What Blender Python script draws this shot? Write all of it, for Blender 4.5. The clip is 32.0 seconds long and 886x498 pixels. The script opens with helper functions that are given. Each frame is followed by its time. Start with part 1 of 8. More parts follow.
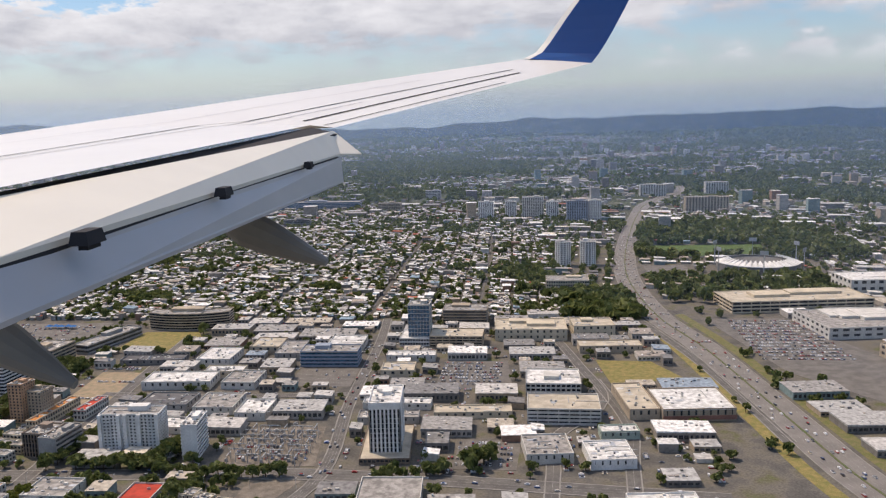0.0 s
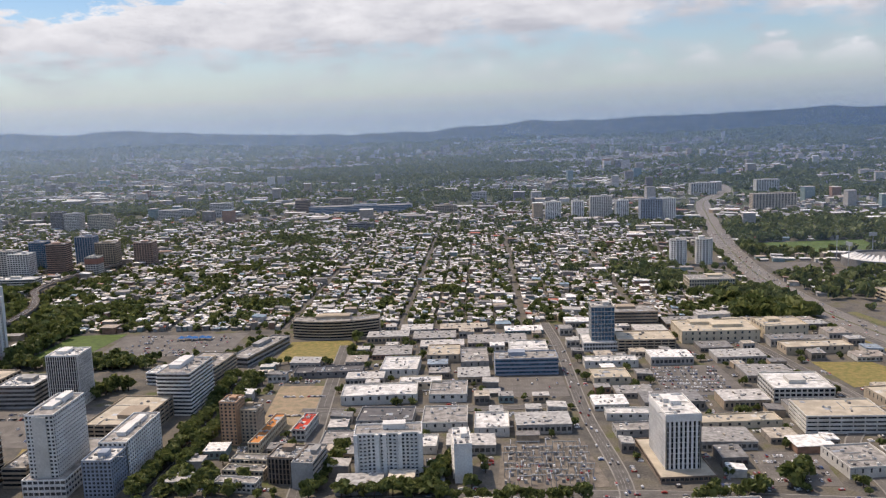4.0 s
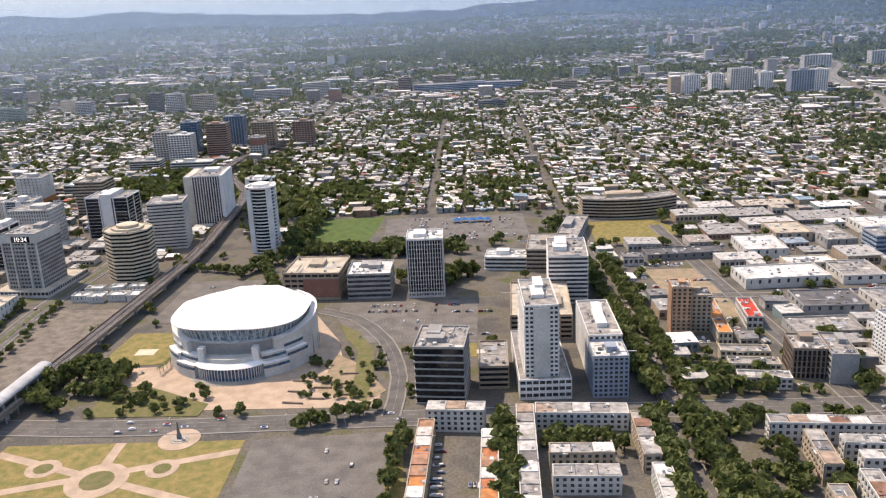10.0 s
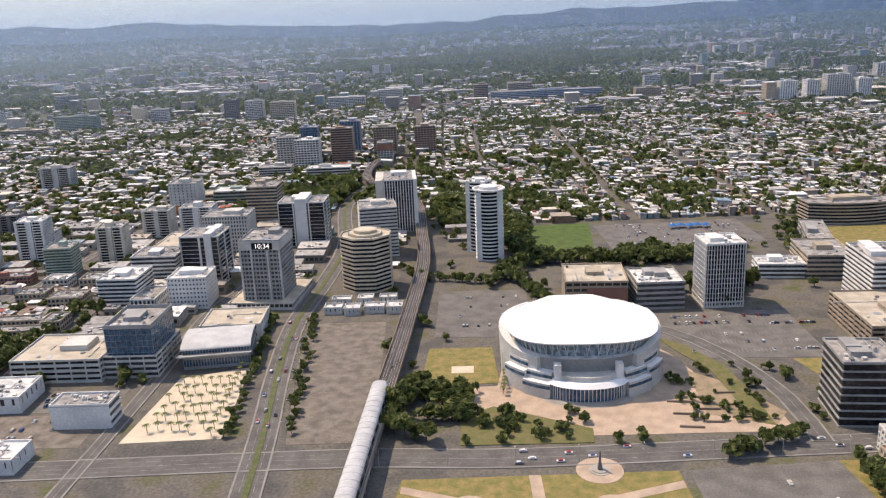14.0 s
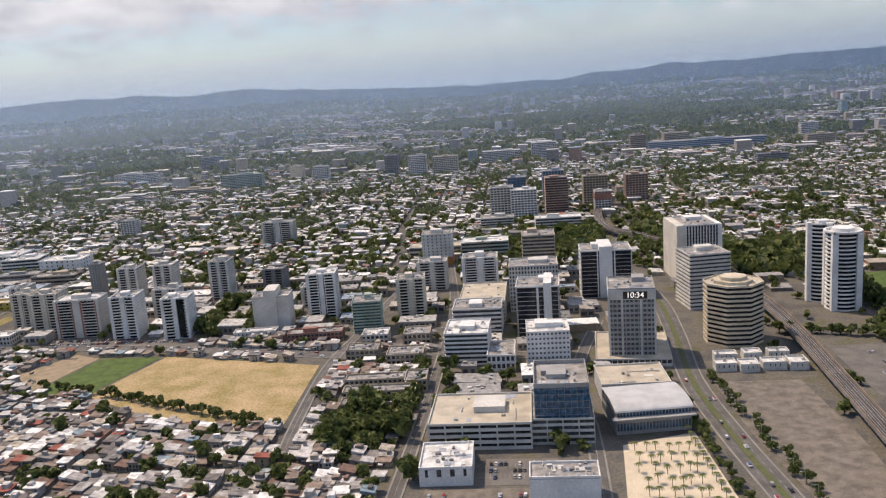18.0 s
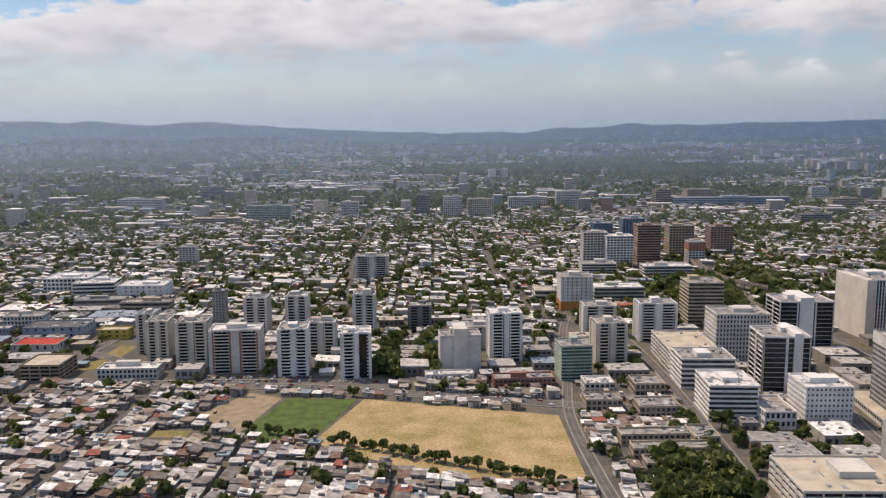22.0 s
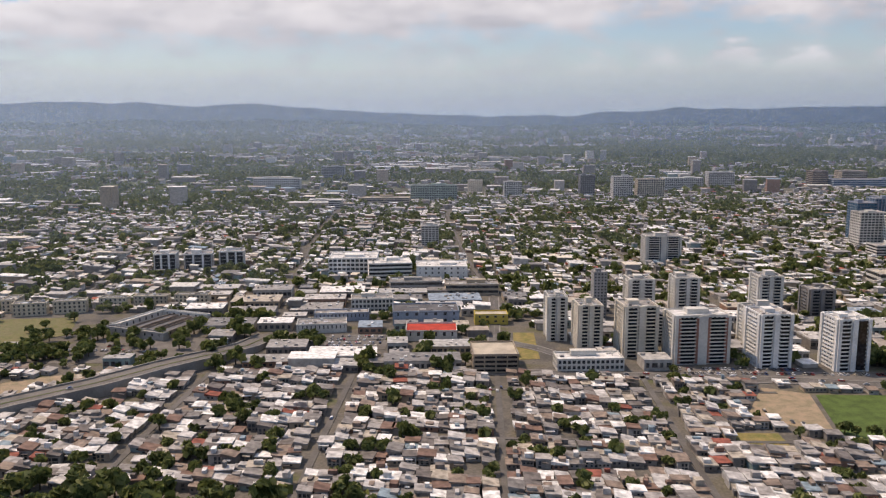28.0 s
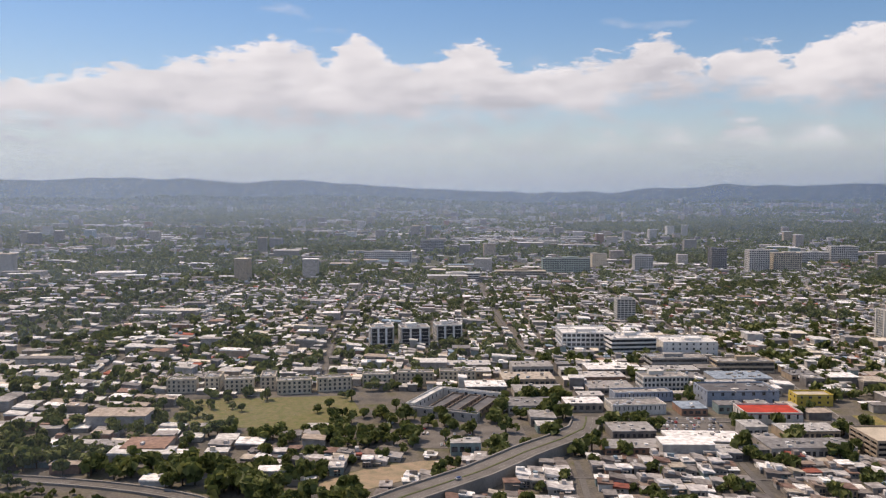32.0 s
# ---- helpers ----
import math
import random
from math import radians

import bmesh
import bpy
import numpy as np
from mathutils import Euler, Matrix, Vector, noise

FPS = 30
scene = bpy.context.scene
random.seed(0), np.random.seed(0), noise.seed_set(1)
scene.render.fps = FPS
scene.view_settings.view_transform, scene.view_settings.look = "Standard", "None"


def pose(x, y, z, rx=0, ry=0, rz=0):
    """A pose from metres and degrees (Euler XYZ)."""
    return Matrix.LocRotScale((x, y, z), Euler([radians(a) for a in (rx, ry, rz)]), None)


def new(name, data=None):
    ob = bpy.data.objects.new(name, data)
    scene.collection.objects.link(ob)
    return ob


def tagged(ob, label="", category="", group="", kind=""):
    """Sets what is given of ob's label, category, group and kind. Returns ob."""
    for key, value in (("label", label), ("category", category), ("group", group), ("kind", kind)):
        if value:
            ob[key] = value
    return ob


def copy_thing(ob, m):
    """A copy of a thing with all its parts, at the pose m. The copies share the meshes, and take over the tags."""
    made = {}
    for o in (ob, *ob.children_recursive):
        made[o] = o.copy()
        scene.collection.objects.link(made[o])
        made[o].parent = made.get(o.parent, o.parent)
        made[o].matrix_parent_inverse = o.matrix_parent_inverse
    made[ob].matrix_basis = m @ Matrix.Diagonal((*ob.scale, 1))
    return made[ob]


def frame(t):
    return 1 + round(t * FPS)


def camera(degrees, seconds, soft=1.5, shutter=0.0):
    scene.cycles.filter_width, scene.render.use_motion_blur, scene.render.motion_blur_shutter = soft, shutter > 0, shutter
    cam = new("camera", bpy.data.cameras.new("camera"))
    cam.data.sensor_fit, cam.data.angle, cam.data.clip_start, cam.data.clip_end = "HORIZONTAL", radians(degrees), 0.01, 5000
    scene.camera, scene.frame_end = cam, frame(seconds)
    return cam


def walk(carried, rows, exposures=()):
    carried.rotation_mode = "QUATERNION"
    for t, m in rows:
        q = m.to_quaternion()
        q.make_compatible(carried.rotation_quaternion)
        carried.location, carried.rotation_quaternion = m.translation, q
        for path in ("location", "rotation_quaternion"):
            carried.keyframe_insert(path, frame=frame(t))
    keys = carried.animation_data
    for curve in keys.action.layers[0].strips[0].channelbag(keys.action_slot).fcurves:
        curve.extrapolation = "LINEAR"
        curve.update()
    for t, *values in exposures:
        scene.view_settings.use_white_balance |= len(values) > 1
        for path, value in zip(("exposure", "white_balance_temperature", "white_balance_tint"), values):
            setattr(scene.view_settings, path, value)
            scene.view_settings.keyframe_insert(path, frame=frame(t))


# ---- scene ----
from collections import defaultdict

# The flight: a straight approach at a steady speed and a three-degree glide.
# A camera may go 40 m a second at most, so the whole place stands at S of its true size.
S = 0.598
EXPOSURES = ((0.0, 0.11, 7100, 21), (4.0, 0.13, 7100, 21), (7.0, 0.33, 7350, 22), (8.3, 0.53, 7500, 22), (9.3, 0.57, 7480, 22), (10.0, 0.56, 7130, 22), (11.0, 0.42, 7030, 22), (13.0, 0.38, 7030, 22), (17.0, 0.27, 7200, 22), (19.0, 0.08, 7130, 22), (23.0, 0.04, 7350, 23), (28.0, 0.06, 7400, 24), (32.0, 0.06, 7480, 24))
cam = camera(55.7, 32.0, soft=1.25)
# x, y and z at half time, and how far they go from there in half the time
LINE = ((-632.167, -603.214),
        (134.788, 120.785),
        (136.629, -31.615))
TURNS = [
    (0.0, 80.91, 1.26, 5.85),
    (0.5, 80.42, 2.39, 4.29),
    (1.0, 81.09, 2.16, 5.78),
    (1.5, 80.80, 1.91, 5.15),
    (2.0, 80.31, 2.20, 4.92),
    (2.5, 80.96, 2.71, 5.31),
    (3.0, 81.01, 2.56, 5.04),
    (3.5, 81.14, 2.24, 4.43),
    (4.0, 81.26, 1.91, 3.83),
    (4.5, 81.31, 1.76, 3.56),
    (5.0, 78.30, 1.75, 1.85),
    (5.5, 76.12, 1.98, 1.49),
    (6.0, 76.18, 2.58, 1.11),
    (6.5, 75.03, 2.36, -0.50),
    (7.0, 73.92, 2.32, -1.48),
    (7.5, 74.88, 2.92, -1.35),
    (8.0, 73.77, 3.69, -1.15),
    (8.5, 67.40, 5.28, -2.21),
    (9.0, 70.92, 5.31, -1.29),
    (9.5, 73.93, 3.78, 0.99),
    (10.0, 73.50, 2.44, 2.47),
    (10.5, 76.76, 0.95, 3.90),
    (11.0, 76.59, 1.37, 2.62),
    (11.5, 76.53, 1.56, 2.21),
    (12.0, 75.10, 1.58, 2.24),
    (12.5, 75.01, 2.78, 2.19),
    (13.0, 78.41, 0.71, 1.11),
    (13.5, 77.56, 1.83, 2.28),
    (14.0, 74.37, 2.36, 1.57),
    (14.5, 74.08, 2.36, 1.55),
    (15.0, 73.98, 2.19, 1.48),
    (15.5, 73.76, 1.81, 1.34),
    (16.0, 73.54, 1.43, 1.19),
    (16.5, 73.45, 1.26, 1.12),
    (17.0, 76.22, 1.42, 2.94),
    (17.5, 77.78, 2.41, 3.62),
    (18.0, 78.68, 3.96, 5.67),
    (18.5, 81.35, 4.11, 4.98),
    (19.0, 79.31, 4.39, 4.47),
    (19.5, 77.96, 4.62, 3.35),
    (20.0, 77.64, 4.57, 2.82),
    (20.5, 76.71, 3.98, 1.73),
    (21.0, 78.10, 2.87, 3.15),
    (21.5, 82.53, 0.62, 2.31),
    (22.0, 81.82, 0.29, 1.27),
    (22.5, 82.88, -0.07, 1.75),
    (23.0, 83.67, -0.10, 1.83),
    (23.5, 87.38, -0.17, 2.79),
    (24.0, 84.50, 0.53, 2.11),
    (24.5, 84.74, 0.88, 2.13),
    (25.0, 82.72, 0.76, 1.91),
    (25.5, 83.78, 0.74, 1.78),
    (26.0, 83.54, 0.68, 1.66),
    (26.5, 82.99, 0.55, 1.39),
    (27.0, 82.44, 0.42, 1.13),
    (27.5, 82.20, 0.36, 1.01),
    (28.0, 80.85, -0.00, 1.34),
    (28.5, 80.55, -0.66, 0.38),
    (29.0, 79.51, -1.20, 0.42),
    (29.5, 79.38, -1.89, -0.21),
    (30.0, 80.57, 0.62, 1.73),
    (30.5, 84.35, 1.75, 2.69),
    (31.0, 84.30, 1.26, 3.20),
    (31.5, 86.36, 0.51, 3.00),
    (32.0, 86.10, -0.08, 2.26),
]


def eye_at(t):
    u = (t - 16.0) / 16.0
    return [a + b * u for a, b in LINE]


walk(cam, [(t, pose(*eye_at(t), rx, ry, rz)) for t, rx, ry, rz in TURNS], EXPOSURES)

# ---- sky and sun ----
SUN = Vector((-0.47, 0.30, 0.83)).normalized()          # towards the sun
world = bpy.data.worlds.new("sky")
scene.world = world
world.use_nodes = True
wn, wl = world.node_tree.nodes, world.node_tree.links
wn.clear()


def wnode(kind, **given):
    n = wn.new(kind)
    for k, v in given.items():
        n.inputs[k].default_value = v
    return n


sky = wn.new("ShaderNodeTexSky")
sky.sky_type = "NISHITA"
sky.sun_disc = False
sky.sun_elevation = math.asin(SUN.z)
sky.sun_rotation = math.atan2(SUN.x, SUN.y)
sky.air_density, sky.dust_density, sky.ozone_density = 1.0, 0.3, 3.0
place = wn.new("ShaderNodeTexCoord")
split = wn.new("ShaderNodeSeparateXYZ")
wl.new(place.outputs["Generated"], split.inputs[0])


def wmath(op, a, b=None, clamp=False):
    n = wn.new("ShaderNodeMath")
    n.operation, n.use_clamp = op, clamp
    for i, v in enumerate((a, b)):
        if v is None:
            continue
        if isinstance(v, (int, float)):
            n.inputs[i].default_value = v
        else:
            wl.new(v, n.inputs[i])
    return n.outputs[0]


def wramp(value, *stops):
    n = wn.new("ShaderNodeValToRGB")
    while len(n.color_ramp.elements) < len(stops):
        n.color_ramp.elements.new(0.5)
    for e, (p, c) in zip(n.color_ramp.elements, stops):
        e.position, e.color = p, (c, c, c, 1) if isinstance(c, (int, float)) else (*c, 1)
    wl.new(value, n.inputs[0])
    return n.outputs[0]


azimuth = wmath("ARCTAN2", split.outputs[0], split.outputs[1])
rise = wmath("ARCSINE", split.outputs[2])
join = wn.new("ShaderNodeCombineXYZ")
wl.new(wmath("MULTIPLY", azimuth, 6.0), join.inputs[0])
wl.new(wmath("MULTIPLY", rise, 17.0), join.inputs[1])


def wnoise(scale, detail, rough, offset):
    shift = wn.new("ShaderNodeVectorMath")
    shift.operation = "ADD"
    shift.inputs[1].default_value = offset
    wl.new(join.outputs[0], shift.inputs[0])
    n = wnode("ShaderNodeTexNoise", Scale=scale, Detail=detail, Roughness=rough)
    wl.new(shift.outputs[0], n.inputs["Vector"])
    return n.outputs["Fac"]


# a bank of cumulus over the far hills: its tops and its flat base by the bearing, with billows on them; small clouds
# under it, open blue above, then unseen clouds added for fill light
BEARING, HEIGHT = 1.6, 0.25
TOPS = ((-0.770, 0.112), (-0.640, 0.142), (-0.545, 0.130), (-0.488, 0.120), (-0.438, 0.137), (-0.402, 0.137), (-0.346, 0.150), (-0.282, 0.164), (-0.238, 0.180), (-0.200, 0.165), (-0.175, 0.160), (-0.142, 0.184), (-0.102, 0.160), (-0.069, 0.150), (-0.022, 0.170), (0.005, 0.175), (0.052, 0.140), (0.085, 0.139), (0.125, 0.154), (0.170, 0.159), (0.214, 0.184), (0.247, 0.159), (0.261, 0.140), (0.277, 0.164), (0.331, 0.164), (0.346, 0.146), (0.384, 0.167), (0.435, 0.182), (0.540, 0.152), (0.680, 0.142))
BASES = ((-0.770, 0.066), (-0.545, 0.064), (-0.310, 0.077), (-0.180, 0.072), (-0.050, 0.084), (0.085, 0.092), (0.137, 0.087), (0.220, 0.107), (0.270, 0.107), (0.336, 0.097), (0.435, 0.095), (0.680, 0.076))


def by_bearing(rows):
    u = wmath("ADD", wmath("MULTIPLY", azimuth, 1 / BEARING), 0.5)
    return wmath("MULTIPLY", wramp(u, *[(a / BEARING + 0.5, h / HEIGHT) for a, h in rows]), HEIGHT)


big = wnoise(0.85, 7.0, 0.55, (3.1, 0.35, 0.0))
small = wnoise(1.7, 6.0, 0.55, (11.0, 5.2, 2.0))
billow = wmath("MULTIPLY", wmath("SUBTRACT", wnoise(3.1, 9.0, 0.6, (1.3, 2.2, 0.7)), 0.5), 0.07)
crisp = wmath("MULTIPLY", wmath("SUBTRACT", wnoise(8.0, 6.0, 0.65, (4.3, 1.2, 0.2)), 0.5), 0.044)
tops, bases = by_bearing(TOPS), wmath("SUBTRACT", by_bearing(BASES), 0.014)
under_top = wmath("MULTIPLY", wmath("SUBTRACT", wmath("ADD", wmath("ADD", tops, billow), crisp), rise), 1 / 0.010, True)
over_base = wmath("MULTIPLY", wmath("ADD", wmath("SUBTRACT", rise, bases), wmath("MULTIPLY", billow, 1.6)), 1 / 0.032, True)
cumulus = wmath("MULTIPLY", wmath("MULTIPLY", under_top, over_base), 0.97)
PUFFS = ((-0.75, 0.03), (-0.52, 0.04), (-0.44, 0.06), (-0.38, 0.04), (-0.26, 0.045), (-0.20, 0.062), (-0.16, 0.05), (-0.08, 0.066), (-0.02, 0.07), (0.02, 0.045), (0.04, 0.062), (0.07, 0.068), (0.095, 0.046),
         (0.125, 0.055), (0.155, 0.073), (0.19, 0.05), (0.207, 0.068), (0.235, 0.079), (0.26, 0.058), (0.285, 0.082), (0.315, 0.09), (0.34, 0.06), (0.365, 0.077), (0.395, 0.084), (0.42, 0.05), (0.45, 0.076), (0.55, 0.07), (0.7, 0.05))
puff_top = by_bearing(PUFFS)
puff = wmath("MULTIPLY", wmath("SUBTRACT", wmath("ADD", wmath("ADD", puff_top, wmath("MULTIPLY", billow, 0.5)), crisp), rise), 1 / 0.016, True)
puff = wmath("MULTIPLY", wmath("MULTIPLY", puff, wmath("MULTIPLY", wmath("SUBTRACT", rise, 0.040), 1 / 0.028, True)), 0.8)
# added overhead cloud, out of view, whitens and lifts the fill light
high = wramp(rise, (0.0, 0.0), (0.28, 0.0), (0.36, 0.15), (0.55, 0.75), (1.0, 0.8))
low = wramp(rise, (0.0, 0.0), (0.02, 0.25), (0.045, 0.8), (0.065, 1.0), (0.095, 0.2), (0.2, 0.0))
mask = wmath("MAXIMUM", wmath("MAXIMUM", wmath("MAXIMUM", cumulus, puff),
             wmath("MULTIPLY", high, wramp(wmath("ADD", wmath("MULTIPLY", high, 0.25), big), (0.0, 0.0), (0.665, 0.0), (0.725, 0.92), (1.0, 1.0)))),
             wmath("MULTIPLY", wramp(wmath("ADD", wmath("MULTIPLY", low, 0.20), small), (0.0, 0.0), (0.64, 0.0), (0.80, 1.0), (1.0, 1.0)), 0.38))
lift = wmath("MAXIMUM", wmath("DIVIDE", wmath("SUBTRACT", rise, bases), wmath("SUBTRACT", tops, bases), True), wmath("MULTIPLY", puff, 1.2))
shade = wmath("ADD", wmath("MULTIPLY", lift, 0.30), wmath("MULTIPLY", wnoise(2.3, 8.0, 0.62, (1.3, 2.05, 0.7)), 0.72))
grey = wramp(shade, (0.0, (0.46, 0.53, 0.62)), (0.36, (0.56, 0.64, 0.74)), (0.52, (0.78, 0.87, 0.95)), (0.68, (0.97, 1.07, 1.14)), (1.0, (1.04, 1.14, 1.21)))
haze = wramp(rise, (0.0, 0.9), (0.04, 0.52), (0.10, 0.16), (0.18, 0.03), (0.3, 0.0), (1.0, 0.0))
back_sky = wnode("ShaderNodeBackground", Strength=0.11)
deep = wnode("ShaderNodeHueSaturation", Saturation=1.3, Value=1.0)
wl.new(sky.outputs[0], deep.inputs["Color"])
wl.new(deep.outputs[0], back_sky.inputs[0])
back_haze = wnode("ShaderNodeBackground", Color=(0.48, 0.65, 0.79, 1), Strength=0.66)
back_cloud = wnode("ShaderNodeBackground", Strength=0.98)
wl.new(grey, back_cloud.inputs[0])
# clouds brighten upwards, so the unseen ones give more fill
wl.new(wramp(rise, (0.0, 0.72), (0.25, 0.79), (0.55, 1.0), (1.0, 1.0)), back_cloud.inputs[1])
mix_a, mix_b = wn.new("ShaderNodeMixShader"), wn.new("ShaderNodeMixShader")
wl.new(haze, mix_a.inputs[0])
wl.new(back_sky.outputs[0], mix_a.inputs[1])
wl.new(back_haze.outputs[0], mix_a.inputs[2])
wl.new(mask, mix_b.inputs[0])
wl.new(mix_a.outputs[0], mix_b.inputs[1])
wl.new(back_cloud.outputs[0], mix_b.inputs[2])
out = wn.new("ShaderNodeOutputWorld")
wl.new(mix_b.outputs[0], out.inputs[0])

lamp = bpy.data.lights.new("sun", "SUN")
lamp.energy, lamp.angle, lamp.color = 3.5, radians(0.53), (1.0, 0.885, 0.695)
sun = new("sun", lamp)
sun.matrix_world = SUN.to_track_quat("Z", "Y").to_matrix().to_4x4() @ pose(0, 0, 0)
sun.location = (-600, 400, 900)


# ---- materials ----
def material(name, colour, rough=0.85, metal=0.0, stain=0.35, grain=0.12, size=1.0, bump=0.15, object_tint=0.0, dirt=None, spec=0.3):
    """A weathered surface: wide stains, fine grain and a little relief, in metres of the place."""
    m = bpy.data.materials.new(name)
    m.use_nodes = True
    n, l = m.node_tree.nodes, m.node_tree.links
    b = n["Principled BSDF"]
    b.inputs["Roughness"].default_value = rough
    b.inputs["Metallic"].default_value = metal
    b.inputs["Specular IOR Level"].default_value = spec
    geo = n.new("ShaderNodeNewGeometry")
    wide, fine = n.new("ShaderNodeTexNoise"), n.new("ShaderNodeTexNoise")
    wide.inputs["Scale"].default_value, wide.inputs["Detail"].default_value = 0.11 / size, 5
    fine.inputs["Scale"].default_value, fine.inputs["Detail"].default_value = 1.3 / size, 4
    for t in (wide, fine):
        l.new(geo.outputs["Position"], t.inputs["Vector"])
    ramp = n.new("ShaderNodeValToRGB")
    ramp.color_ramp.elements[0].position, ramp.color_ramp.elements[1].position = 0.36, 0.62
    low_tone = dirt or tuple(c * (1 - stain) for c in colour)
    ramp.color_ramp.elements[0].color, ramp.color_ramp.elements[1].color = (*low_tone, 1), (*colour, 1)
    l.new(wide.outputs["Fac"], ramp.inputs[0])
    span = n.new("ShaderNodeMapRange")
    span.inputs["From Min"].default_value, span.inputs["From Max"].default_value = 0.3, 0.7
    span.inputs["To Min"].default_value, span.inputs["To Max"].default_value = 1 - grain, 1 + grain
    l.new(fine.outputs["Fac"], span.inputs["Value"])
    mul = n.new("ShaderNodeVectorMath")
    mul.operation = "SCALE"
    l.new(ramp.outputs[0], mul.inputs[0])
    l.new(span.outputs[0], mul.inputs["Scale"])
    result = mul.outputs[0]
    if object_tint:
        info = n.new("ShaderNodeObjectInfo")
        span2 = n.new("ShaderNodeMapRange")
        span2.inputs["To Min"].default_value, span2.inputs["To Max"].default_value = 1 - object_tint, 1 + object_tint
        l.new(info.outputs["Random"], span2.inputs["Value"])
        mul2 = n.new("ShaderNodeVectorMath")
        mul2.operation = "SCALE"
        l.new(result, mul2.inputs[0])
        l.new(span2.outputs[0], mul2.inputs["Scale"])
        result = mul2.outputs[0]
    l.new(result, b.inputs["Base Color"])
    if bump:
        rel = n.new("ShaderNodeBump")
        rel.inputs["Strength"].default_value, rel.inputs["Distance"].default_value = bump, 0.1
        l.new(fine.outputs["Fac"], rel.inputs["Height"])
        l.new(rel.outputs[0], b.inputs["Normal"])
    return m


def many(name, stops, rough=0.8, grain=0.2, size=1.0, leaf=False, by_object=False, spec=0.3):
    """One surface with a tone of its own for every loose piece (or every thing), taken from the stops."""
    m = bpy.data.materials.new(name)
    m.use_nodes = True
    n, l = m.node_tree.nodes, m.node_tree.links
    b = n["Principled BSDF"]
    b.inputs["Roughness"].default_value = rough
    b.inputs["Specular IOR Level"].default_value = spec
    geo = n.new("ShaderNodeNewGeometry")
    pick = n.new("ShaderNodeObjectInfo").outputs["Random"] if by_object else geo.outputs["Random Per Island"]
    ramp = n.new("ShaderNodeValToRGB")
    ramp.color_ramp.interpolation = "LINEAR" if leaf else "CONSTANT"
    while len(ramp.color_ramp.elements) < len(stops):
        ramp.color_ramp.elements.new(0.5)
    for e, (p, c) in zip(ramp.color_ramp.elements, stops):
        e.position, e.color = p, (*c, 1)
    l.new(pick, ramp.inputs[0])
    fine = n.new("ShaderNodeTexNoise")
    fine.inputs["Scale"].default_value, fine.inputs["Detail"].default_value = 0.45 / size, 5
    l.new(geo.outputs["Position"], fine.inputs["Vector"])
    span = n.new("ShaderNodeMapRange")
    span.inputs["From Min"].default_value, span.inputs["From Max"].default_value = 0.3, 0.7
    span.inputs["To Min"].default_value, span.inputs["To Max"].default_value = 1 - grain, 1 + grain
    l.new(fine.outputs["Fac"], span.inputs["Value"])
    mul = n.new("ShaderNodeVectorMath")
    mul.operation = "SCALE"
    l.new(ramp.outputs[0], mul.inputs[0])
    l.new(span.outputs[0], mul.inputs["Scale"])
    l.new(mul.outputs[0], b.inputs["Base Color"])
    if leaf:
        b.inputs["Roughness"].default_value = 0.6
        through_leaf = n.new("ShaderNodeBsdfTranslucent")
        l.new(mul.outputs[0], through_leaf.inputs[0])
        mix = n.new("ShaderNodeMixShader")
        mix.inputs[0].default_value = 0.36
        l.new(b.outputs[0], mix.inputs[1])
        l.new(through_leaf.outputs[0], mix.inputs[2])
        l.new(mix.outputs[0], n["Material Output"].inputs[0])
    return m


def glass(name, colour, rough=0.08):
    m = bpy.data.materials.new(name)
    m.use_nodes = True
    n, l = m.node_tree.nodes, m.node_tree.links
    b = n["Principled BSDF"]
    b.inputs["Roughness"].default_value = rough
    b.inputs["Specular IOR Level"].default_value = 0.55
    geo, t, ramp = n.new("ShaderNodeNewGeometry"), n.new("ShaderNodeTexNoise"), n.new("ShaderNodeValToRGB")
    t.inputs["Scale"].default_value, t.inputs["Detail"].default_value = 0.7, 3
    l.new(geo.outputs["Position"], t.inputs["Vector"])
    ramp.color_ramp.elements[0].position, ramp.color_ramp.elements[1].position = 0.42, 0.62
    ramp.color_ramp.elements[0].color = (*colour, 1)
    ramp.color_ramp.elements[1].color = (*(c * 2.4 + 0.01 for c in colour), 1)
    l.new(t.outputs["Fac"], ramp.inputs[0])
    l.new(ramp.outputs[0], b.inputs["Base Color"])
    return m


WHITE = material("white_paint", (0.74, 0.74, 0.72), stain=0.18)
OFFWHITE = material("off_white_paint", (0.60, 0.59, 0.55), stain=0.22)
PALE_CREAM = material("pale_cream_paint", (0.62, 0.58, 0.50), stain=0.2)
CREAM = material("cream_paint", (0.58, 0.51, 0.39), stain=0.22)
BEIGE = material("beige_render", (0.45, 0.38, 0.29), stain=0.25)
TAN = material("tan_concrete", (0.36, 0.30, 0.23), stain=0.25)
BROWN = material("brown_concrete", (0.27, 0.215, 0.17), stain=0.3)
GREY = material("grey_concrete", (0.36, 0.36, 0.35), stain=0.28)
DARK = material("dark_concrete", (0.21, 0.21, 0.21), stain=0.3)
BLUEGREY = material("blue_grey_cladding", (0.30, 0.35, 0.42), stain=0.2)
BRICK = material("red_brown_cladding", (0.34, 0.17, 0.13), stain=0.25)
DUSTY = material("dusty_pink_render", (0.37, 0.265, 0.215), stain=0.22)
SALMON = material("salmon_render", (0.52, 0.33, 0.21), stain=0.22)
YELLOW = material("yellow_paint", (0.55, 0.42, 0.09), stain=0.2)
ORANGE = material("orange_paint", (0.52, 0.22, 0.07), stain=0.2)
GREEN_PAINT = material("pale_green_paint", (0.36, 0.44, 0.38), stain=0.2)
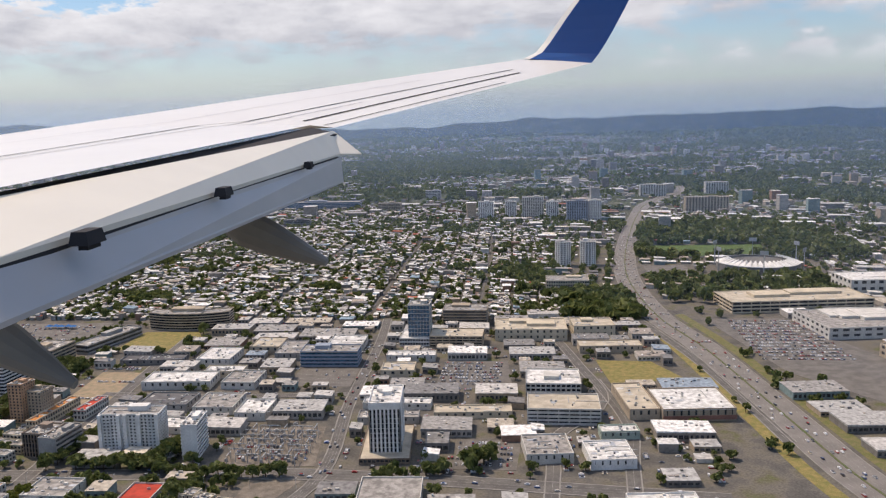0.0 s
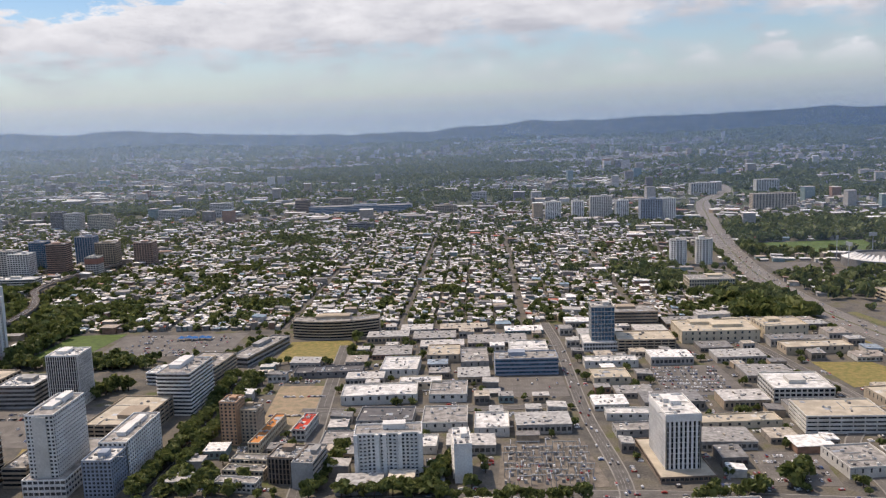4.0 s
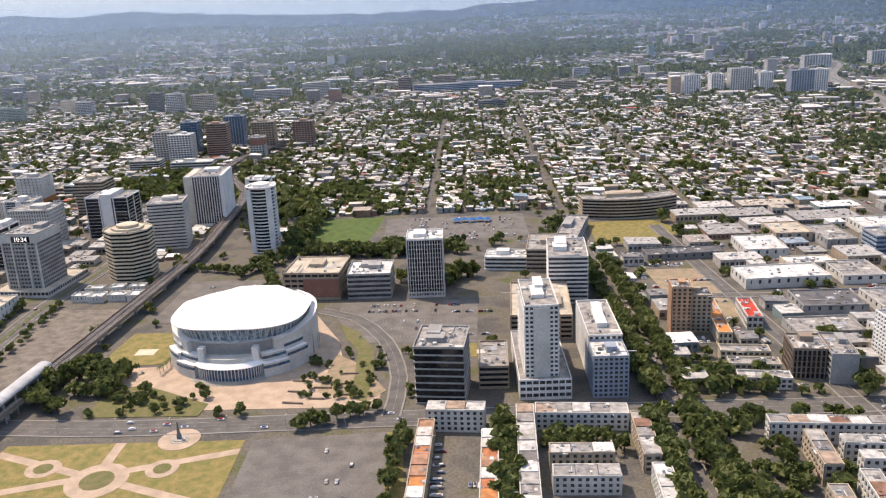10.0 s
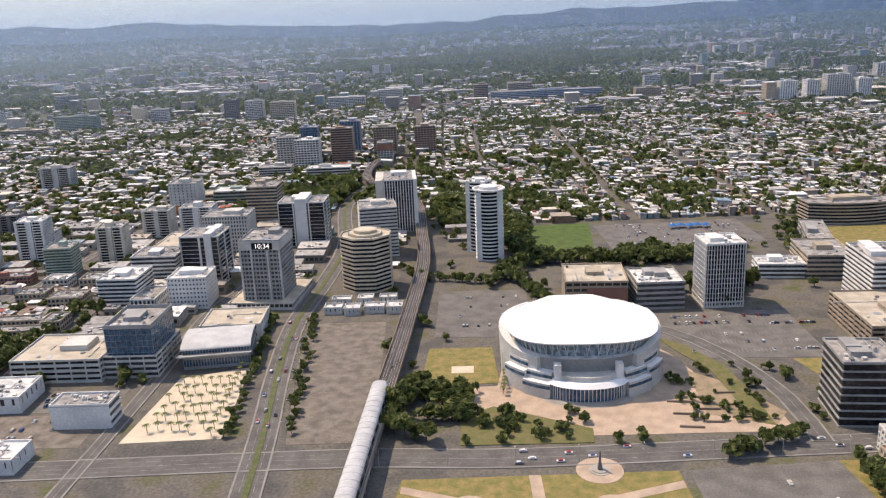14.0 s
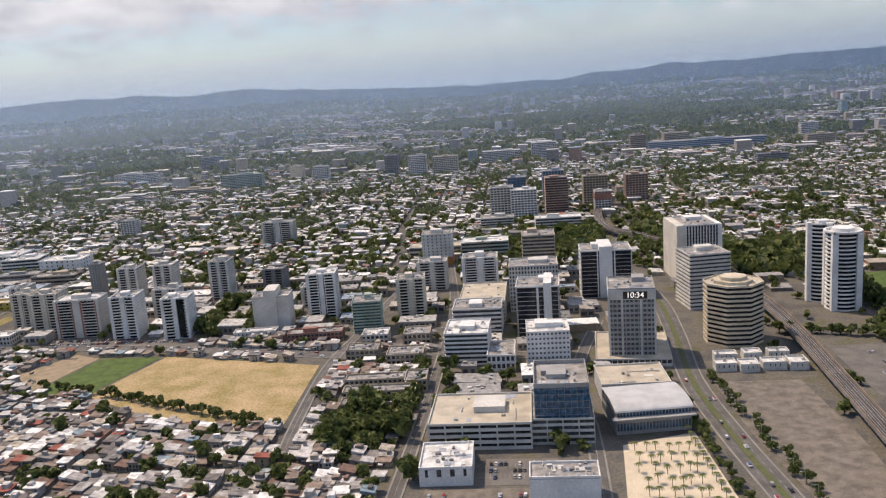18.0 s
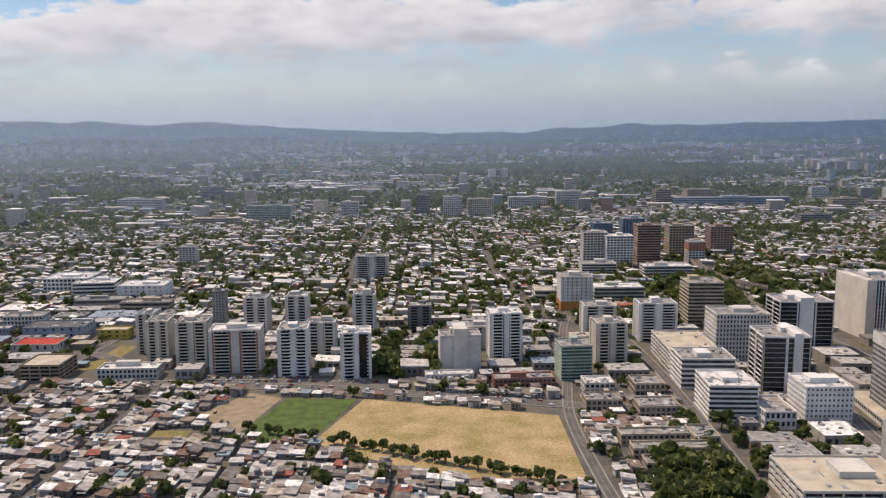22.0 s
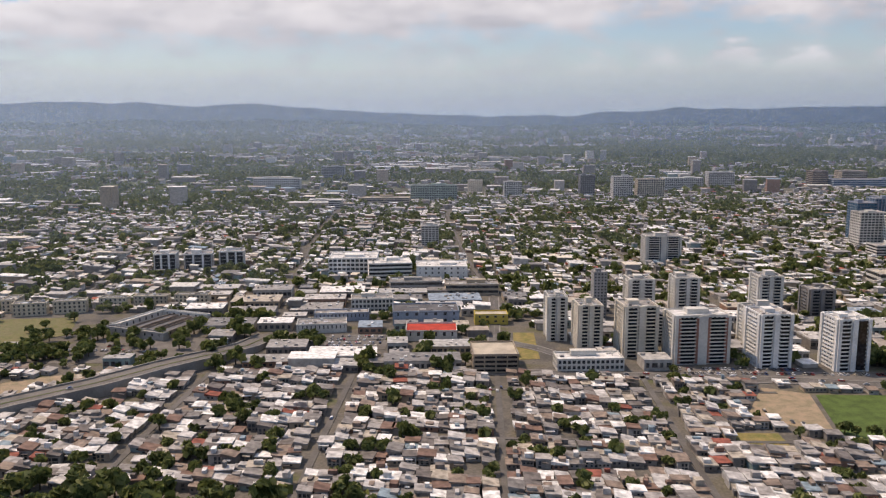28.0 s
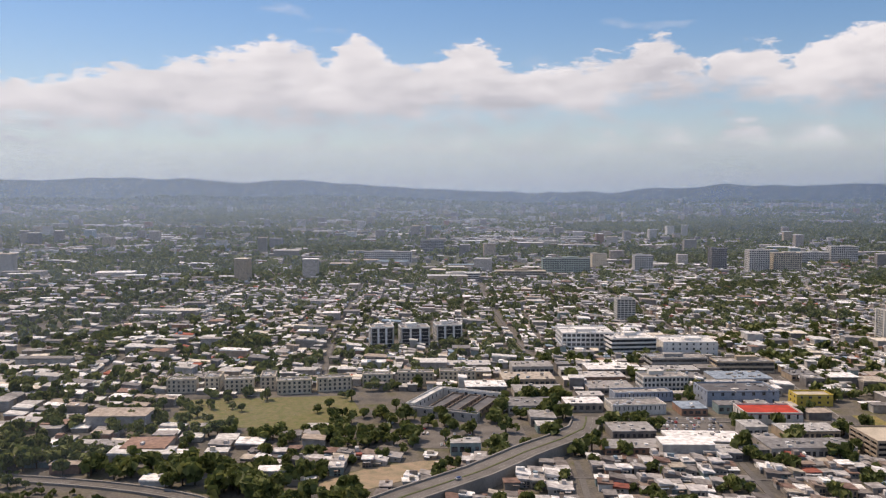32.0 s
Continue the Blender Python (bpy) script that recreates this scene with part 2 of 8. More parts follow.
ROOF_GREY = material("grey_roof_felt", (0.36, 0.345, 0.325), stain=0.5, grain=0.2, size=0.35)
ROOF_WHITE = material("white_roof_coating", (0.72, 0.72, 0.70), stain=0.42, grain=0.16, size=0.35)
SHELL = material("white_shell_coating", (0.86, 0.86, 0.85), rough=0.6, stain=0.05, grain=0.03, size=1.5, bump=0.02)
ROOF_TAN = material("tan_roof_deck", (0.52, 0.465, 0.37), stain=0.3, size=0.7)
ROOF_DARK = material("dark_roof_felt", (0.14, 0.14, 0.145), stain=0.4, size=0.6)
RED_ROOF = material("red_roof_coating", (0.50, 0.06, 0.035), stain=0.3, size=0.5)
STATION_ROOF = material("grey_white_metal_roof", (0.52, 0.53, 0.53), rough=0.6, stain=0.18, size=0.5)
METAL = material("galvanised_metal", (0.50, 0.52, 0.53), rough=0.45, metal=0.6, stain=0.2)
WIN = glass("dark_window_glass", (0.030, 0.033, 0.037))
WIN_BLUE = glass("blue_window_glass", (0.022, 0.06, 0.10), 0.05)
PALE_GLASS = glass("pale_blue_glass", (0.16, 0.21, 0.25), 0.12)
WIN_GREEN = glass("green_window_glass", (0.02, 0.055, 0.05), 0.06)
# black glass, also used as the shade in open decks and balcony recesses
BLACK_GLASS_AND_SHADE = glass("black_glass_and_shade", (0.008, 0.009, 0.012), 0.06)
BLACK_GLASS_AND_SHADE.node_tree.nodes["Principled BSDF"].inputs["Specular IOR Level"].default_value = 0.32
ASPHALT = material("asphalt", (0.165, 0.155, 0.142), stain=0.3, grain=0.2, size=0.8)
ROADTOP = material("worn_road_asphalt", (0.135, 0.129, 0.121), stain=0.3, grain=0.18, size=0.8)
MOTORWAY = material("pale_motorway_concrete", (0.205, 0.192, 0.178), stain=0.2, grain=0.12, size=1.2)
CONCRETE = material("pale_concrete", (0.40, 0.375, 0.33), stain=0.25, size=0.8)
KERB = material("kerb_concrete", (0.27, 0.26, 0.24), stain=0.25)
WORN = material("worn_brown_asphalt", (0.205, 0.18, 0.15), stain=0.4, grain=0.28, size=0.5)
BALLAST = material("dark_ballast", (0.10, 0.085, 0.075), stain=0.3, grain=0.25)
PAVING = material("pinkish_paving", (0.47, 0.365, 0.275), stain=0.22, size=0.6)
SAND = material("pale_sand_paving", (0.62, 0.54, 0.41), stain=0.15, size=0.6)
GRASS = material("green_grass", (0.085, 0.135, 0.03), stain=0.35, grain=0.3, size=0.5)
DRY = material("dry_grass", (0.26, 0.20, 0.075), grain=0.28, size=0.4, dirt=(0.15, 0.15, 0.045))
STRAW = material("mown_dry_field", (0.42, 0.31, 0.17), grain=0.3, size=1.5, dirt=(0.27, 0.215, 0.085))
MEDIAN = material("planted_median", (0.075, 0.105, 0.032), grain=0.4, size=0.3, dirt=(0.12, 0.115, 0.06))
DIRT = material("bare_dirt", (0.33, 0.25, 0.17), grain=0.2, size=0.5, dirt=(0.22, 0.19, 0.12))
ROUGH_GRASS = material("rough_olive_grass", (0.115, 0.125, 0.04), grain=0.35, size=0.35, dirt=(0.17, 0.145, 0.07))
TENT_BLUE = material("blue_tent_cloth", (0.03, 0.16, 0.42), stain=0.15)
LINE_PAINT = material("worn_white_road_line", (0.36, 0.355, 0.34), stain=0.45, size=0.4)
TYRE = material("tyre_rubber", (0.02, 0.02, 0.02))
BARK = material("bark", (0.12, 0.09, 0.06), size=0.3)

ROOFS = many("town_roofs", [(0.0, (0.72, 0.72, 0.70)), (0.19, (0.54, 0.54, 0.52)), (0.38, (0.40, 0.39, 0.37)), (0.53, (0.28, 0.27, 0.26)),
                            (0.68, (0.34, 0.29, 0.24)), (0.76, (0.18, 0.175, 0.17)), (0.88, (0.25, 0.16, 0.12)), (0.91, (0.60, 0.55, 0.46)),
                            (0.965, (0.33, 0.10, 0.06)), (0.98, (0.20, 0.28, 0.34))], grain=0.35)
SHED_ROOFS = many("shed_roofs", [(0.0, (0.36, 0.36, 0.35)), (0.22, (0.28, 0.275, 0.265)), (0.42, (0.45, 0.44, 0.42)), (0.56, (0.68, 0.68, 0.66)), (0.68, (0.40, 0.36, 0.30)), (0.80, (0.19, 0.19, 0.19)),
                                 (0.90, (0.30, 0.27, 0.24)), (0.97, (0.24, 0.30, 0.36))], grain=0.4)
OLD_ROOFS = many("weathered_roofs", [(0.0, (0.66, 0.66, 0.64)), (0.14, (0.45, 0.44, 0.425)), (0.30, (0.31, 0.295, 0.28)), (0.46, (0.20, 0.19, 0.18)), (0.60, (0.23, 0.18, 0.145)),
                                       (0.70, (0.15, 0.135, 0.125)), (0.82, (0.18, 0.115, 0.09)), (0.89, (0.38, 0.34, 0.28)), (0.955, (0.26, 0.085, 0.06)), (0.975, (0.20, 0.27, 0.31))], grain=0.45)
WALLS = many("town_walls", [(0.0, (0.36, 0.345, 0.32)), (0.3, (0.26, 0.235, 0.205)), (0.5, (0.18, 0.168, 0.155)), (0.70, (0.35, 0.285, 0.21)),
                            (0.83, (0.27, 0.165, 0.12)), (0.88, (0.18, 0.25, 0.25)), (0.94, (0.50, 0.49, 0.46))], grain=0.25)
ROOF_EACH = many("house_roof", [(0.0, (0.62, 0.62, 0.60)), (0.10, (0.46, 0.46, 0.44)), (0.26, (0.34, 0.33, 0.31)), (0.46, (0.25, 0.24, 0.23)),
                                (0.62, (0.33, 0.25, 0.19)), (0.74, (0.17, 0.16, 0.155)), (0.85, (0.23, 0.13, 0.09)), (0.95, (0.33, 0.09, 0.06))], grain=0.4, by_object=True)
TERRACE_EACH = many("terrace_roof", [(0.0, (0.62, 0.61, 0.58)), (0.3, (0.40, 0.16, 0.075)), (0.5, (0.46, 0.43, 0.40)), (0.65, (0.35, 0.20, 0.13)), (0.8, (0.52, 0.50, 0.47)), (0.9, (0.45, 0.19, 0.07))], grain=0.35, by_object=True)
WALL_EACH = many("house_wall", [(0.0, (0.38, 0.36, 0.33)), (0.3, (0.28, 0.235, 0.185)), (0.55, (0.19, 0.17, 0.155)), (0.7, (0.38, 0.29, 0.19)),
                                (0.82, (0.29, 0.15, 0.11)), (0.9, (0.18, 0.27, 0.27))], grain=0.25, by_object=True)
LEAF = many("leaves", [(0.0, (0.06, 0.085, 0.026)), (0.5, (0.115, 0.145, 0.046)), (0.85, (0.17, 0.195, 0.062)), (1.0, (0.22, 0.235, 0.08))], leaf=True, grain=0.3)
LEAF_YELLOW = many("yellowish_leaves", [(0.0, (0.07, 0.09, 0.015)), (0.6, (0.13, 0.15, 0.025)), (1.0, (0.20, 0.20, 0.04))], leaf=True, grain=0.3)
PAINTS = many("car_paint", [(0.0, (0.70, 0.70, 0.70)), (0.3, (0.35, 0.36, 0.37)), (0.5, (0.05, 0.05, 0.055)), (0.68, (0.16, 0.17, 0.18)),
                            (0.78, (0.30, 0.03, 0.02)), (0.88, (0.05, 0.09, 0.20)), (0.95, (0.50, 0.45, 0.36))], rough=0.3, grain=0.03, by_object=True, spec=0.6)
PAINTS_FAR = many("far_car_paint", [(0.0, (0.70, 0.70, 0.70)), (0.3, (0.35, 0.36, 0.37)), (0.5, (0.05, 0.05, 0.055)), (0.68, (0.16, 0.17, 0.18)),
                                    (0.78, (0.30, 0.03, 0.02)), (0.88, (0.05, 0.09, 0.20)), (0.95, (0.50, 0.45, 0.36))], rough=0.3, grain=0.03, spec=0.6)


def ground_material():
    """Town ground: worn asphalt and concrete with dirt and grass; green hills further out."""
    m = bpy.data.materials.new("town_ground")
    m.use_nodes = True
    n, l = m.node_tree.nodes, m.node_tree.links
    b = n["Principled BSDF"]
    b.inputs["Roughness"].default_value, b.inputs["Specular IOR Level"].default_value = 0.95, 0.1
    geo = n.new("ShaderNodeNewGeometry")

    def tex(scale, detail=6.0):
        t = n.new("ShaderNodeTexNoise")
        t.inputs["Scale"].default_value, t.inputs["Detail"].default_value = scale, detail
        l.new(geo.outputs["Position"], t.inputs["Vector"])
        return t.outputs["Fac"]

    def ramp(fac, *stops):
        r = n.new("ShaderNodeValToRGB")
        while len(r.color_ramp.elements) < len(stops):
            r.color_ramp.elements.new(0.5)
        for e, (p, c) in zip(r.color_ramp.elements, stops):
            e.position, e.color = p, (*c, 1)
        l.new(fac, r.inputs[0])
        return r.outputs[0]

    def mix(fac, a, b2):
        x = n.new("ShaderNodeMix")
        x.data_type = "RGBA"
        l.new(fac, x.inputs["Factor"])
        l.new(a, x.inputs["A"])
        l.new(b2, x.inputs["B"])
        return x.outputs["Result"]

    town = ramp(tex(0.06), (0.30, (0.085, 0.083, 0.078)), (0.43, (0.11, 0.106, 0.098)), (0.52, (0.145, 0.134, 0.116)), (0.60, (0.13, 0.12, 0.092)), (0.68, (0.11, 0.118, 0.06)), (0.76, (0.07, 0.095, 0.032)))
    wild = ramp(tex(0.02, 9.0), (0.34, (0.022, 0.038, 0.015)), (0.50, (0.04, 0.062, 0.022)), (0.62, (0.07, 0.09, 0.04)), (0.72, (0.17, 0.155, 0.12)))
    split = n.new("ShaderNodeVectorMath")
    split.operation = "DISTANCE"
    l.new(geo.outputs["Position"], split.inputs[0])
    split.inputs[1].default_value = (-600, 100, 0)
    far = n.new("ShaderNodeMapRange")
    far.inputs["From Min"].default_value, far.inputs["From Max"].default_value = 1250, 1900
    l.new(split.outputs["Value"], far.inputs["Value"])
    base = mix(far.outputs[0], town, wild)
    fine = n.new("ShaderNodeMapRange")
    fine.inputs["From Min"].default_value, fine.inputs["From Max"].default_value = 0.3, 0.7
    fine.inputs["To Min"].default_value, fine.inputs["To Max"].default_value = 0.75, 1.25
    l.new(tex(0.9, 4.0), fine.inputs["Value"])
    mul = n.new("ShaderNodeVectorMath")
    mul.operation = "SCALE"
    l.new(base, mul.inputs[0])
    l.new(fine.outputs[0], mul.inputs["Scale"])
    l.new(mul.outputs[0], b.inputs["Base Color"])
    return m


GROUND = ground_material()


# ---- building blocks ----
class Shape:
    """Collects plain faces, then becomes one mesh."""

    def __init__(self):
        self.v, self.f, self.m = [], [], []

    def face(self, pts, mi=0):
        k = len(self.v)
        self.v += [tuple(p) for p in pts]
        self.f.append(tuple(range(k, k + len(pts))))
        self.m.append(mi)

    def solid(self, bottom, top, mi=0, cap=None, floor=True):
        """A prism between two rings of points, wound anticlockwise seen from above."""
        k, n = len(self.v), len(bottom)
        self.v += [tuple(p) for p in bottom] + [tuple(p) for p in top]
        for i in range(n):
            j = (i + 1) % n
            self.f.append((k + i, k + j, k + n + j, k + n + i))
            self.m.append(mi)
        self.f.append(tuple(k + n + i for i in range(n)))
        self.m.append(mi if cap is None else cap)
        if floor:
            self.f.append(tuple(k + n - 1 - i for i in range(n)))
            self.m.append(mi)
        return self

    def box(self, x0, x1, y0, y1, z0, z1, mi=0, cap=None, inset=0.0):
        b = [(x0, y0, z0), (x1, y0, z0), (x1, y1, z0), (x0, y1, z0)]
        i = inset
        t = [(x0 + i, y0 + i, z1), (x1 - i, y0 + i, z1), (x1 - i, y1 - i, z1), (x0 + i, y1 - i, z1)]
        return self.solid(b, t, mi, cap)

    def prism(self, poly, z0, z1, mi=0, cap=None):
        return self.solid([(x, y, z0) for x, y in poly], [(x, y, z1) for x, y in poly], mi, cap)

    def ring(self, outer, inner, z0, z1, mi=0):
        """A wall of the plan between two closed lines."""
        n, k = len(outer), len(self.v)
        self.v += [(x, y, z) for z in (z0, z1) for line in (outer, inner) for x, y in line]
        for i in range(n):
            j = (i + 1) % n
            o0, i0, o1, i1 = k, k + n, k + 2 * n, k + 3 * n
            self.f += [(o0 + i, o0 + j, o1 + j, o1 + i), (i0 + j, i0 + i, i1 + i, i1 + j), (o1 + i, o1 + j, i1 + j, i1 + i), (i0 + i, i0 + j, o0 + j, o0 + i)]
            self.m += [mi] * 4
        return self

    def mesh(self, name, *mats, smooth=False):
        me = bpy.data.meshes.new(name)
        me.from_pydata(self.v, [], self.f)
        for m in mats:
            me.materials.append(m)
        if len(mats) > 1:
            me.polygons.foreach_set("material_index", self.m)
        if smooth:
            me.polygons.foreach_set("use_smooth", [True] * len(self.f))
        me.update()
        return me


def thing(name, label, category, at=None, group=""):
    ob = new(name)
    ob.empty_display_size = 1.0
    if at is not None:
        ob.matrix_world = at
    return tagged(ob, label, category, group)


def part(name, me, parent, label="", at=(0, 0, 0), turn=0.0, scale=None):
    ob = new(name, me)
    ob.parent = parent
    ob.location = at
    if turn:
        ob.rotation_euler = (0, 0, turn)
    if scale:
        ob.scale = scale
    return tagged(ob, label) if label else ob


def offset(poly, d):
    """The closed line moved inwards by d (outwards when negative)."""
    n, res = len(poly), []
    for i in range(n):
        (ax, ay), (bx, by), (cx, cy) = poly[i - 1], poly[i], poly[(i + 1) % n]
        u, w = Vector((bx - ax, by - ay)).normalized(), Vector((cx - bx, cy - by)).normalized()
        na, nb = Vector((-u.y, u.x)), Vector((-w.y, w.x))
        k = d / max(0.35, 1 + na.dot(nb))
        res.append((bx + (na.x + nb.x) * k, by + (na.y + nb.y) * k))
    return res


def rect(w, d):
    return [(-w / 2, -d / 2), (w / 2, -d / 2), (w / 2, d / 2), (-w / 2, d / 2)]


def oval(a, b, n=32, power=2.0):
    res = []
    for i in range(n):
        t = 2 * math.pi * i / n
        c, s = math.cos(t), math.sin(t)
        res.append((a * math.copysign(abs(c) ** (2 / power), c), b * math.copysign(abs(s) ** (2 / power), s)))
    return res


# the plan is drawn on a sketch grid; this lays it out on the ground
SKETCH_X = (-2200, -1270, -1110, -1000, -910, -750, -670, -640, -626, -600, -560, -520, -450, -400, -345, -250, -110, 0, 130, 700)
GROUND_X = (-2200, -1270, -1111, -1003, -914, -756, -678, -648, -616.5, -590, -549.5, -512, -442, -395, -338.5, -248, -109, -1, 127, 697)


def site(x, y):
    return float(np.interp(x, SKETCH_X, GROUND_X)), y * 0.988


# where something stands already: one cell a metre
OX, OY, NX, NY = -2200, 150, 3200, 1900
taken = np.zeros((NX, NY), bool)
paved = np.zeros((NX, NY), bool)


def claim(poly, grow=0.0, on=None):
    """Mark a patch of the plan, given as a closed line."""
    on = taken if on is None else on
    if grow:
        poly = offset(poly, -grow)
    p = np.array(poly, float)
    x0, x1 = int(max(0, p[:, 0].min() - OX - 1)), int(min(NX, p[:, 0].max() - OX + 2))
    y0, y1 = int(max(0, p[:, 1].min() - OY - 1)), int(min(NY, p[:, 1].max() - OY + 2))
    if x1 <= x0 or y1 <= y0:
        return
    gx, gy = np.meshgrid(np.arange(x0, x1) + OX + 0.5, np.arange(y0, y1) + OY + 0.5, indexing="ij")
    inside = np.zeros(gx.shape, bool)
    for (ax, ay), (bx, by) in zip(p, np.roll(p, -1, 0)):
        if ay != by:
            inside ^= ((ay > gy) != (by > gy)) & (gx < (bx - ax) * (gy - ay) / (by - ay) + ax)
    on[x0:x1, y0:y1] |= inside


def is_free(x, y, r, on=None):
    on = taken if on is None else on
    i0, i1, j0, j1 = int(x - r - OX), int(x + r - OX) + 1, int(y - r - OY), int(y + r - OY) + 1
    if i0 < 0 or j0 < 0 or i1 > NX or j1 > NY:
        return True
    return not on[i0:i1, j0:j1].any()


CENTRE = (-600.0, 100.0)


# how high the far ridge stands, by the bearing from the centre in degrees
RIDGE_AT = (-180, -60, -36, -30, -22, -15, -8, 0, 8, 16, 24, 32, 60, 180)
RIDGE_UP = (155, 162, 150, 162, 152, 136, 106, 110, 133, 140, 158, 166, 160, 155)


def land(x, y):
    """The height of the land: flat under the town, then knolls, low wooded ridges and the far hills."""
    r = math.hypot(x - CENTRE[0], y - CENTRE[1])
    if r < 1350:
        return 0.0
    s = min(1.0, (r - 1350) / 3000)
    a = math.atan2(x - CENTRE[0], y - CENTRE[1])
    knolls = noise.noise(Vector((x / 330, y / 330, 1.7))) + 0.5 * noise.noise(Vector((x / 130, y / 130, 4.1)))
    h = max(0.0, 13 * knolls * min(1.0, s * 3)) * (1 - 0.3 * s)
    for at, wide, up, turn in ((2500, 170, 9, 5.0), (3050, 190, 17, 7.0), (3500, 170, 30, 9.0), (3900, 150, 52, 6.0)):
        bend = 130 * noise.noise(Vector((a * 4.0, at / 700, 3.0)))
        crest = up * max(0.0, 0.55 + 0.9 * noise.noise(Vector((a * turn, at / 300, 6.0))) + 0.35 * noise.noise(Vector((a * turn * 4, at / 300, 8.0))))
        h += 0.8 * crest * math.exp(-((r - at - bend) / wide) ** 2)
    ridge = float(np.interp(math.degrees(a), RIDGE_AT, RIDGE_UP)) + 18 * noise.noise(Vector((a * 13, 0.3, 2.0))) + 11 * noise.noise(Vector((a * 34, 5.3, 1.0)))
    return h * (1 - s ** 8) + ridge * s ** 8


# ---- ground ----
def make_ground():
    radii = [0.0] + [60 + 1290 * i / 12 for i in range(13)] + [1350 + 3000 * (i / 90) for i in range(1, 91)]
    turns = 600
    v, f = [], []
    for r in radii[1:]:
        for k in range(turns):
            a = 2 * math.pi * k / turns
            x, y = CENTRE[0] + r * math.sin(a), CENTRE[1] + r * math.cos(a)
            v.append((x, y, land(x, y)))
    v.append((*CENTRE, 0.0))
    last = len(v) - 1
    for k in range(turns):
        f.append((last, (k + 1) % turns, k))
    for i in range(len(radii) - 2):
        for k in range(turns):
            j = (k + 1) % turns
            a, b = i * turns, (i + 1) * turns
            f.append((a + k, a + j, b + j, b + k))
    me = bpy.data.meshes.new("ground")
    me.from_pydata(v, [], f)
    me.polygons.foreach_set("use_smooth", [True] * len(f))
    me.materials.append(GROUND)
    return tagged(new("ground", me), "grey and green town ground reaching to hazy wooded hills", "ground", kind="structure")


make_ground()


def patch(name, label, category, poly, mat, z=0.1, keep=True, block=True):
    """A level piece of the ground with an edge of its own."""
    poly = [site(x, y) for x, y in poly]
    s = Shape()
    area = sum(a[0] * b[1] - b[0] * a[1] for a, b in zip(poly, poly[1:] + poly[:1]))
    if area < 0:
        poly = poly[::-1]
    s.prism(poly, -0.4, z)
    if block:
        claim(poly)
    claim(poly, on=paved)
    return tagged(new(name, s.mesh(name, mat)), label, category, kind="structure")


def smooth_line(pts, step=12.0):
    """More points along a bent line."""
    res = []
    n = len(pts)
    for i in range(n - 1):
        p0, p1, p2, p3 = (Vector(pts[max(0, min(n - 1, k))]) for k in (i - 1, i, i + 1, i + 2))
        m = max(1, int((p2 - p1).length / step))
        for k in range(m):
            t = k / m
            res.append(0.5 * (2 * p1 + (p2 - p0) * t + (2 * p0 - 5 * p1 + 4 * p2 - p3) * t ** 2 + (3 * p1 - p0 - 3 * p2 + p3) * t ** 3))
    res.append(Vector(pts[-1]))
    return res


def sides(line, w):
    left, right = [], []
    for i, p in enumerate(line):
        d = (line[min(i + 1, len(line) - 1)] - line[max(i - 1, 0)]).to_2d().normalized()
        nrm = Vector((-d.y, d.x)) * w / 2
        left.append((p.x + nrm.x, p.y + nrm.y))
        right.append((p.x - nrm.x, p.y - nrm.y))
    return left, right


def strip(line, w, z0, z1, mat, name="strip", shift=0.0):
    """A ribbon of constant width along a bent line, with depth."""
    l1, r1 = sides(line, w)
    if shift:
        l1 = [a for a in sides(line, 2 * (shift + w / 2))[0]]
        r1 = [a for a in sides(line, 2 * (shift - w / 2))[0]]
    s = Shape()
    for i in range(len(line) - 1):
        h0, h1 = (line[i].z, line[i + 1].z) if len(line[i]) > 2 else (0, 0)
        q = [(*r1[i], h0), (*r1[i + 1], h1), (*l1[i + 1], h1), (*l1[i], h0)]
        s.solid([(x, y, h + z0) for x, y, h in q], [(x, y, h + z1) for x, y, h in q], floor=False)
    return s.mesh(name, mat)


road_count = 0


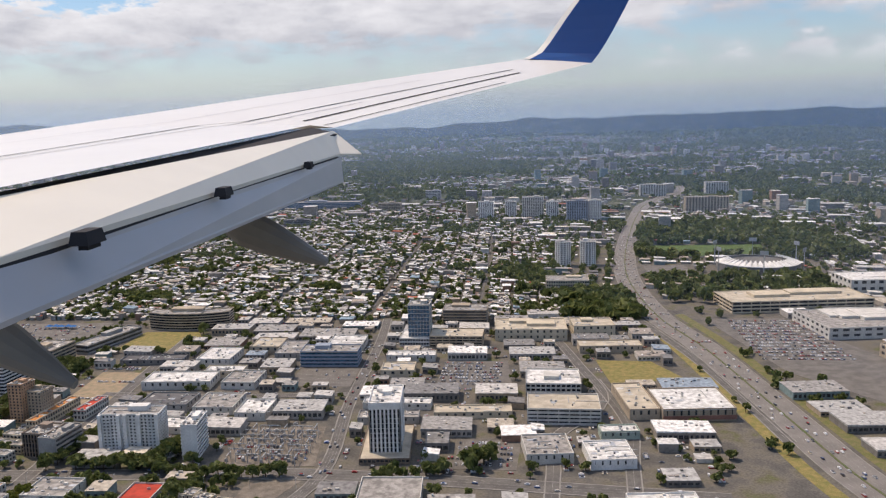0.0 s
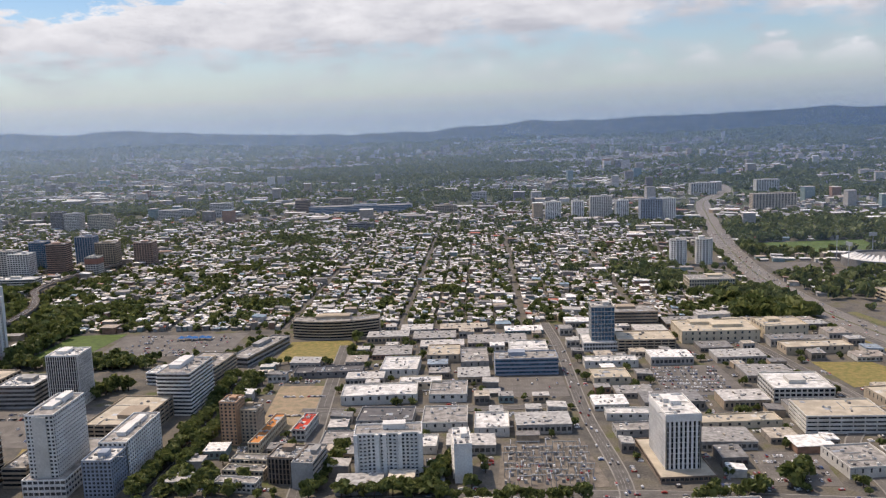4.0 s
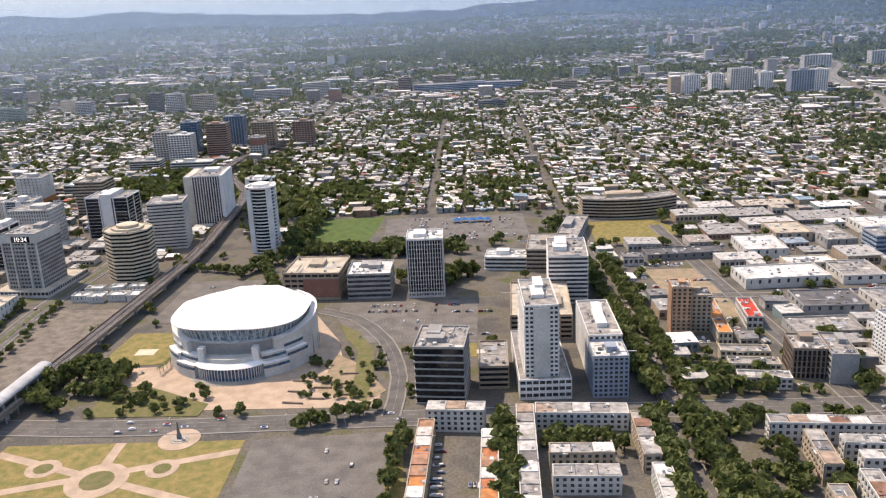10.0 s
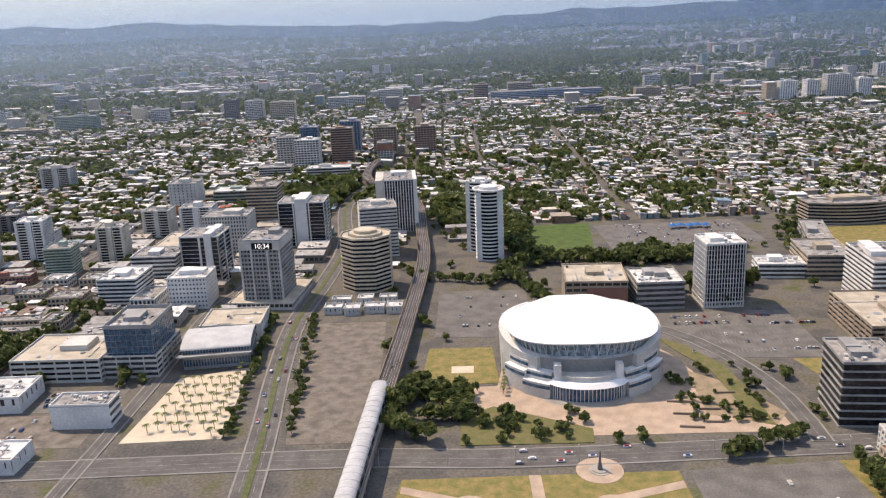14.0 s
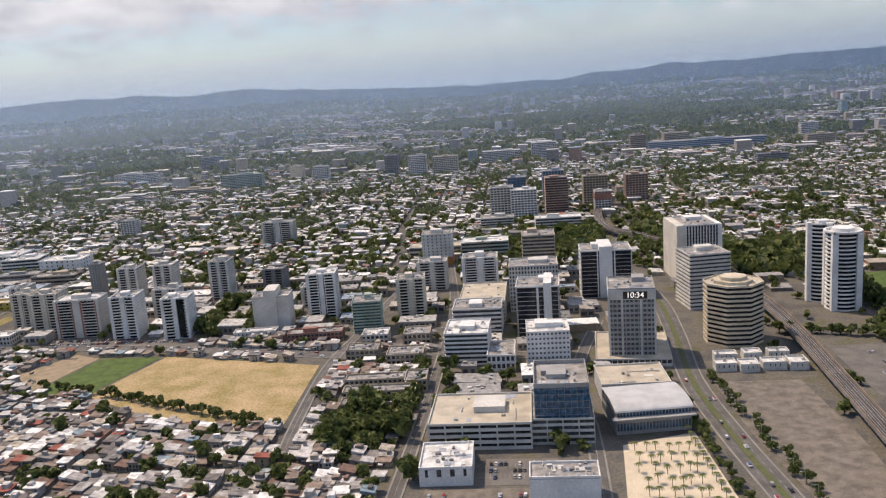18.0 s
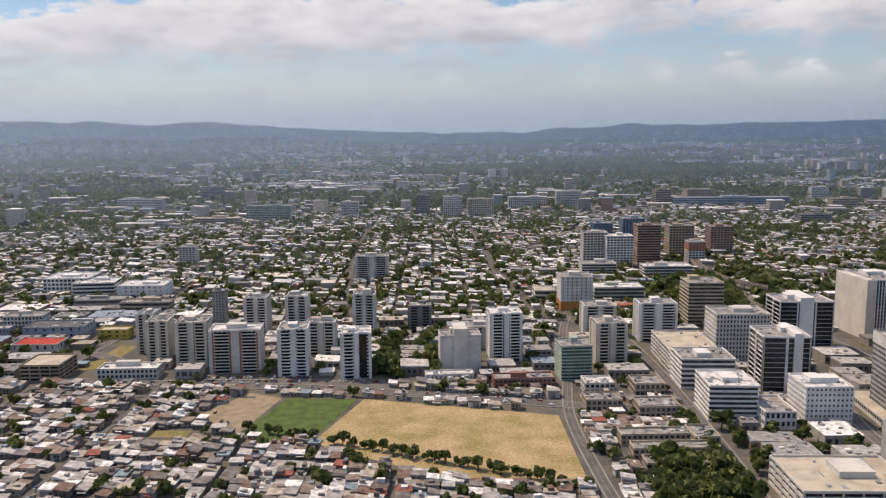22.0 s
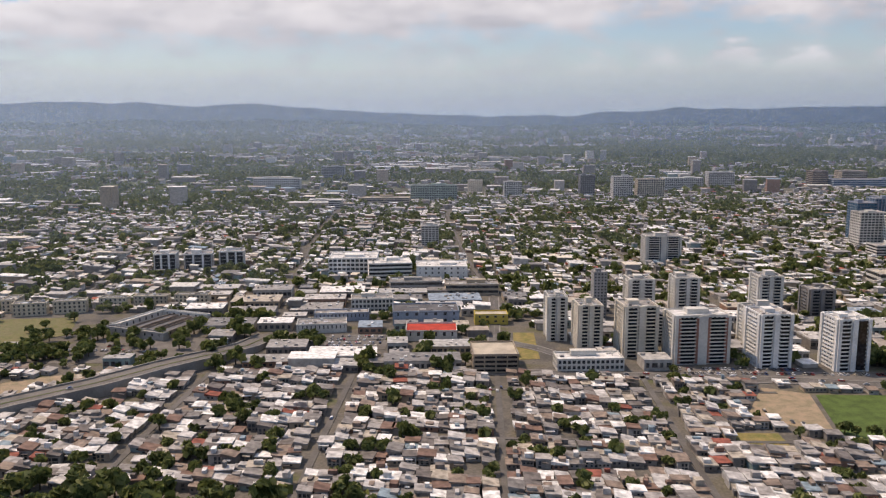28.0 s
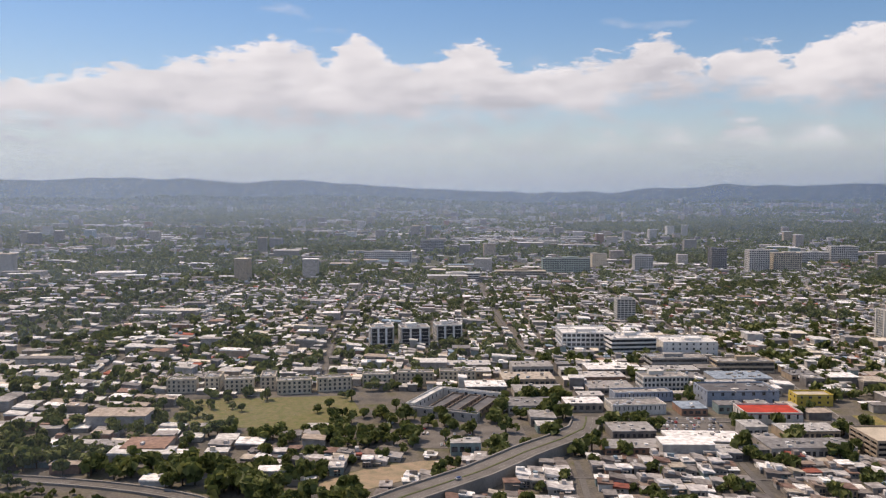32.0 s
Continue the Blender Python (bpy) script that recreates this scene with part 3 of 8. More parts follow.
def road(label, pts, w, z=0.14, mat=None, lanes=2, line=True, kerb=True, median=0.0, name="road", parapet=0.09, drop=0.0):
    """A road with kerbs and painted lines along it. Each lies a finger above the one before, so that crossings are clean."""
    global road_count
    road_count += 1
    z += 0.008 * (road_count % 45)
    pts = smooth_line([Vector(site(x, y)) for x, y in pts])
    pts3 = [Vector((p.x, p.y, land(p.x, p.y))) for p in pts]
    for p in pts3:
        left = (p.to_2d() - pts[-1].to_2d()).length
        if left < drop:
            p.z -= (z - 0.2) * (1 - left / drop) ** 1.4
    ob = tagged(new(name, strip(pts3, w, -0.3, z, mat or ROADTOP, name)), label, "road", kind="structure")
    l, r = sides(pts, w + (1.5 if kerb else 0))
    for i in range(len(pts) - 1):
        claim([r[i], r[i + 1], l[i + 1], l[i]])
        claim([r[i], r[i + 1], l[i + 1], l[i]], on=paved)
    if kerb:
        for sgn in (1, -1):
            part("kerb", strip(pts3, 0.7, -0.3, z + parapet, KERB, "kerb", shift=sgn * (w / 2 + 0.4)), ob)
    if median:
        part("median", strip(pts3, median, 0, z + 0.15, MEDIAN, "median", shift=0.001), ob)
    if line:
        marks = Shape()
        for k in range(1, lanes):
            at = -w / 2 + w * k / lanes
            ll = sides(pts, 2 * (at + 0.06))[0]
            rr = sides(pts, 2 * (at - 0.06))[0]
            for i in range(len(pts) - 1):
                for c in range(2):
                    a, b = c * 0.5, c * 0.5 + (0.3 if lanes != 2 * k else 0.5)
                    q = []
                    for side, t in ((rr, a), (rr, b), (ll, b), (ll, a)):
                        q.append((side[i][0] * (1 - t) + side[i + 1][0] * t, side[i][1] * (1 - t) + side[i + 1][1] * t,
                                  pts3[i].z * (1 - t) + pts3[i + 1].z * t + z + 0.012))
                    marks.face(q)
        part("lane_lines", marks.mesh("lane_lines", LINE_PAINT), ob)
    return ob


# ---- roads ----
road("wide grey motorway with many lanes across the town", [(185, 150), (150, 300), (125, 389), (114, 471), (97, 612), (77, 715), (71, 860), (81, 993), (106, 1174),
     (144, 1396), (186, 1590), (276, 1791), (300, 1950)], 23, lanes=8, median=1.2, mat=MOTORWAY)
road("motorway slip road of pale asphalt", [(104, 440), (97, 500), (84, 590), (60, 700)], 6, z=0.16, lanes=2)
road("grey motorway on an embankment beside trees", [(-1420, 340), (-1340, 430), (-1301, 479), (-1281, 505), (-1258, 534), (-1234, 559), (-1216, 583), (-1200, 603), (-1188, 624), (-1183, 652)], 12,
     z=4.2, lanes=4, median=0.8, mat=ASPHALT, parapet=0.7, drop=70.0)
road("curving slip road with pale kerbs through the wood", [(-1480, 552), (-1420, 556), (-1369, 550), (-1332, 538), (-1310, 522), (-1303, 505), (-1312, 488), (-1335, 470)], 5, z=0.3, lanes=2, parapet=0.55)
road("broad avenue with tree-lined kerbs", [(-760, 366), (-620, 372), (-555, 370), (-452, 374), (-332, 378), (-274, 379), (-130, 388), (60, 372)], 11, lanes=4)
road("tree-lined avenue of worn asphalt", [(-346, 290), (-349, 340), (-346, 376), (-344, 412), (-346, 456), (-350, 515), (-353, 560), (-354, 640)], 8, lanes=4)
road("town street of worn asphalt", [(-268, 300), (-274, 373), (-283, 460), (-292, 548), (-300, 640)], 7)
road("town street of worn asphalt beside the substation", [(-152, 250), (-148, 323), (-130, 390), (-138, 492), (-143, 620), (-150, 700)], 6, lanes=4)
road("dual avenue with planted median strip", [(-630.2, 299.6), (-633.3, 384.6), (-636.4, 445.3), (-638.2, 506.1), (-636.4, 576.9), (-636.4, 647.8), (-647.0, 769.2), (-636.4, 870.4)], 9, lanes=4, median=2.2, mat=ROADTOP)
road("street beside the parking structure", [(-755, 300), (-751, 440), (-750, 530), (-752, 640), (-765, 760)], 4.2)
road("street beside the plaza", [(-684, 300), (-682, 440), (-684, 520), (-668, 600)], 4.5)
road("street along the dry field", [(-800, 440), (-803, 470), (-806, 540), (-800, 600), (-790, 700), (-770, 800)], 3.6)
road("busy street in front of the apartment towers", [(-1080, 592), (-1030, 588), (-960, 583), (-900, 575), (-810, 556), (-760, 549), (-690, 545)], 8, lanes=4)
road("street past the low shops", [(-40, 250), (-24, 320), (-18, 400), (-16, 440), (14, 500), (4, 570), (-10, 640)], 6)
road("street beside the store", [(8, 250), (20, 400), (25, 460), (12, 540)], 6)
road("street between low sheds", [(-300, 500), (-220, 498), (-140, 506)], 5)
road("curving drive beside the arena", [(-452, 376), (-452, 410), (-462, 450), (-480, 480), (-500, 492)], 6)
road("town street of worn asphalt among shops", [(-1175, 640), (-1120, 648), (-1060, 640), (-1030, 610)], 6)
road("long shopping street of worn asphalt", [(-1070, 592), (-1066, 660), (-1063, 745)], 5)

# ---- open patches ----
patch("dry_field", "large field of mown straw-coloured grass", "field", [(-915, 507), (-900, 563), (-811, 541), (-808, 466), (-836, 468), (-866, 476)], STRAW)
patch("sports_field", "green grass sports field beside a dry field", "field", [(-946, 518), (-937, 563), (-903, 563), (-916.5, 507), (-930, 506)], GRASS)
patch("dirt_lot", "bare grey dirt lot beside the sports field", "lot", [(-972, 540), (-948, 516), (-939, 564), (-956, 572)], DIRT)
patch("palm_plaza", "pale sandy paved plaza planted with palms", "plaza", [(-672, 441), (-645, 451), (-640, 388), (-676, 386)], SAND, 0.2)
patch("parking_lot", "large asphalt parking lot behind the arena district", "parking lot", [(-485, 676), (-386, 683), (-384, 625), (-481, 607)], ASPHALT)
patch("park_lawn", "bright green lawn beside the parking lot", "lawn", [(-531, 601), (-531, 681), (-487, 684), (-493, 607)], GRASS)
patch("vacant_lot", "vacant lot of worn brownish asphalt beside the railway viaduct", "lot", [(-629.3, 382.6), (-633.3, 445.3), (-634.7, 502.0), (-609.8, 502.0), (-606.9, 445.3), (-608.8, 382.6)], WORN)
patch("station_lot", "asphalt lot beside the railway viaduct", "lot", [(-586, 480), (-586, 545), (-540, 545), (-540, 500), (-560, 478)], ASPHALT)
patch("arena_forecourt", "pinkish paved forecourt in front of the arena", "plaza",
      [(-590, 424), (-584, 404), (-560, 396), (-540, 384), (-458, 384), (-458, 398), (-476, 420), (-484, 452), (-500, 485), (-545, 485), (-556, 452), (-560, 426)], PAVING, 0.15)
patch("arena_lawn", "yellowed lawn beside the arena", "lawn", [(-590, 427), (-588, 466), (-561, 466), (-559, 429)], DRY, 0.17)
patch("lawn_pad", "pale concrete pad on the lawn", "pad", [(-578, 439), (-578, 446), (-569, 446), (-569, 439)], SAND, 0.24)
patch("green_bank", "planted green bank beside the curving drive", "lawn", [(-463, 388), (-463, 414), (-466, 440), (-476, 462), (-486, 472), (-481, 455), (-473, 438), (-471, 414), (-470, 392)], ROUGH_GRASS, 0.25)
patch("lawn_triangle", "green lawn with young trees in front of the arena", "lawn", [(-574, 379), (-574, 400), (-562, 408), (-526, 389), (-527, 379)], ROUGH_GRASS, 0.27)
patch("dirt_slope", "bare ochre slope beside the arena", "slope", [(-484, 398), (-463, 388), (-456, 398), (-470, 424), (-482, 436)], DIRT, 0.22)
patch("office_parking_lot", "asphalt parking lot beside the striped tower", "parking lot", [(-476, 448), (-418, 446), (-418, 503), (-490, 503), (-490, 482)], ASPHALT)
patch("grass_strip", "strip of dry grass beside a parking lot", "lawn", [(-432, 430), (-418, 430), (-418, 445), (-436, 445)], DRY)
patch("event_parking_lot", "large asphalt lot beyond the avenue", "parking lot", [(-498, 290), (-500, 360), (-452, 364), (-446, 290)], ASPHALT)
patch("grass_strip", "yellow grass strip along a parking lot", "lawn", [(-446, 290), (-452, 364), (-446, 364), (-439, 290)], DRY)
patch("garden_park", "lawn crossed by pale paths", "park", [(-600, 290), (-592, 358), (-503, 360), (-501, 290)], DRY)
for k, (a, b, c, d) in enumerate([(-592, 352, -503, 318), (-594, 322, -503, 352), (-550, 359, -548, 291)]):
    patch("garden_path", "pale paved path through a lawn", "path", [(a, b - 2), (c, d - 2), (c, d + 2), (a, b + 2)] if abs(a - c) > 9 else [(a - 2, b), (c - 2, d), (c + 2, d), (a + 2, b)], PAVING, 0.16 + 0.012 * k)
for k, (x, y, r) in enumerate(((-548, 334, 11), (-571, 342, 6), (-527, 341, 6), (-528, 361, 8))):
    patch("garden_circle", "round pinkish paved circle in a garden", "plaza", [(x + px, y + py) for px, py in oval(r, r, 20)], PAVING, 0.21 + 0.012 * k)
    if k < 3:
        patch("round_bed", "round bed of dry grass in a paved circle", "flower bed", [(x + px, y + py) for px, py in oval(r * 0.55, r * 0.55, 16)], ROUGH_GRASS, 0.27 + 0.012 * k)
patch("school_lawn", "dry lawn in front of the curved office block", "lawn", [(-345, 600), (-345, 652), (-300, 655), (-285, 630), (-300, 598)], DRY)
patch("corner_lot", "empty brownish asphalt lot at a street corner", "lot", [(-164, 354), (-163, 381), (-138, 381), (-148, 354)], WORN)
patch("court_parking_lot", "asphalt parking court between cream apartment blocks", "parking lot", [(-196, 298), (-192, 352), (-168, 351), (-156, 340), (-158, 298)], ASPHALT)
patch("school_yard", "worn asphalt yard beside a school", "yard", [(-266, 338), (-264, 372), (-258.5, 372), (-258.5, 338)], ASPHALT)
patch("school_court", "green court between school wings", "lawn", [(-231, 317.5), (-231, 325.5), (-212, 325.5), (-212, 317.5)], GRASS)
patch("worn_lot", "worn tan lot with trucks at its edge", "lot", [(-318, 470), (-325, 545), (-292, 545), (-285, 470)], DIRT)
patch("substation_yard", "brownish gravel yard of an electrical substation", "yard", [(-186, 396), (-184, 447), (-143, 451), (-136, 398)], WORN)
patch("shop_parking_lot", "asphalt parking lot in front of an office block", "parking lot", [(-186, 520), (-186, 558), (-146, 560), (-144, 520)], ASPHALT)
patch("fenced_field", "dry brown field beside the motorway", "field", [(16, 583), (53, 582), (70, 544), (22, 531)], DRY)
patch("car_yard", "grey yard crowded with vehicles", "yard", [(-90, 520), (-88, 578), (-45, 580), (-40, 520)], ASPHALT)
patch("tower_parking_lot", "asphalt parking lot beside the white tower", "parking lot", [(-68, 398), (-66, 436), (-34, 436), (-36, 398)], ASPHALT)
patch("mall_parking_lot", "asphalt parking lot full of cars", "parking lot", [(138, 560), (112, 705), (176, 706), (215, 580), (190, 480)], ASPHALT)
patch("stadium_lot", "empty asphalt lot near the stadium", "parking lot", [(95, 880), (96, 950), (140, 950), (150, 880)], ASPHALT)
for sgn, far in ((-1, 20.0), (1, 19.0)):
    edge = [Vector(site(x, y)) for x, y in ((150, 300), (125, 389), (114, 471), (97, 612), (77, 715))]
    ob = new("motorway_verge", strip(smooth_line(edge), 8.0, -0.3, 0.05, DRY if sgn < 0 else ROUGH_GRASS, "motorway_verge", shift=sgn * -far))
    tagged(ob, "rough grass verge along the motorway", "verge", kind="structure")
patch("park_meadow", "green meadow behind the motorway", "meadow", [(120, 1010), (125, 1090), (260, 1100), (250, 1010)], GRASS)
patch("works_yard", "grey yard beside the motorway", "yard", [(-1275, 600), (-1268, 640), (-1215, 645), (-1212, 606), (-1240, 600)], ASPHALT)
patch("red_dirt_lot", "reddish bare lot beside the motorway", "lot", [(-1300, 548), (-1275, 575), (-1240, 590), (-1262, 560), (-1280, 545)], DIRT)
patch("grass_meadow", "rough olive meadow with scattered trees", "meadow", [(-1376, 634), (-1378, 676), (-1300, 688), (-1288, 650), (-1318, 622)], ROUGH_GRASS)
patch("yellow_lot", "vacant lot of yellow grass among houses", "lot", [(-985, 505), (-985, 520), (-968, 520), (-968, 505)], DRY)
patch("roadside_lot", "yellowed lot beside a shopping street", "lot", [(-1058, 610), (-1056, 660), (-1045, 660), (-1046, 612)], DRY)
patch("building_site", "grey dirt ground with parked trucks", "lot", [(-742, 384), (-742, 410), (-690, 410), (-690, 384)], WORN)
patch("store_parking_lot", "dark asphalt parking lot in front of stores", "parking lot", [(-1152, 624), (-1152, 654), (-1121, 654), (-1121, 626)], ASPHALT)
patch("car_park", "asphalt car park below the parking structure", "parking lot", [(-722, 412), (-722, 432), (-690, 432), (-690, 412)], ASPHALT)
patch("tower_car_park", "asphalt car park in front of apartment towers", "parking lot", [(-985, 586), (-985, 600), (-890, 591), (-890, 578)], ASPHALT)


def bay_lines(x0, y0, x1, y1, rows, gap=1.7):
    """Painted parking bays of a lot, lying on its asphalt."""
    s = Shape()
    for r in range(rows):
        y = y0 + (y1 - y0) * (r + 0.5) / rows
        x = x0
        while x < x1:
            px, py = site(x, y)
            s.face([(px - 0.06, py - 1.6, 0.115), (px + 0.06, py - 1.6, 0.115), (px + 0.06, py + 1.6, 0.115), (px - 0.06, py + 1.6, 0.115)])
            x += gap
    ob = new("bay_lines", s.mesh("bay_lines", LINE_PAINT))
    return tagged(ob, "white painted parking bay lines on asphalt", "road marking", kind="structure")


for lot in ((-476, 450, -424, 500, 5), (-470, 616, -392, 676, 9), (130, 585, 190, 700, 14), (-184, 524, -148, 556, 4), (-720, 415, -694, 430, 2), (-66, 400, -38, 434, 5)):
    bay_lines(*lot)


# ---- buildings ----
MESHES = {}


def cached(key, make):
    if key not in MESHES:
        MESHES[key] = make()
    return MESHES[key]


def storey_mesh(poly, fh, sill, pier, bay, deep, blank, wall):
    """One storey of facade: a band of wall under the windows and piers between them; blank sides are plain wall."""
    s = Shape()
    inner = offset(poly, deep)
    n = len(poly)
    if sill > 0:
        s.ring(poly, inner, 0, sill * fh)
    for i in range(n):
        j = (i + 1) % n
        a, b = Vector(poly[i]), Vector(poly[j])
        L = (b - a).length
        u = (b - a) / L
        q = Vector((-u.y, u.x)) * deep
        if i in blank:
            s.solid([(*a, sill * fh), (*b, sill * fh), (*(b + q), sill * fh), (*(a + q), sill * fh)],
                    [(*a, fh), (*b, fh), (*(b + q), fh), (*(a + q), fh)])
            continue
        if pier <= 0:
            continue
        k = max(1, round(L / bay))
        for c in range(k + 1):
            w = pier / 2 if 0 < c < k else pier * 0.7
            m = a + u * (L * c / k)
            p0, p1 = m - u * w, m + u * w
            if c == 0:
                p0 = a
            if c == k:
                p1 = b
            s.solid([(*p0, sill * fh), (*p1, sill * fh), (*(p1 + q), sill * fh), (*(p0 + q), sill * fh)],
                    [(*p0, fh), (*p1, fh), (*(p1 + q), fh), (*(p0 + q), fh)], floor=False)
    return s.mesh("storey", wall)


def roof_mesh(poly, roof, wall, rim=0.75):
    s = Shape()
    s.prism(offset(poly, 0.02), 0, 0.2, 0)
    s.ring(poly, offset(poly, 0.35), 0.2, 0.2 + rim, 1)
    return s.mesh("roof", roof, wall)


def plant_mesh(w, d, h, mat):
    """A lift house or machine room with a coping."""
    s = Shape()
    s.box(-w / 2, w / 2, -d / 2, d / 2, 0, h * 0.9)
    s.box(-w / 2 - 0.15, w / 2 + 0.15, -d / 2 - 0.15, d / 2 + 0.15, h * 0.9, h)
    return s.mesh("machine_room", mat)


def fan_unit():
    s = Shape()
    s.box(-0.7, 0.7, -0.55, 0.55, 0, 0.8, inset=0.06)
    s.prism(oval(0.42, 0.42, 10), 0.8, 0.95, 1)
    return s.mesh("air_conditioner", METAL, DARK)


def dress_roof(ob, poly, h, wall, seed, rooms=1, units=4):
    rnd = random.Random(seed)
    xs, ys = [p[0] for p in poly], [p[1] for p in poly]
    w, d = max(xs) - min(xs), max(ys) - min(ys)
    cx, cy = (max(xs) + min(xs)) / 2, (max(ys) + min(ys)) / 2
    for _ in range(rooms):
        rw, rd, rh = w * rnd.uniform(0.22, 0.4), d * rnd.uniform(0.22, 0.4), rnd.uniform(1.6, 2.8)
        part("machine_room", plant_mesh(rw, rd, rh, wall), ob, at=(cx + rnd.uniform(-0.2, 0.2) * w, cy + rnd.uniform(-0.1, 0.25) * d, h + 0.2))
    if units > 1:
        s = Shape()
        for _ in range(6 + 2 * units):
            px, py = cx + rnd.uniform(-0.42, 0.42) * w, cy + rnd.uniform(-0.43, 0.42) * d
            kind = rnd.random()
            if kind < 0.55:
                a, b, c = rnd.uniform(0.3, 0.9), rnd.uniform(0.3, 0.9), rnd.uniform(0.4, 1.0)
                s.box(px - a, px + a, py - b, py + b, 0, c, rnd.randrange(3))
            elif kind < 0.8:
                L = rnd.uniform(1.5, min(w, d) * 0.3 + 1.6)
                if rnd.random() < 0.5:
                    s.box(px - L, px + L, py - 0.14, py + 0.14, 0.15, 0.45, rnd.randrange(2))
                else:
                    s.box(px - 0.14, px + 0.14, py - L * 0.6, py + L * 0.6, 0.15, 0.45, rnd.randrange(2))
            else:
                a, b = rnd.uniform(0.8, 2.0), rnd.uniform(0.8, 2.0)
                s.box(px - a, px + a, py - b, py + b, 0, rnd.uniform(0.05, 0.16), rnd.choice((0, 1)))
        tagged(part("rooftop_equipment", s.mesh("rooftop_equipment", METAL, OFFWHITE, DARK), ob, at=(0, 0, h + 0.2)), kind="stuff")
    for _ in range(min(units, 3) if ob.matrix_world.translation.y < 590 else 0):
        part("air_conditioner", cached("fan", fan_unit), ob, at=(cx + rnd.uniform(-0.36, 0.36) * w, cy + rnd.uniform(-0.38, 0.3) * d, h + 0.2), turn=rnd.choice((0, 1.57)))


def block(name, label, category, x, y, w, d, h, floors, wall=None, glazing=None, roof=None, rot=0.0, style="grid", poly=None, blank=(), bay=2.2, pier=None,
          sill=None, deep=None, rooms=1, units=4, z=0.0, base=None, balcony=(), balcony_mat=None, group="", rim=0.75):
    """A building whose front left corner (towards the flight line) stands at x, y."""
    wall, glazing, roof = wall or OFFWHITE, glazing or WIN, roof or ROOF_GREY
    preset = {"grid": (0.72, 0.38, 0.42), "bands": (0.0, 0.42, 0.5), "fins": (0.55, 0.06, 0.55), "curtain": (0.14, 0.10, 0.16), "deck": (0.5, 0.42, 0.6), "wall": (3.5, 0.55, 0.2)}[style]
    pier, sill, deep = preset[0] if pier is None else pier, preset[1] if sill is None else sill, preset[2] if deep is None else deep
    x, y = site(x, y)
    pier = min(pier, 0.72 * bay)
    at = pose(x, y, z, 0, 0, rot) @ pose(w / 2, d / 2, 0)
    outline = poly or rect(w, d)
    ob = thing(name, label, category, at, group)
    foot = [(at @ Vector((px, py, 0))).to_2d() for px, py in outline]
    claim([tuple(p) for p in foot], 1.0)
    fh = h / floors
    # garages pass a black core here, standing in for shade in open decks
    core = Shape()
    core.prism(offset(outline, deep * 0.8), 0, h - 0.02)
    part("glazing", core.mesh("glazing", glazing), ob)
    me = storey_mesh(outline, fh, sill, pier, bay, deep, blank, wall)
    for k in range(floors):
        part("storey", me, ob, at=(0, 0, k * fh))
    part("roof", roof_mesh(outline, roof, wall, rim), ob, at=(0, 0, h))
    for side, t0, t1, out_by in balcony:
        s = Shape()
        a, b = Vector(outline[side]), Vector(outline[(side + 1) % len(outline)])
        u = (b - a).normalized()
        q = Vector((u.y, -u.x)) * out_by
        p0, p1 = a + (b - a) * t0, a + (b - a) * t1
        s.solid([(*p0, 0), (*(p0 + q), 0), (*(p1 + q), 0), (*p1, 0)], [(*p0, 0.16), (*(p0 + q), 0.16), (*(p1 + q), 0.16), (*p1, 0.16)])
        r0, r1 = p0 + q, p1 + q
        i = q.normalized() * -0.1
        s.solid([(*r0, 0.16), (*r1, 0.16), (*(r1 + i), 0.16), (*(r0 + i), 0.16)], [(*r0, 0.62), (*r1, 0.62), (*(r1 + i), 0.62), (*(r0 + i), 0.62)])
        bm = s.mesh("balcony", balcony_mat or wall)
        for k in range(1, floors):
            part("balcony", bm, ob, at=(0, 0, k * fh))
    dress_roof(ob, outline, h, wall, (round(x) * 31 + round(y) * 17) % 9973, rooms, units)
    return ob


def podium(ob, w, d, h, x=0.0, y=0.0, wall=None, roof=None, floors=2, bay=2.0):
    """A wider base storey block that belongs to a tower."""
    at = ob.matrix_world
    foot = [((at @ Vector((px + x, py + y, 0))).x, (at @ Vector((px + x, py + y, 0))).y) for px, py in rect(w, d)]
    claim(foot, 0.5)
    s = Shape()
    pl = [(px + x, py + y) for px, py in rect(w, d)]
    s.prism(offset(pl, 0.3), 0, h, 0, 1)
    s.ring(pl, offset(pl, 0.3), h - 0.1, h + 0.6, 2)
    p = part("podium", s.mesh("podium", WIN, roof or ROOF_GREY, wall or OFFWHITE), ob)
    me = storey_mesh(pl, h / floors, 0.42, 0.4, bay, 0.34, (), wall or OFFWHITE)
    for k in range(floors):
        part("storey", me, p, at=(0, 0, k * h / floors))
    return p


def octagon(w, d, cut=0.29):
    x, y, c = w / 2, d / 2, w * cut
    return [(-x + c, -y), (x - c, -y), (x, -y + c), (x, y - c), (x - c, y), (-x + c, y), (-x, y - c), (-x, -y + c)]


# -- the district by the motorway --
t = block("office_tower", "white office tower with tall window slots and a white cap", "office tower", -110.5, 410, 16, 28, 27.5, 11, WHITE, BLACK_GLASS_AND_SHADE, ROOF_WHITE, rot=5, style="fins", pier=0.95, sill=0.03, bay=1.9, rooms=2, units=5)
s = Shape()
s.ring(rect(16.3, 28.3), rect(15.2, 27.2), 24.9, 27.9)
part("cornice", s.mesh("cornice", WHITE), t, "broad white wall band at the top")
podium(t, 25, 46, 2.6, 0, 0, BROWN, ROOF_TAN, 1)
t = block("office_tower", "blue glass office tower with pale frame", "office tower", -121, 622, 16, 17, 29, 10, OFFWHITE, WIN_BLUE, ROOF_GREY, style="curtain", rooms=1)
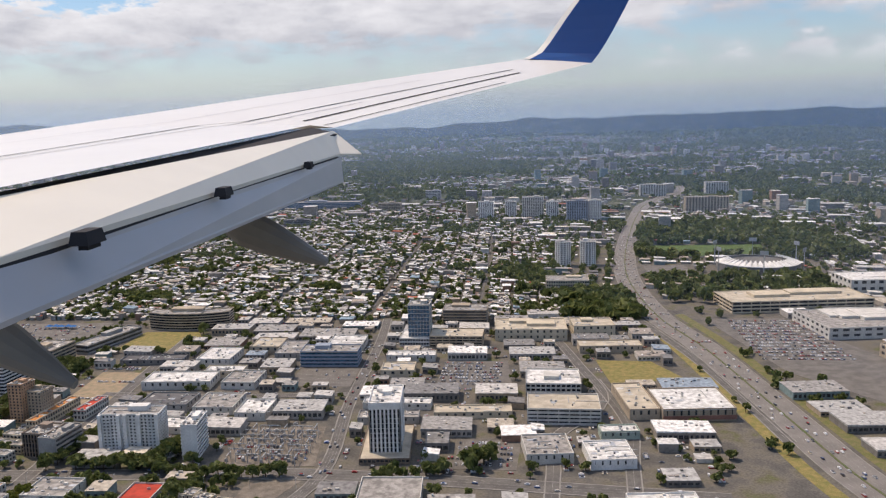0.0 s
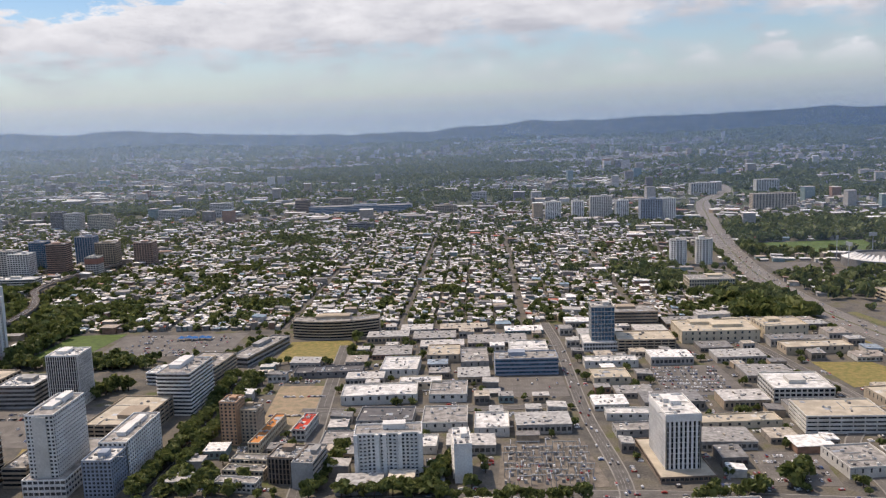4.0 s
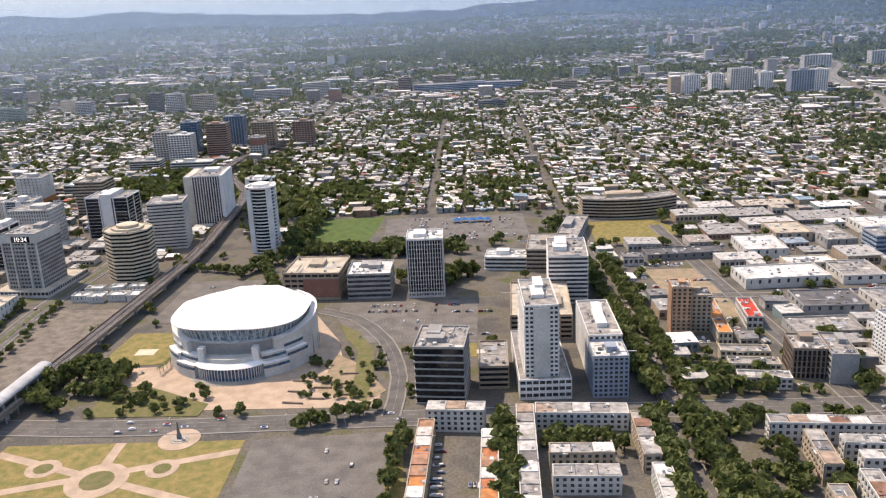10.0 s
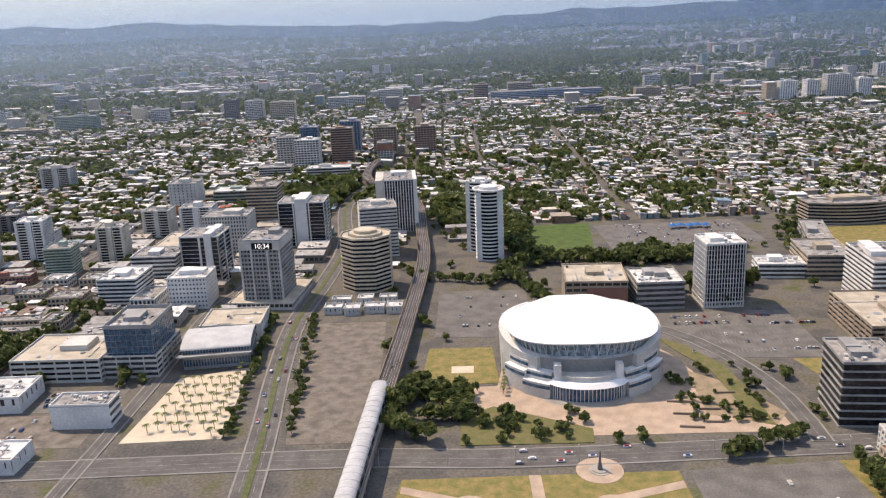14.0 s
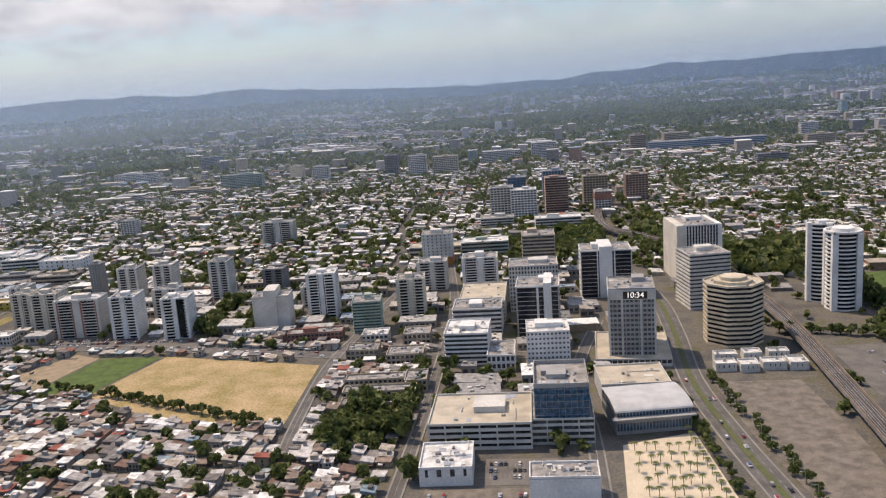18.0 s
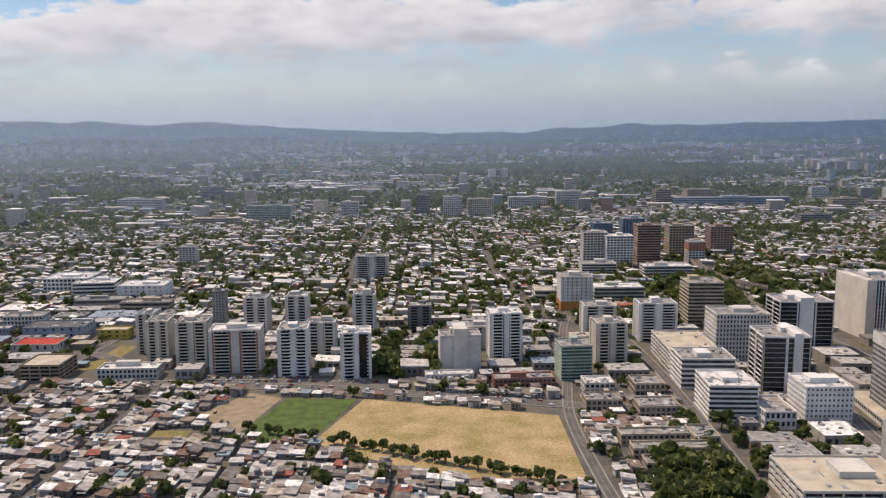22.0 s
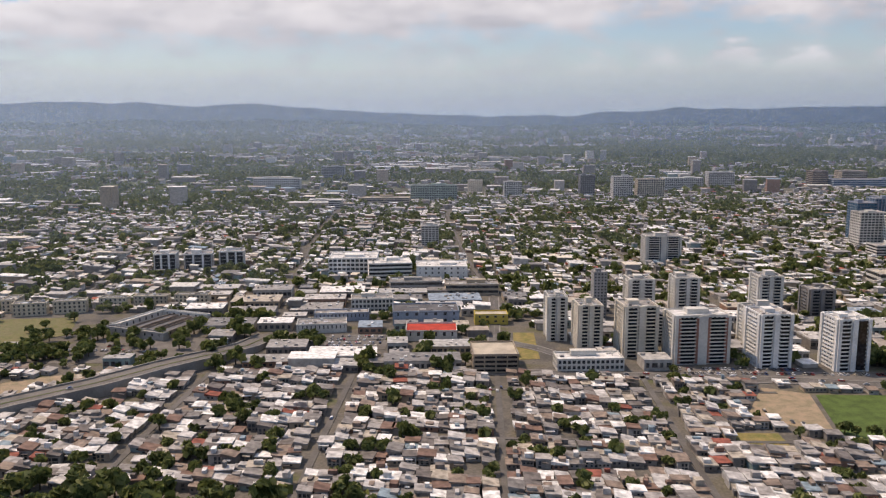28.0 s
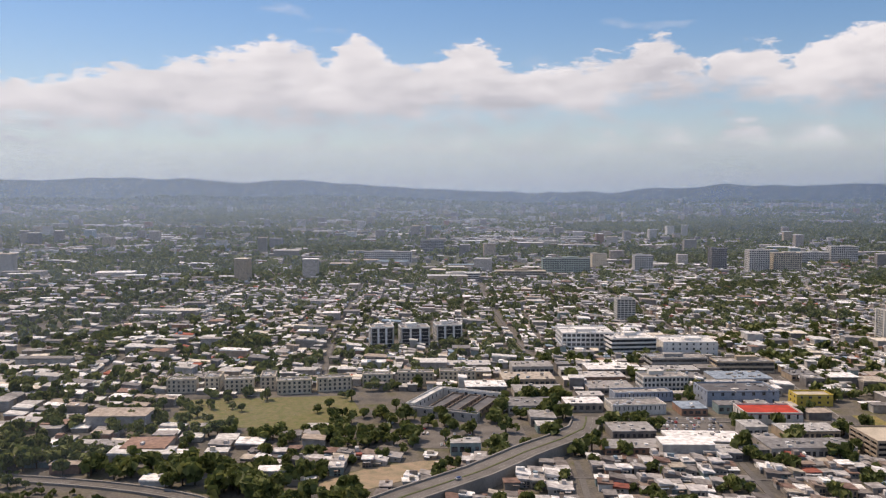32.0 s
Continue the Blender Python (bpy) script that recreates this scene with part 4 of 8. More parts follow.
podium(t, 26, 26, 5.5, -1, -2, WHITE, ROOF_WHITE, 2)
block("parking_garage", "beige parking garage beside the glass tower", "parking garage", -104, 612, 39, 24, 8, 4, BEIGE, BLACK_GLASS_AND_SHADE, ROOF_TAN, style="deck", bay=5, rooms=0, units=2)
block("office_block", "tan office block behind a parking garage", "office block", -101, 678, 36, 24, 12, 5, TAN, WIN, ROOF_GREY, style="bands")
for x, y in ((-1, 945), (27, 948)):
    block("apartment_tower", "grey rounded apartment tower with dark windows", "apartment tower", x, y, 17, 17, 26, 12, WHITE, WIN, ROOF_GREY, poly=octagon(17, 17), style="grid", bay=3.2, pier=1.3, group="twin apartment towers", units=2)
for x, y, w, h, m in ((-113, 1366, 24, 28, WHITE), (-70, 1378, 18, 27, WHITE), (-42, 1376, 34, 34, OFFWHITE), (-3, 1362, 19, 28, WHITE), (28, 1322, 32, 33, BLUEGREY), (62, 1326, 19, 33, WHITE)):
    block("apartment_tower", "far pale apartment tower above the houses", "apartment tower", x, y, w, 20, h, 14, m, WIN, ROOF_GREY, style="grid", bay=3.4, pier=1.5, group="far tower row", units=2)
for x, y, w, h in ((230, 1450, 70, 24), (190, 1720, 50, 22), (320, 1740, 44, 24)):
    block("apartment_tower", "far red and white apartment slab", "apartment tower", x, y, w, 20, h, 9, OFFWHITE if x != 230 else BEIGE, WIN, ROOF_GREY, style="grid", bay=5, pier=2.4, units=1)
t = block("store", "large store with a bright white roof", "store", 44, 466, 40, 36, 6.5, 1, TAN, WIN, ROOF_WHITE, rot=6, style="wall", pier=3.4, bay=4, rooms=0, units=8)
s = Shape()
s.box(-20.1, 20.3, -18.25, -18.05, 1.0, 3.4)
part("fascia", s.mesh("fascia", BRICK), t, "red-brown fascia")
block("store", "tan flat-roofed store beside the motorway", "store", 26, 468, 17, 46, 5.5, 1, BEIGE, WIN, ROOF_TAN, rot=7, style="wall", pier=3, bay=4, rooms=0, units=4)
block("office_block", "dark glass office block with a white roof frame", "office block", -32, 506, 33, 30, 7.5, 3, OFFWHITE, BLACK_GLASS_AND_SHADE, ROOF_WHITE, style="grid", bay=3, rooms=1)
block("parking_garage", "cream parking garage with open decks", "parking garage", -31, 459, 40, 26, 8.5, 4, OFFWHITE, BLACK_GLASS_AND_SHADE, ROOF_TAN, style="deck", sill=0.58, bay=6, rooms=0, units=2)
block("shop_building", "pale low shop building with rooftop units", "shop", -31, 405, 23, 26, 4.5, 1, OFFWHITE, WIN, ROOF_GREY, rot=7, style="wall", bay=4, rooms=0, units=7)
block("shop_building", "white low shop building with rooftop units", "shop", 0, 400, 22, 24, 4.5, 1, WHITE, WIN, ROOF_WHITE, rot=7, style="wall", bay=4, rooms=0, units=7)
block("shop_building", "white low shop building near the junction", "shop", 14, 352, 30, 14, 4, 1, WHITE, WIN, ROOF_WHITE, rot=6, style="wall", bay=4, rooms=0, units=5)
block("shop_building", "small blue and white shop", "shop", 8, 438, 20, 10, 4, 1, GREEN_PAINT, WIN, ROOF_WHITE, rot=6, style="wall", bay=4, rooms=0, units=2)
block("warehouse", "wide cream warehouse with a pale flat roof", "warehouse", -56, 632, 54, 34, 8, 2, CREAM, WIN, ROOF_TAN, rot=2, style="wall", bay=5, rooms=2, units=6)
block("warehouse", "cream warehouse with roof boxes", "warehouse", 4, 640, 31, 26, 9, 2, CREAM, WIN, ROOF_TAN, rot=5, style="wall", bay=5, rooms=1, units=4)
block("warehouse", "long low beige shed", "warehouse", 6, 600, 44, 16, 4.5, 1, BEIGE, WIN, ROOF_TAN, rot=4, style="wall", bay=5, rooms=0, units=3)
block("school_building", "cream building with a rounded hall", "school", -14, 800, 40, 26, 12, 4, CREAM, WIN, ROOF_GREY, style="grid")
block("office_block", "blue and white striped office block", "office block", -188, 562, 40, 18, 10, 4, BLUEGREY, WIN_BLUE, ROOF_GREY, rot=2, style="bands", units=6)
t = block("apartment_building", "white apartment slab with recessed balconies", "apartment building", -251, 407, 31, 13, 20.5, 12, WHITE, WIN, ROOF_GREY, rot=5, style="grid", bay=2.0, pier=0.9, units=5,
      balcony=((0, 0.06, 0.2, 0.8), (0, 0.32, 0.46, 0.8), (0, 0.56, 0.7, 0.8), (0, 0.8, 0.94, 0.8)))
s = Shape()
s.box(-0.9, 0.9, -1.6, 0.2, 0, 21.2)
shaft = s.mesh("stair_shaft", WHITE)
for px in (-14.6, -5.0, -1.6, 5.4, 14.6):
    part("stair_shaft", shaft, t, at=(px, -6.3, 0))
block("apartment_building", "narrow white apartment tower", "apartment building", -205, 402, 8, 20, 17.6, 9, WHITE, WIN, ROOF_WHITE, rot=6, style="bands", blank=(0,), units=4, balcony=((3, 0.05, 0.95, 0.7),))
block("hall", "low hall with a bright red roof", "hall", -213, 344, 15, 22, 3.5, 1, OFFWHITE, WIN, RED_ROOF, style="wall", bay=4, rooms=0, units=1)
block("hall", "low hall with a pale flat roof", "hall", -258, 347, 21, 19, 5, 1, OFFWHITE, WIN, ROOF_GREY, style="wall", bay=4, rooms=0, units=4)
block("school_wing", "low grey link wing of a school", "school", -255, 329, 7, 18, 4, 1, OFFWHITE, WIN, ROOF_GREY, rot=1, style="wall", bay=4, rooms=0, units=4)
block("school_wing", "low pale school wing with a flat roof", "school", -264, 314, 27, 13, 5, 2, OFFWHITE, WIN, ROOF_GREY, rot=3, style="wall", bay=4, rooms=0, units=6)
for x, y, w, d in ((-237, 312, 31, 5), (-237, 326, 31, 5), (-237, 317.2, 5, 8.6), (-211, 317.2, 5, 8.6)):
    block("school_wing", "low grey school wing round a green court", "school", x, y, w, d, 5, 2, GREY, WIN, ROOF_GREY, rot=1, bay=2.4, pier=0.7, rooms=0, units=2, group="court wings")
for x, y, w, d in ((-186, 352, 8, 7), (-178, 346, 8, 8), (-168, 343, 10, 7), (-166, 331, 7, 10), (-169, 318, 7, 10), (-186, 332, 9, 8), (-190, 315, 9, 8), (-177, 303, 8, 9)):
    block("apartment_row", "small cream apartment block with dark windows", "apartment row", x, y, w, d, 5.4, 3, CREAM, WIN, ROOF_GREY, rot=-12, bay=2.2, pier=1.1, rooms=0, units=2, group="cream apartment court")
block("shed", "low grey shed with pale walls", "shed", -104, 330, 28, 44, 5, 1, OFFWHITE, WIN, ROOF_GREY, rot=4, style="wall", bay=5, rooms=0, units=1)
for x, y, w, d, h, m, r in ((-278, 508, 44, 22, 6, OFFWHITE, ROOF_WHITE), (-246, 534, 26, 14, 5, CREAM, ROOF_WHITE), (-226, 512, 22, 26, 5, OFFWHITE, ROOF_GREY),
                            (-196, 508, 0, 0, 0, None, None), (-262, 470, 30, 22, 5, GREY, ROOF_DARK), (-226, 466, 24, 26, 5, OFFWHITE, ROOF_GREY), (-198, 458, 18, 24, 5, OFFWHITE, ROOF_WHITE),
                            (-210, 575, 18, 34, 6, GREY, ROOF_GREY), (-262, 560, 24, 30, 6, OFFWHITE, ROOF_WHITE), (-234, 592, 22, 26, 6, BEIGE, ROOF_TAN), (-178, 600, 26, 26, 6, OFFWHITE, ROOF_WHITE),
                            (-320, 560, 44, 14, 4, DARK, ROOF_DARK), (-276, 440, 30, 18, 4, GREY, ROOF_GREY), (-240, 436, 24, 16, 4, OFFWHITE, ROOF_WHITE), (-128, 540, 22, 20, 5, CREAM, ROOF_TAN),
                            (-130, 575, 34, 12, 5, OFFWHITE, ROOF_WHITE), (-128, 480, 40, 10, 4, OFFWHITE, ROOF_WHITE), (-126, 455, 34, 12, 4, GREY, ROOF_GREY), (-84, 465, 44, 12, 4, CREAM, ROOF_TAN)):
    if w:
        block("warehouse", "low flat-roofed commercial shed with rooftop units", "warehouse", x, y, w, d, h * 0.8, 1, m, WIN, r, rot=random.uniform(-2, 5), style="wall", bay=5, rooms=0, units=4, group="commercial sheds")


def curved_office():
    """A long bowed office block with projecting floor bands."""
    outer, n = [], 14
    for i in range(n + 1):
        u = i / n
        outer.append((-33 + 66 * u, -9 + 10 * (2 * u - 1) ** 2 * 0.8))
    back = [(x, y + 15) for x, y in reversed(outer)]
    return outer + back


block("office_block", "long bowed tan office block with striped floors", "office block", -346, 655, 66, 18, 13, 6, BEIGE, BLACK_GLASS_AND_SHADE, ROOF_GREY, rot=5, poly=curved_office(), style="bands", units=8, rooms=2)
block("office_wing", "low bent concrete wing with a flat roof", "office wing", -372, 590, 14, 60, 6, 2, GREY, WIN, ROOF_GREY, rot=-14, style="bands", units=6)

# -- the arena district --
t = block("hotel_tower", "tall pale hotel tower with ribbed balconies", "hotel tower", -398, 391, 13, 31, 36.5, 20, WHITE, WIN, ROOF_GREY, rot=2, style="grid", bay=1.9, pier=0.6, sill=0.42, units=6, rooms=2,
          blank=(), balcony=((3, 0.04, 0.96, 0.5), (1, 0.04, 0.96, 0.5)))
s = Shape()
s.box(-3.2, 3.2, -16.1, -15.4, 8, 36.4)
part("end_wall", s.mesh("end_wall", OFFWHITE), t, "plain pale end wall panel")
podium(t, 20, 50, 8.0, 1.0, 6, WHITE, ROOF_GREY, 3, 2.6)
block("office_block", "dark banded glass office block with a pale roof rim", "office block", -443, 386, 19.5, 22, 23, 8, GREY, BLACK_GLASS_AND_SHADE, ROOF_GREY, rot=-5, style="bands", sill=0.2, deep=0.5, rooms=2, units=6)
block("office_annex", "low tan annex beside the dark office block", "annex", -417, 398, 12, 26, 9, 4, TAN, BLACK_GLASS_AND_SHADE, ROOF_GREY, style="bands", rooms=0, units=3)
block("apartment_building", "pale blue apartment tower with window grid", "apartment building", -373, 388, 13.5, 16, 16.5, 9, BLUEGREY, WIN, ROOF_WHITE, rot=1, style="grid", bay=2, pier=0.7, units=4)
block("apartment_building", "white long apartment block with stepped roofs", "apartment building", -373, 404.5, 13.5, 40, 18.5, 10, WHITE, WIN, ROOF_GREY, rot=1, style="grid", bay=2.3, pier=0.9, units=6, rooms=2)
block("parking_garage", "beige parking garage with open decks", "parking garage", -402, 448, 28, 46, 11, 5, TAN, BLACK_GLASS_AND_SHADE, ROOF_TAN, rot=-2, style="deck", bay=6, rooms=1, units=2)
block("apartment_building", "white slab building with horizontal window bands", "apartment building", -382, 494, 20, 34, 24, 11, WHITE, WIN, ROOF_GREY, rot=-3, style="bands", units=6, rooms=2)
t = block("office_tower", "dark grey tower striped with white fins", "office tower", -456, 508, 19, 19, 31, 13, WHITE, BLACK_GLASS_AND_SHADE, ROOF_WHITE, rot=2, style="fins", pier=0.26, bay=1.35, sill=0.03, rooms=2)
podium(t, 19.4, 19.4, 2.6, 0, 0, OFFWHITE, ROOF_GREY, 1, 1.9)
t = block("office_block", "tan building with a red painted front", "office block", -522, 510, 30, 30, 14, 5, BEIGE, BLACK_GLASS_AND_SHADE, ROOF_TAN, rot=-3, style="deck", bay=4, rooms=1)
s = Shape()
s.box(-4.5, 14.6, -15.25, -15.02, 1.5, 11.5)
part("front_panel", s.mesh("front_panel", BRICK), t, "dull red front panel")
block("office_block", "grey banded office block with a vaulted skylight", "office block", -488, 508, 23, 24, 13, 5, GREY, WIN, ROOF_WHITE, rot=1, style="bands", units=8, rooms=2)
block("office_block", "low block with a bright white roof", "office block", -414, 552, 24, 16, 7, 3, WHITE, WIN, ROOF_WHITE, rot=-6, style="bands", units=7)
block("office_block", "tan office block behind the white roof", "office block", -390, 548, 24, 34, 12, 5, BEIGE, WIN, ROOF_GREY, rot=-6, style="bands", units=4)
block("apartment_building", "orange and tan apartment tower with narrow windows", "apartment building", -331, 449, 9, 12, 22, 12, SALMON, WIN, ROOF_GREY, rot=-4, style="grid", bay=2, pier=1.0, units=2)
block("apartment_building", "tan apartment tower beside an orange one", "apartment building", -321, 452, 9, 11, 17, 9, BEIGE, WIN, ROOF_GREY, rot=-4, style="grid", bay=2, pier=1.0, units=2)
block("office_block", "dark square office block with grey wings", "office block", -292, 402, 14, 16, 12, 5, BROWN, BLACK_GLASS_AND_SHADE, ROOF_GREY, rot=-6, style="fins", bay=1.8, units=4)
block("office_block", "plain grey concrete office wing", "office block", -279, 396, 10, 22, 12, 5, GREY, WIN, ROOF_GREY, rot=-6, style="bands", blank=(0,), units=4)
block("town_house", "long town house row with an orange roof", "town house", -312.5, 436, 6, 42, 5.5, 2, CREAM, WIN, ORANGE, rot=-4, rooms=0, units=2)
block("town_house", "town house row with a red roof", "town house", -294, 454, 7, 25, 5.5, 2, OFFWHITE, WIN, RED_ROOF, rot=-4, rooms=0, units=2)
for k in range(3):
    block("town_house", "low row of flat-roofed houses", "town house", -316, 394 + 13 * k, 20, 7, 4, 2, CREAM if k else OFFWHITE, WIN, ROOF_GREY, rot=-6, rooms=0, units=2, group="low rows by the avenue")

# -- apartment rows beyond the avenue --
for x, y, w, d, h, r, n in ((-396, 364, 33, 8, 6, -3, 3), (-364, 334, 6, 30, 6, -1, 3), (-393, 336, 21, 6.5, 6, -1, 3), (-393, 322, 21, 7, 6, -1, 3), (-404, 298, 6.5, 72, 6, -1, 3), (-363, 301, 6, 28, 6, -1, 3),
                            (-318, 352, 46, 6, 7, -4, 3), (-310, 325, 6, 22, 7, -4, 3), (-298, 338, 20, 5.5, 7, -4, 3), (-296, 328, 20, 5.5, 7, -4, 3), (-278, 310, 6, 38, 7, -4, 3), (-270, 304, 6, 40, 7, -4, 3),
                            (-302, 300, 6, 22, 7, -4, 3), (-290, 312, 18, 6, 7, -4, 3), (-288, 300, 18, 6, 7, -4, 3), (-316, 280, 6, 34, 7, -4, 3), (-290, 280, 20, 6, 7, -4, 3),
                            (-441, 300, 6, 62, 5, -1, 2), (-417, 298, 6, 56, 5, -1, 2), (-437, 364, 21, 7, 8, -4, 4)):
    t = block("apartment_row", "low apartment row with flat roof and small windows", "apartment row", x, y, w, d, h, n, OFFWHITE if (x + y) % 3 else BEIGE, WIN, ROOF_WHITE if (x * 7 + y) % 4 == 0 else ROOF_GREY, rot=r,
          bay=2.4, pier=1.2, rooms=0, units=3, group="apartment rows")
    along_x, length, cross = w > d, max(w, d), min(w, d)
    units = max(2, round(length / 6.5))
    for k in range(units):
        pw = length / units
        s = Shape()
        s.box(-pw / 2 + 0.15, pw / 2 - 0.15, -cross / 2 + 0.5, cross / 2 - 0.5, 0, 0.35 + 0.3 * ((k * 7 + int(x)) % 3))
        c = -length / 2 + pw * (k + 0.5)
        part("roof_panel", s.mesh("roof_panel", TERRACE_EACH if x in (-441, -417) else ROOF_EACH), t, at=(c, 0, h + 0.2) if along_x else (0, c, h + 0.2), turn=0 if along_x else math.pi / 2)

# -- the business district --
t = block("apartment_tower", "white round apartment tower with curved balconies", "apartment tower", -566.4, 599.2, 17, 17, 41, 19, WHITE, BLACK_GLASS_AND_SHADE, ROOF_WHITE, poly=oval(8.5, 8.5, 20), style="bands", sill=0.30, deep=1.2, units=2)
s = Shape()
s.box(-1.5, 1.5, -1.5, 1.5, 0, 41)
pier_mesh = s.mesh("pier", WHITE)
for k in range(4):
    a = math.pi / 4 + math.pi / 2 * k
    part("pier", pier_mesh, t, "white corner wall", at=(8.7 * math.cos(a), 8.7 * math.sin(a), 0))
s = Shape()
s.ring(oval(9.6, 9.6, 24), oval(8.4, 8.4, 24), 41.5, 42.4)
s.prism(oval(5.5, 5.5, 20), 41.2, 43.6)
part("crown", s.mesh("crown", WHITE), t, "round white roof crown")
t = block("apartment_tower", "white rounded apartment tower behind the round one", "apartment tower", -571, 618, 15, 15, 43, 20, WHITE, BLACK_GLASS_AND_SHADE, ROOF_WHITE, poly=oval(7.5, 7.5, 20), style="bands", sill=0.32, deep=1.0, units=2)
s = Shape()
s.box(-1.4, 1.4, -1.4, 1.4, 0, 44)
side_pier = s.mesh("pier", WHITE)
for k in range(4):
    a = 0.35 + math.pi / 2 * k
    part("pier", side_pier, t, "white corner wall", at=(7.0 * math.cos(a), 7.0 * math.sin(a), 0))
t = block("office_tower", "octagonal tan office tower with dark window bands", "office tower", -631.1, 546, 26.5, 25, 29, 13, CREAM, BLACK_GLASS_AND_SHADE, ROOF_TAN, poly=octagon(26.5, 25), style="bands", sill=0.46, deep=0.55, rooms=0, units=2)
s = Shape()
s.prism(octagon(17, 16), 29.1, 30.6)
s.prism(octagon(12, 11), 30.6, 32.2)
part("crown", s.mesh("crown", CREAM), t, "octagonal tan roof room")
t = block("office_tower", "dark tower striped with close white ribs", "office tower", -628.0, 676.1, 27, 34, 35, 16, WHITE, BLACK_GLASS_AND_SHADE, ROOF_GREY, rot=5, style="fins", pier=0.55, bay=1.75, sill=0.03, deep=0.7, units=4, rooms=1)
s = Shape()
s.box(-13.9, -8.5, -17.4, 17.3, 0, 35.6)
part("side_core", s.mesh("side_core", PALE_CREAM), t, "plain pale side core")
s = Shape()
s.box(11.2, 13.8, -17.4, 17.3, 0, 35.6)
part("end_wall", s.mesh("end_wall", WHITE), t, "plain white end wall")
t = block("office_tower", "grey office tower with a pale ribbed face and clock sign", "office tower", -668, 532.4, 21, 24, 34, 15, GREY, WIN, ROOF_GREY, rot=-4, style="grid", bay=1.9, pier=0.5, sill=0.46, units=5, rooms=1)
s = Shape()
s.ring(rect(21.4, 24.4), rect(20.2, 23.2), 29.6, 34.3)
part("top_band", s.mesh("top_band", OFFWHITE), t, "plain pale wall band at the top")
sign = Shape()
sign.box(-5.4, 5.4, -0.3, 0.05, -1.7, 1.7)
sg = part("sign_panel", sign.mesh("sign_panel", BLACK_GLASS_AND_SHADE), t, "black clock sign panel", at=(1.5, -12.2, 31.7))
font = bpy.data.curves.new("clock_display", "FONT")
font.body, font.size, font.align_x, font.align_y, font.extrude = "10:34", 3.6, "CENTER", "CENTER", 0.02
lit = material("sign_digits", (0.85, 0.85, 0.82), stain=0.05)
lit.node_tree.nodes["Principled BSDF"].inputs["Emission Color"].default_value = (1.0, 0.98, 0.94, 1)
lit.node_tree.nodes["Principled BSDF"].inputs["Emission Strength"].default_value = 0.8
font.materials.append(lit)
txt = part("clock_display", font, sg, "white clock digits", at=(0, -0.33, 0))
txt.rotation_euler = (math.pi / 2, 0, 0)
s = Shape()
s.box(-0.45, 0.45, -0.5, 0.3, 0, 29.6)
pm = s.mesh("pilaster", OFFWHITE)
for px in (-10.2, -4.4, 4.0, 10.2):
    part("pilaster", pm, t, at=(px, -12.1, 0))
podium(t, 34, 42, 3.2, 0, 2, OFFWHITE, ROOF_TAN, 1, 2.4)
block("office_tower", "brown and pale banded office tower", "office tower", -629.8, 613.4, 23, 23, 30, 14, OFFWHITE, WIN, ROOF_GREY, rot=10, style="bands", sill=0.55, units=4, rooms=2)
t = block("office_tower", "black glass tower with white edge frames", "office tower", -712.1, 567.8, 22, 22, 28, 12, WHITE, BLACK_GLASS_AND_SHADE, ROOF_GREY, rot=-2, style="fins", pier=1.1, bay=11, sill=0.05, units=4)
s = Shape()
s.box(3.0, 7.0, -11.5, 11.5, 0, 30.4)
part("white_core", s.mesh("white_core", WHITE), t, "tall white stair core")
t = block("office_tower", "black glass tower split by a white core", "office tower", -674, 648, 30, 22, 28, 12, WHITE, BLACK_GLASS_AND_SHADE, ROOF_GREY, style="fins", pier=0.7, bay=10, sill=0.05, units=4)
s = Shape()
s.box(-4, 3.6, -11.4, 11.4, 0, 31)
part("white_core", s.mesh("white_core", WHITE), t, "tall white stair core")
block("office_tower", "beige office tower with a plain window grid", "office tower", -717, 624, 28, 22, 26, 11, OFFWHITE, WIN, ROOF_GREY, style="grid", bay=1.8, pier=0.8, units=4, rooms=2)
block("office_tower", "grey office block with stacked floors", "office tower", -710, 706, 22, 22, 28, 12, BEIGE, WIN, ROOF_GREY, style="bands", units=4)
block("office_block", "white office block with horizontal window bands", "office block", -747, 534, 21, 24, 15, 7, WHITE, WIN, ROOF_WHITE, rot=-1, style="bands", units=5, rooms=1)
block("office_block", "white office block behind a banded one", "office block", -747, 580, 26, 22, 14, 6, WHITE, WIN, ROOF_GREY, style="bands", units=5, rooms=1)
block("parking_garage", "long pale parking garage with open decks", "parking garage", -746, 606, 26, 44, 11, 5, OFFWHITE, BLACK_GLASS_AND_SHADE, ROOF_TAN, style="deck", bay=5, rooms=0, units=2)
block("office_block", "white office block with a grid of small windows", "office block", -707, 529, 20, 20, 16, 7, WHITE, WIN, ROOF_WHITE, rot=1, style="grid", bay=1.8, pier=0.9, sill=0.55, units=7, rooms=2)
block("town_hall", "small white classical building with a gabled front", "hall", -726, 524, 13, 22, 7, 2, WHITE, WIN, ROOF_GREY, style="grid", rooms=0, units=2)
block("parking_garage", "long concrete parking garage with open decks", "parking garage", -744, 440, 38, 30, 9.5, 4, OFFWHITE, BLACK_GLASS_AND_SHADE, ROOF_TAN, style="deck", bay=6.2, sill=0.5, rooms=1, units=2)
t = block("office_block", "blue glass office block over a concrete base", "office block", -703.8, 445.3, 20, 26, 21, 8, GREY, WIN_BLUE, ROOF_GREY, style="curtain", pier=0.08, sill=0.05, blank=(3,), units=4, rooms=2, rim=1.6)
podium(t, 23, 30, 9.5, 0, 0, OFFWHITE, ROOF_GREY, 4, 5.7)
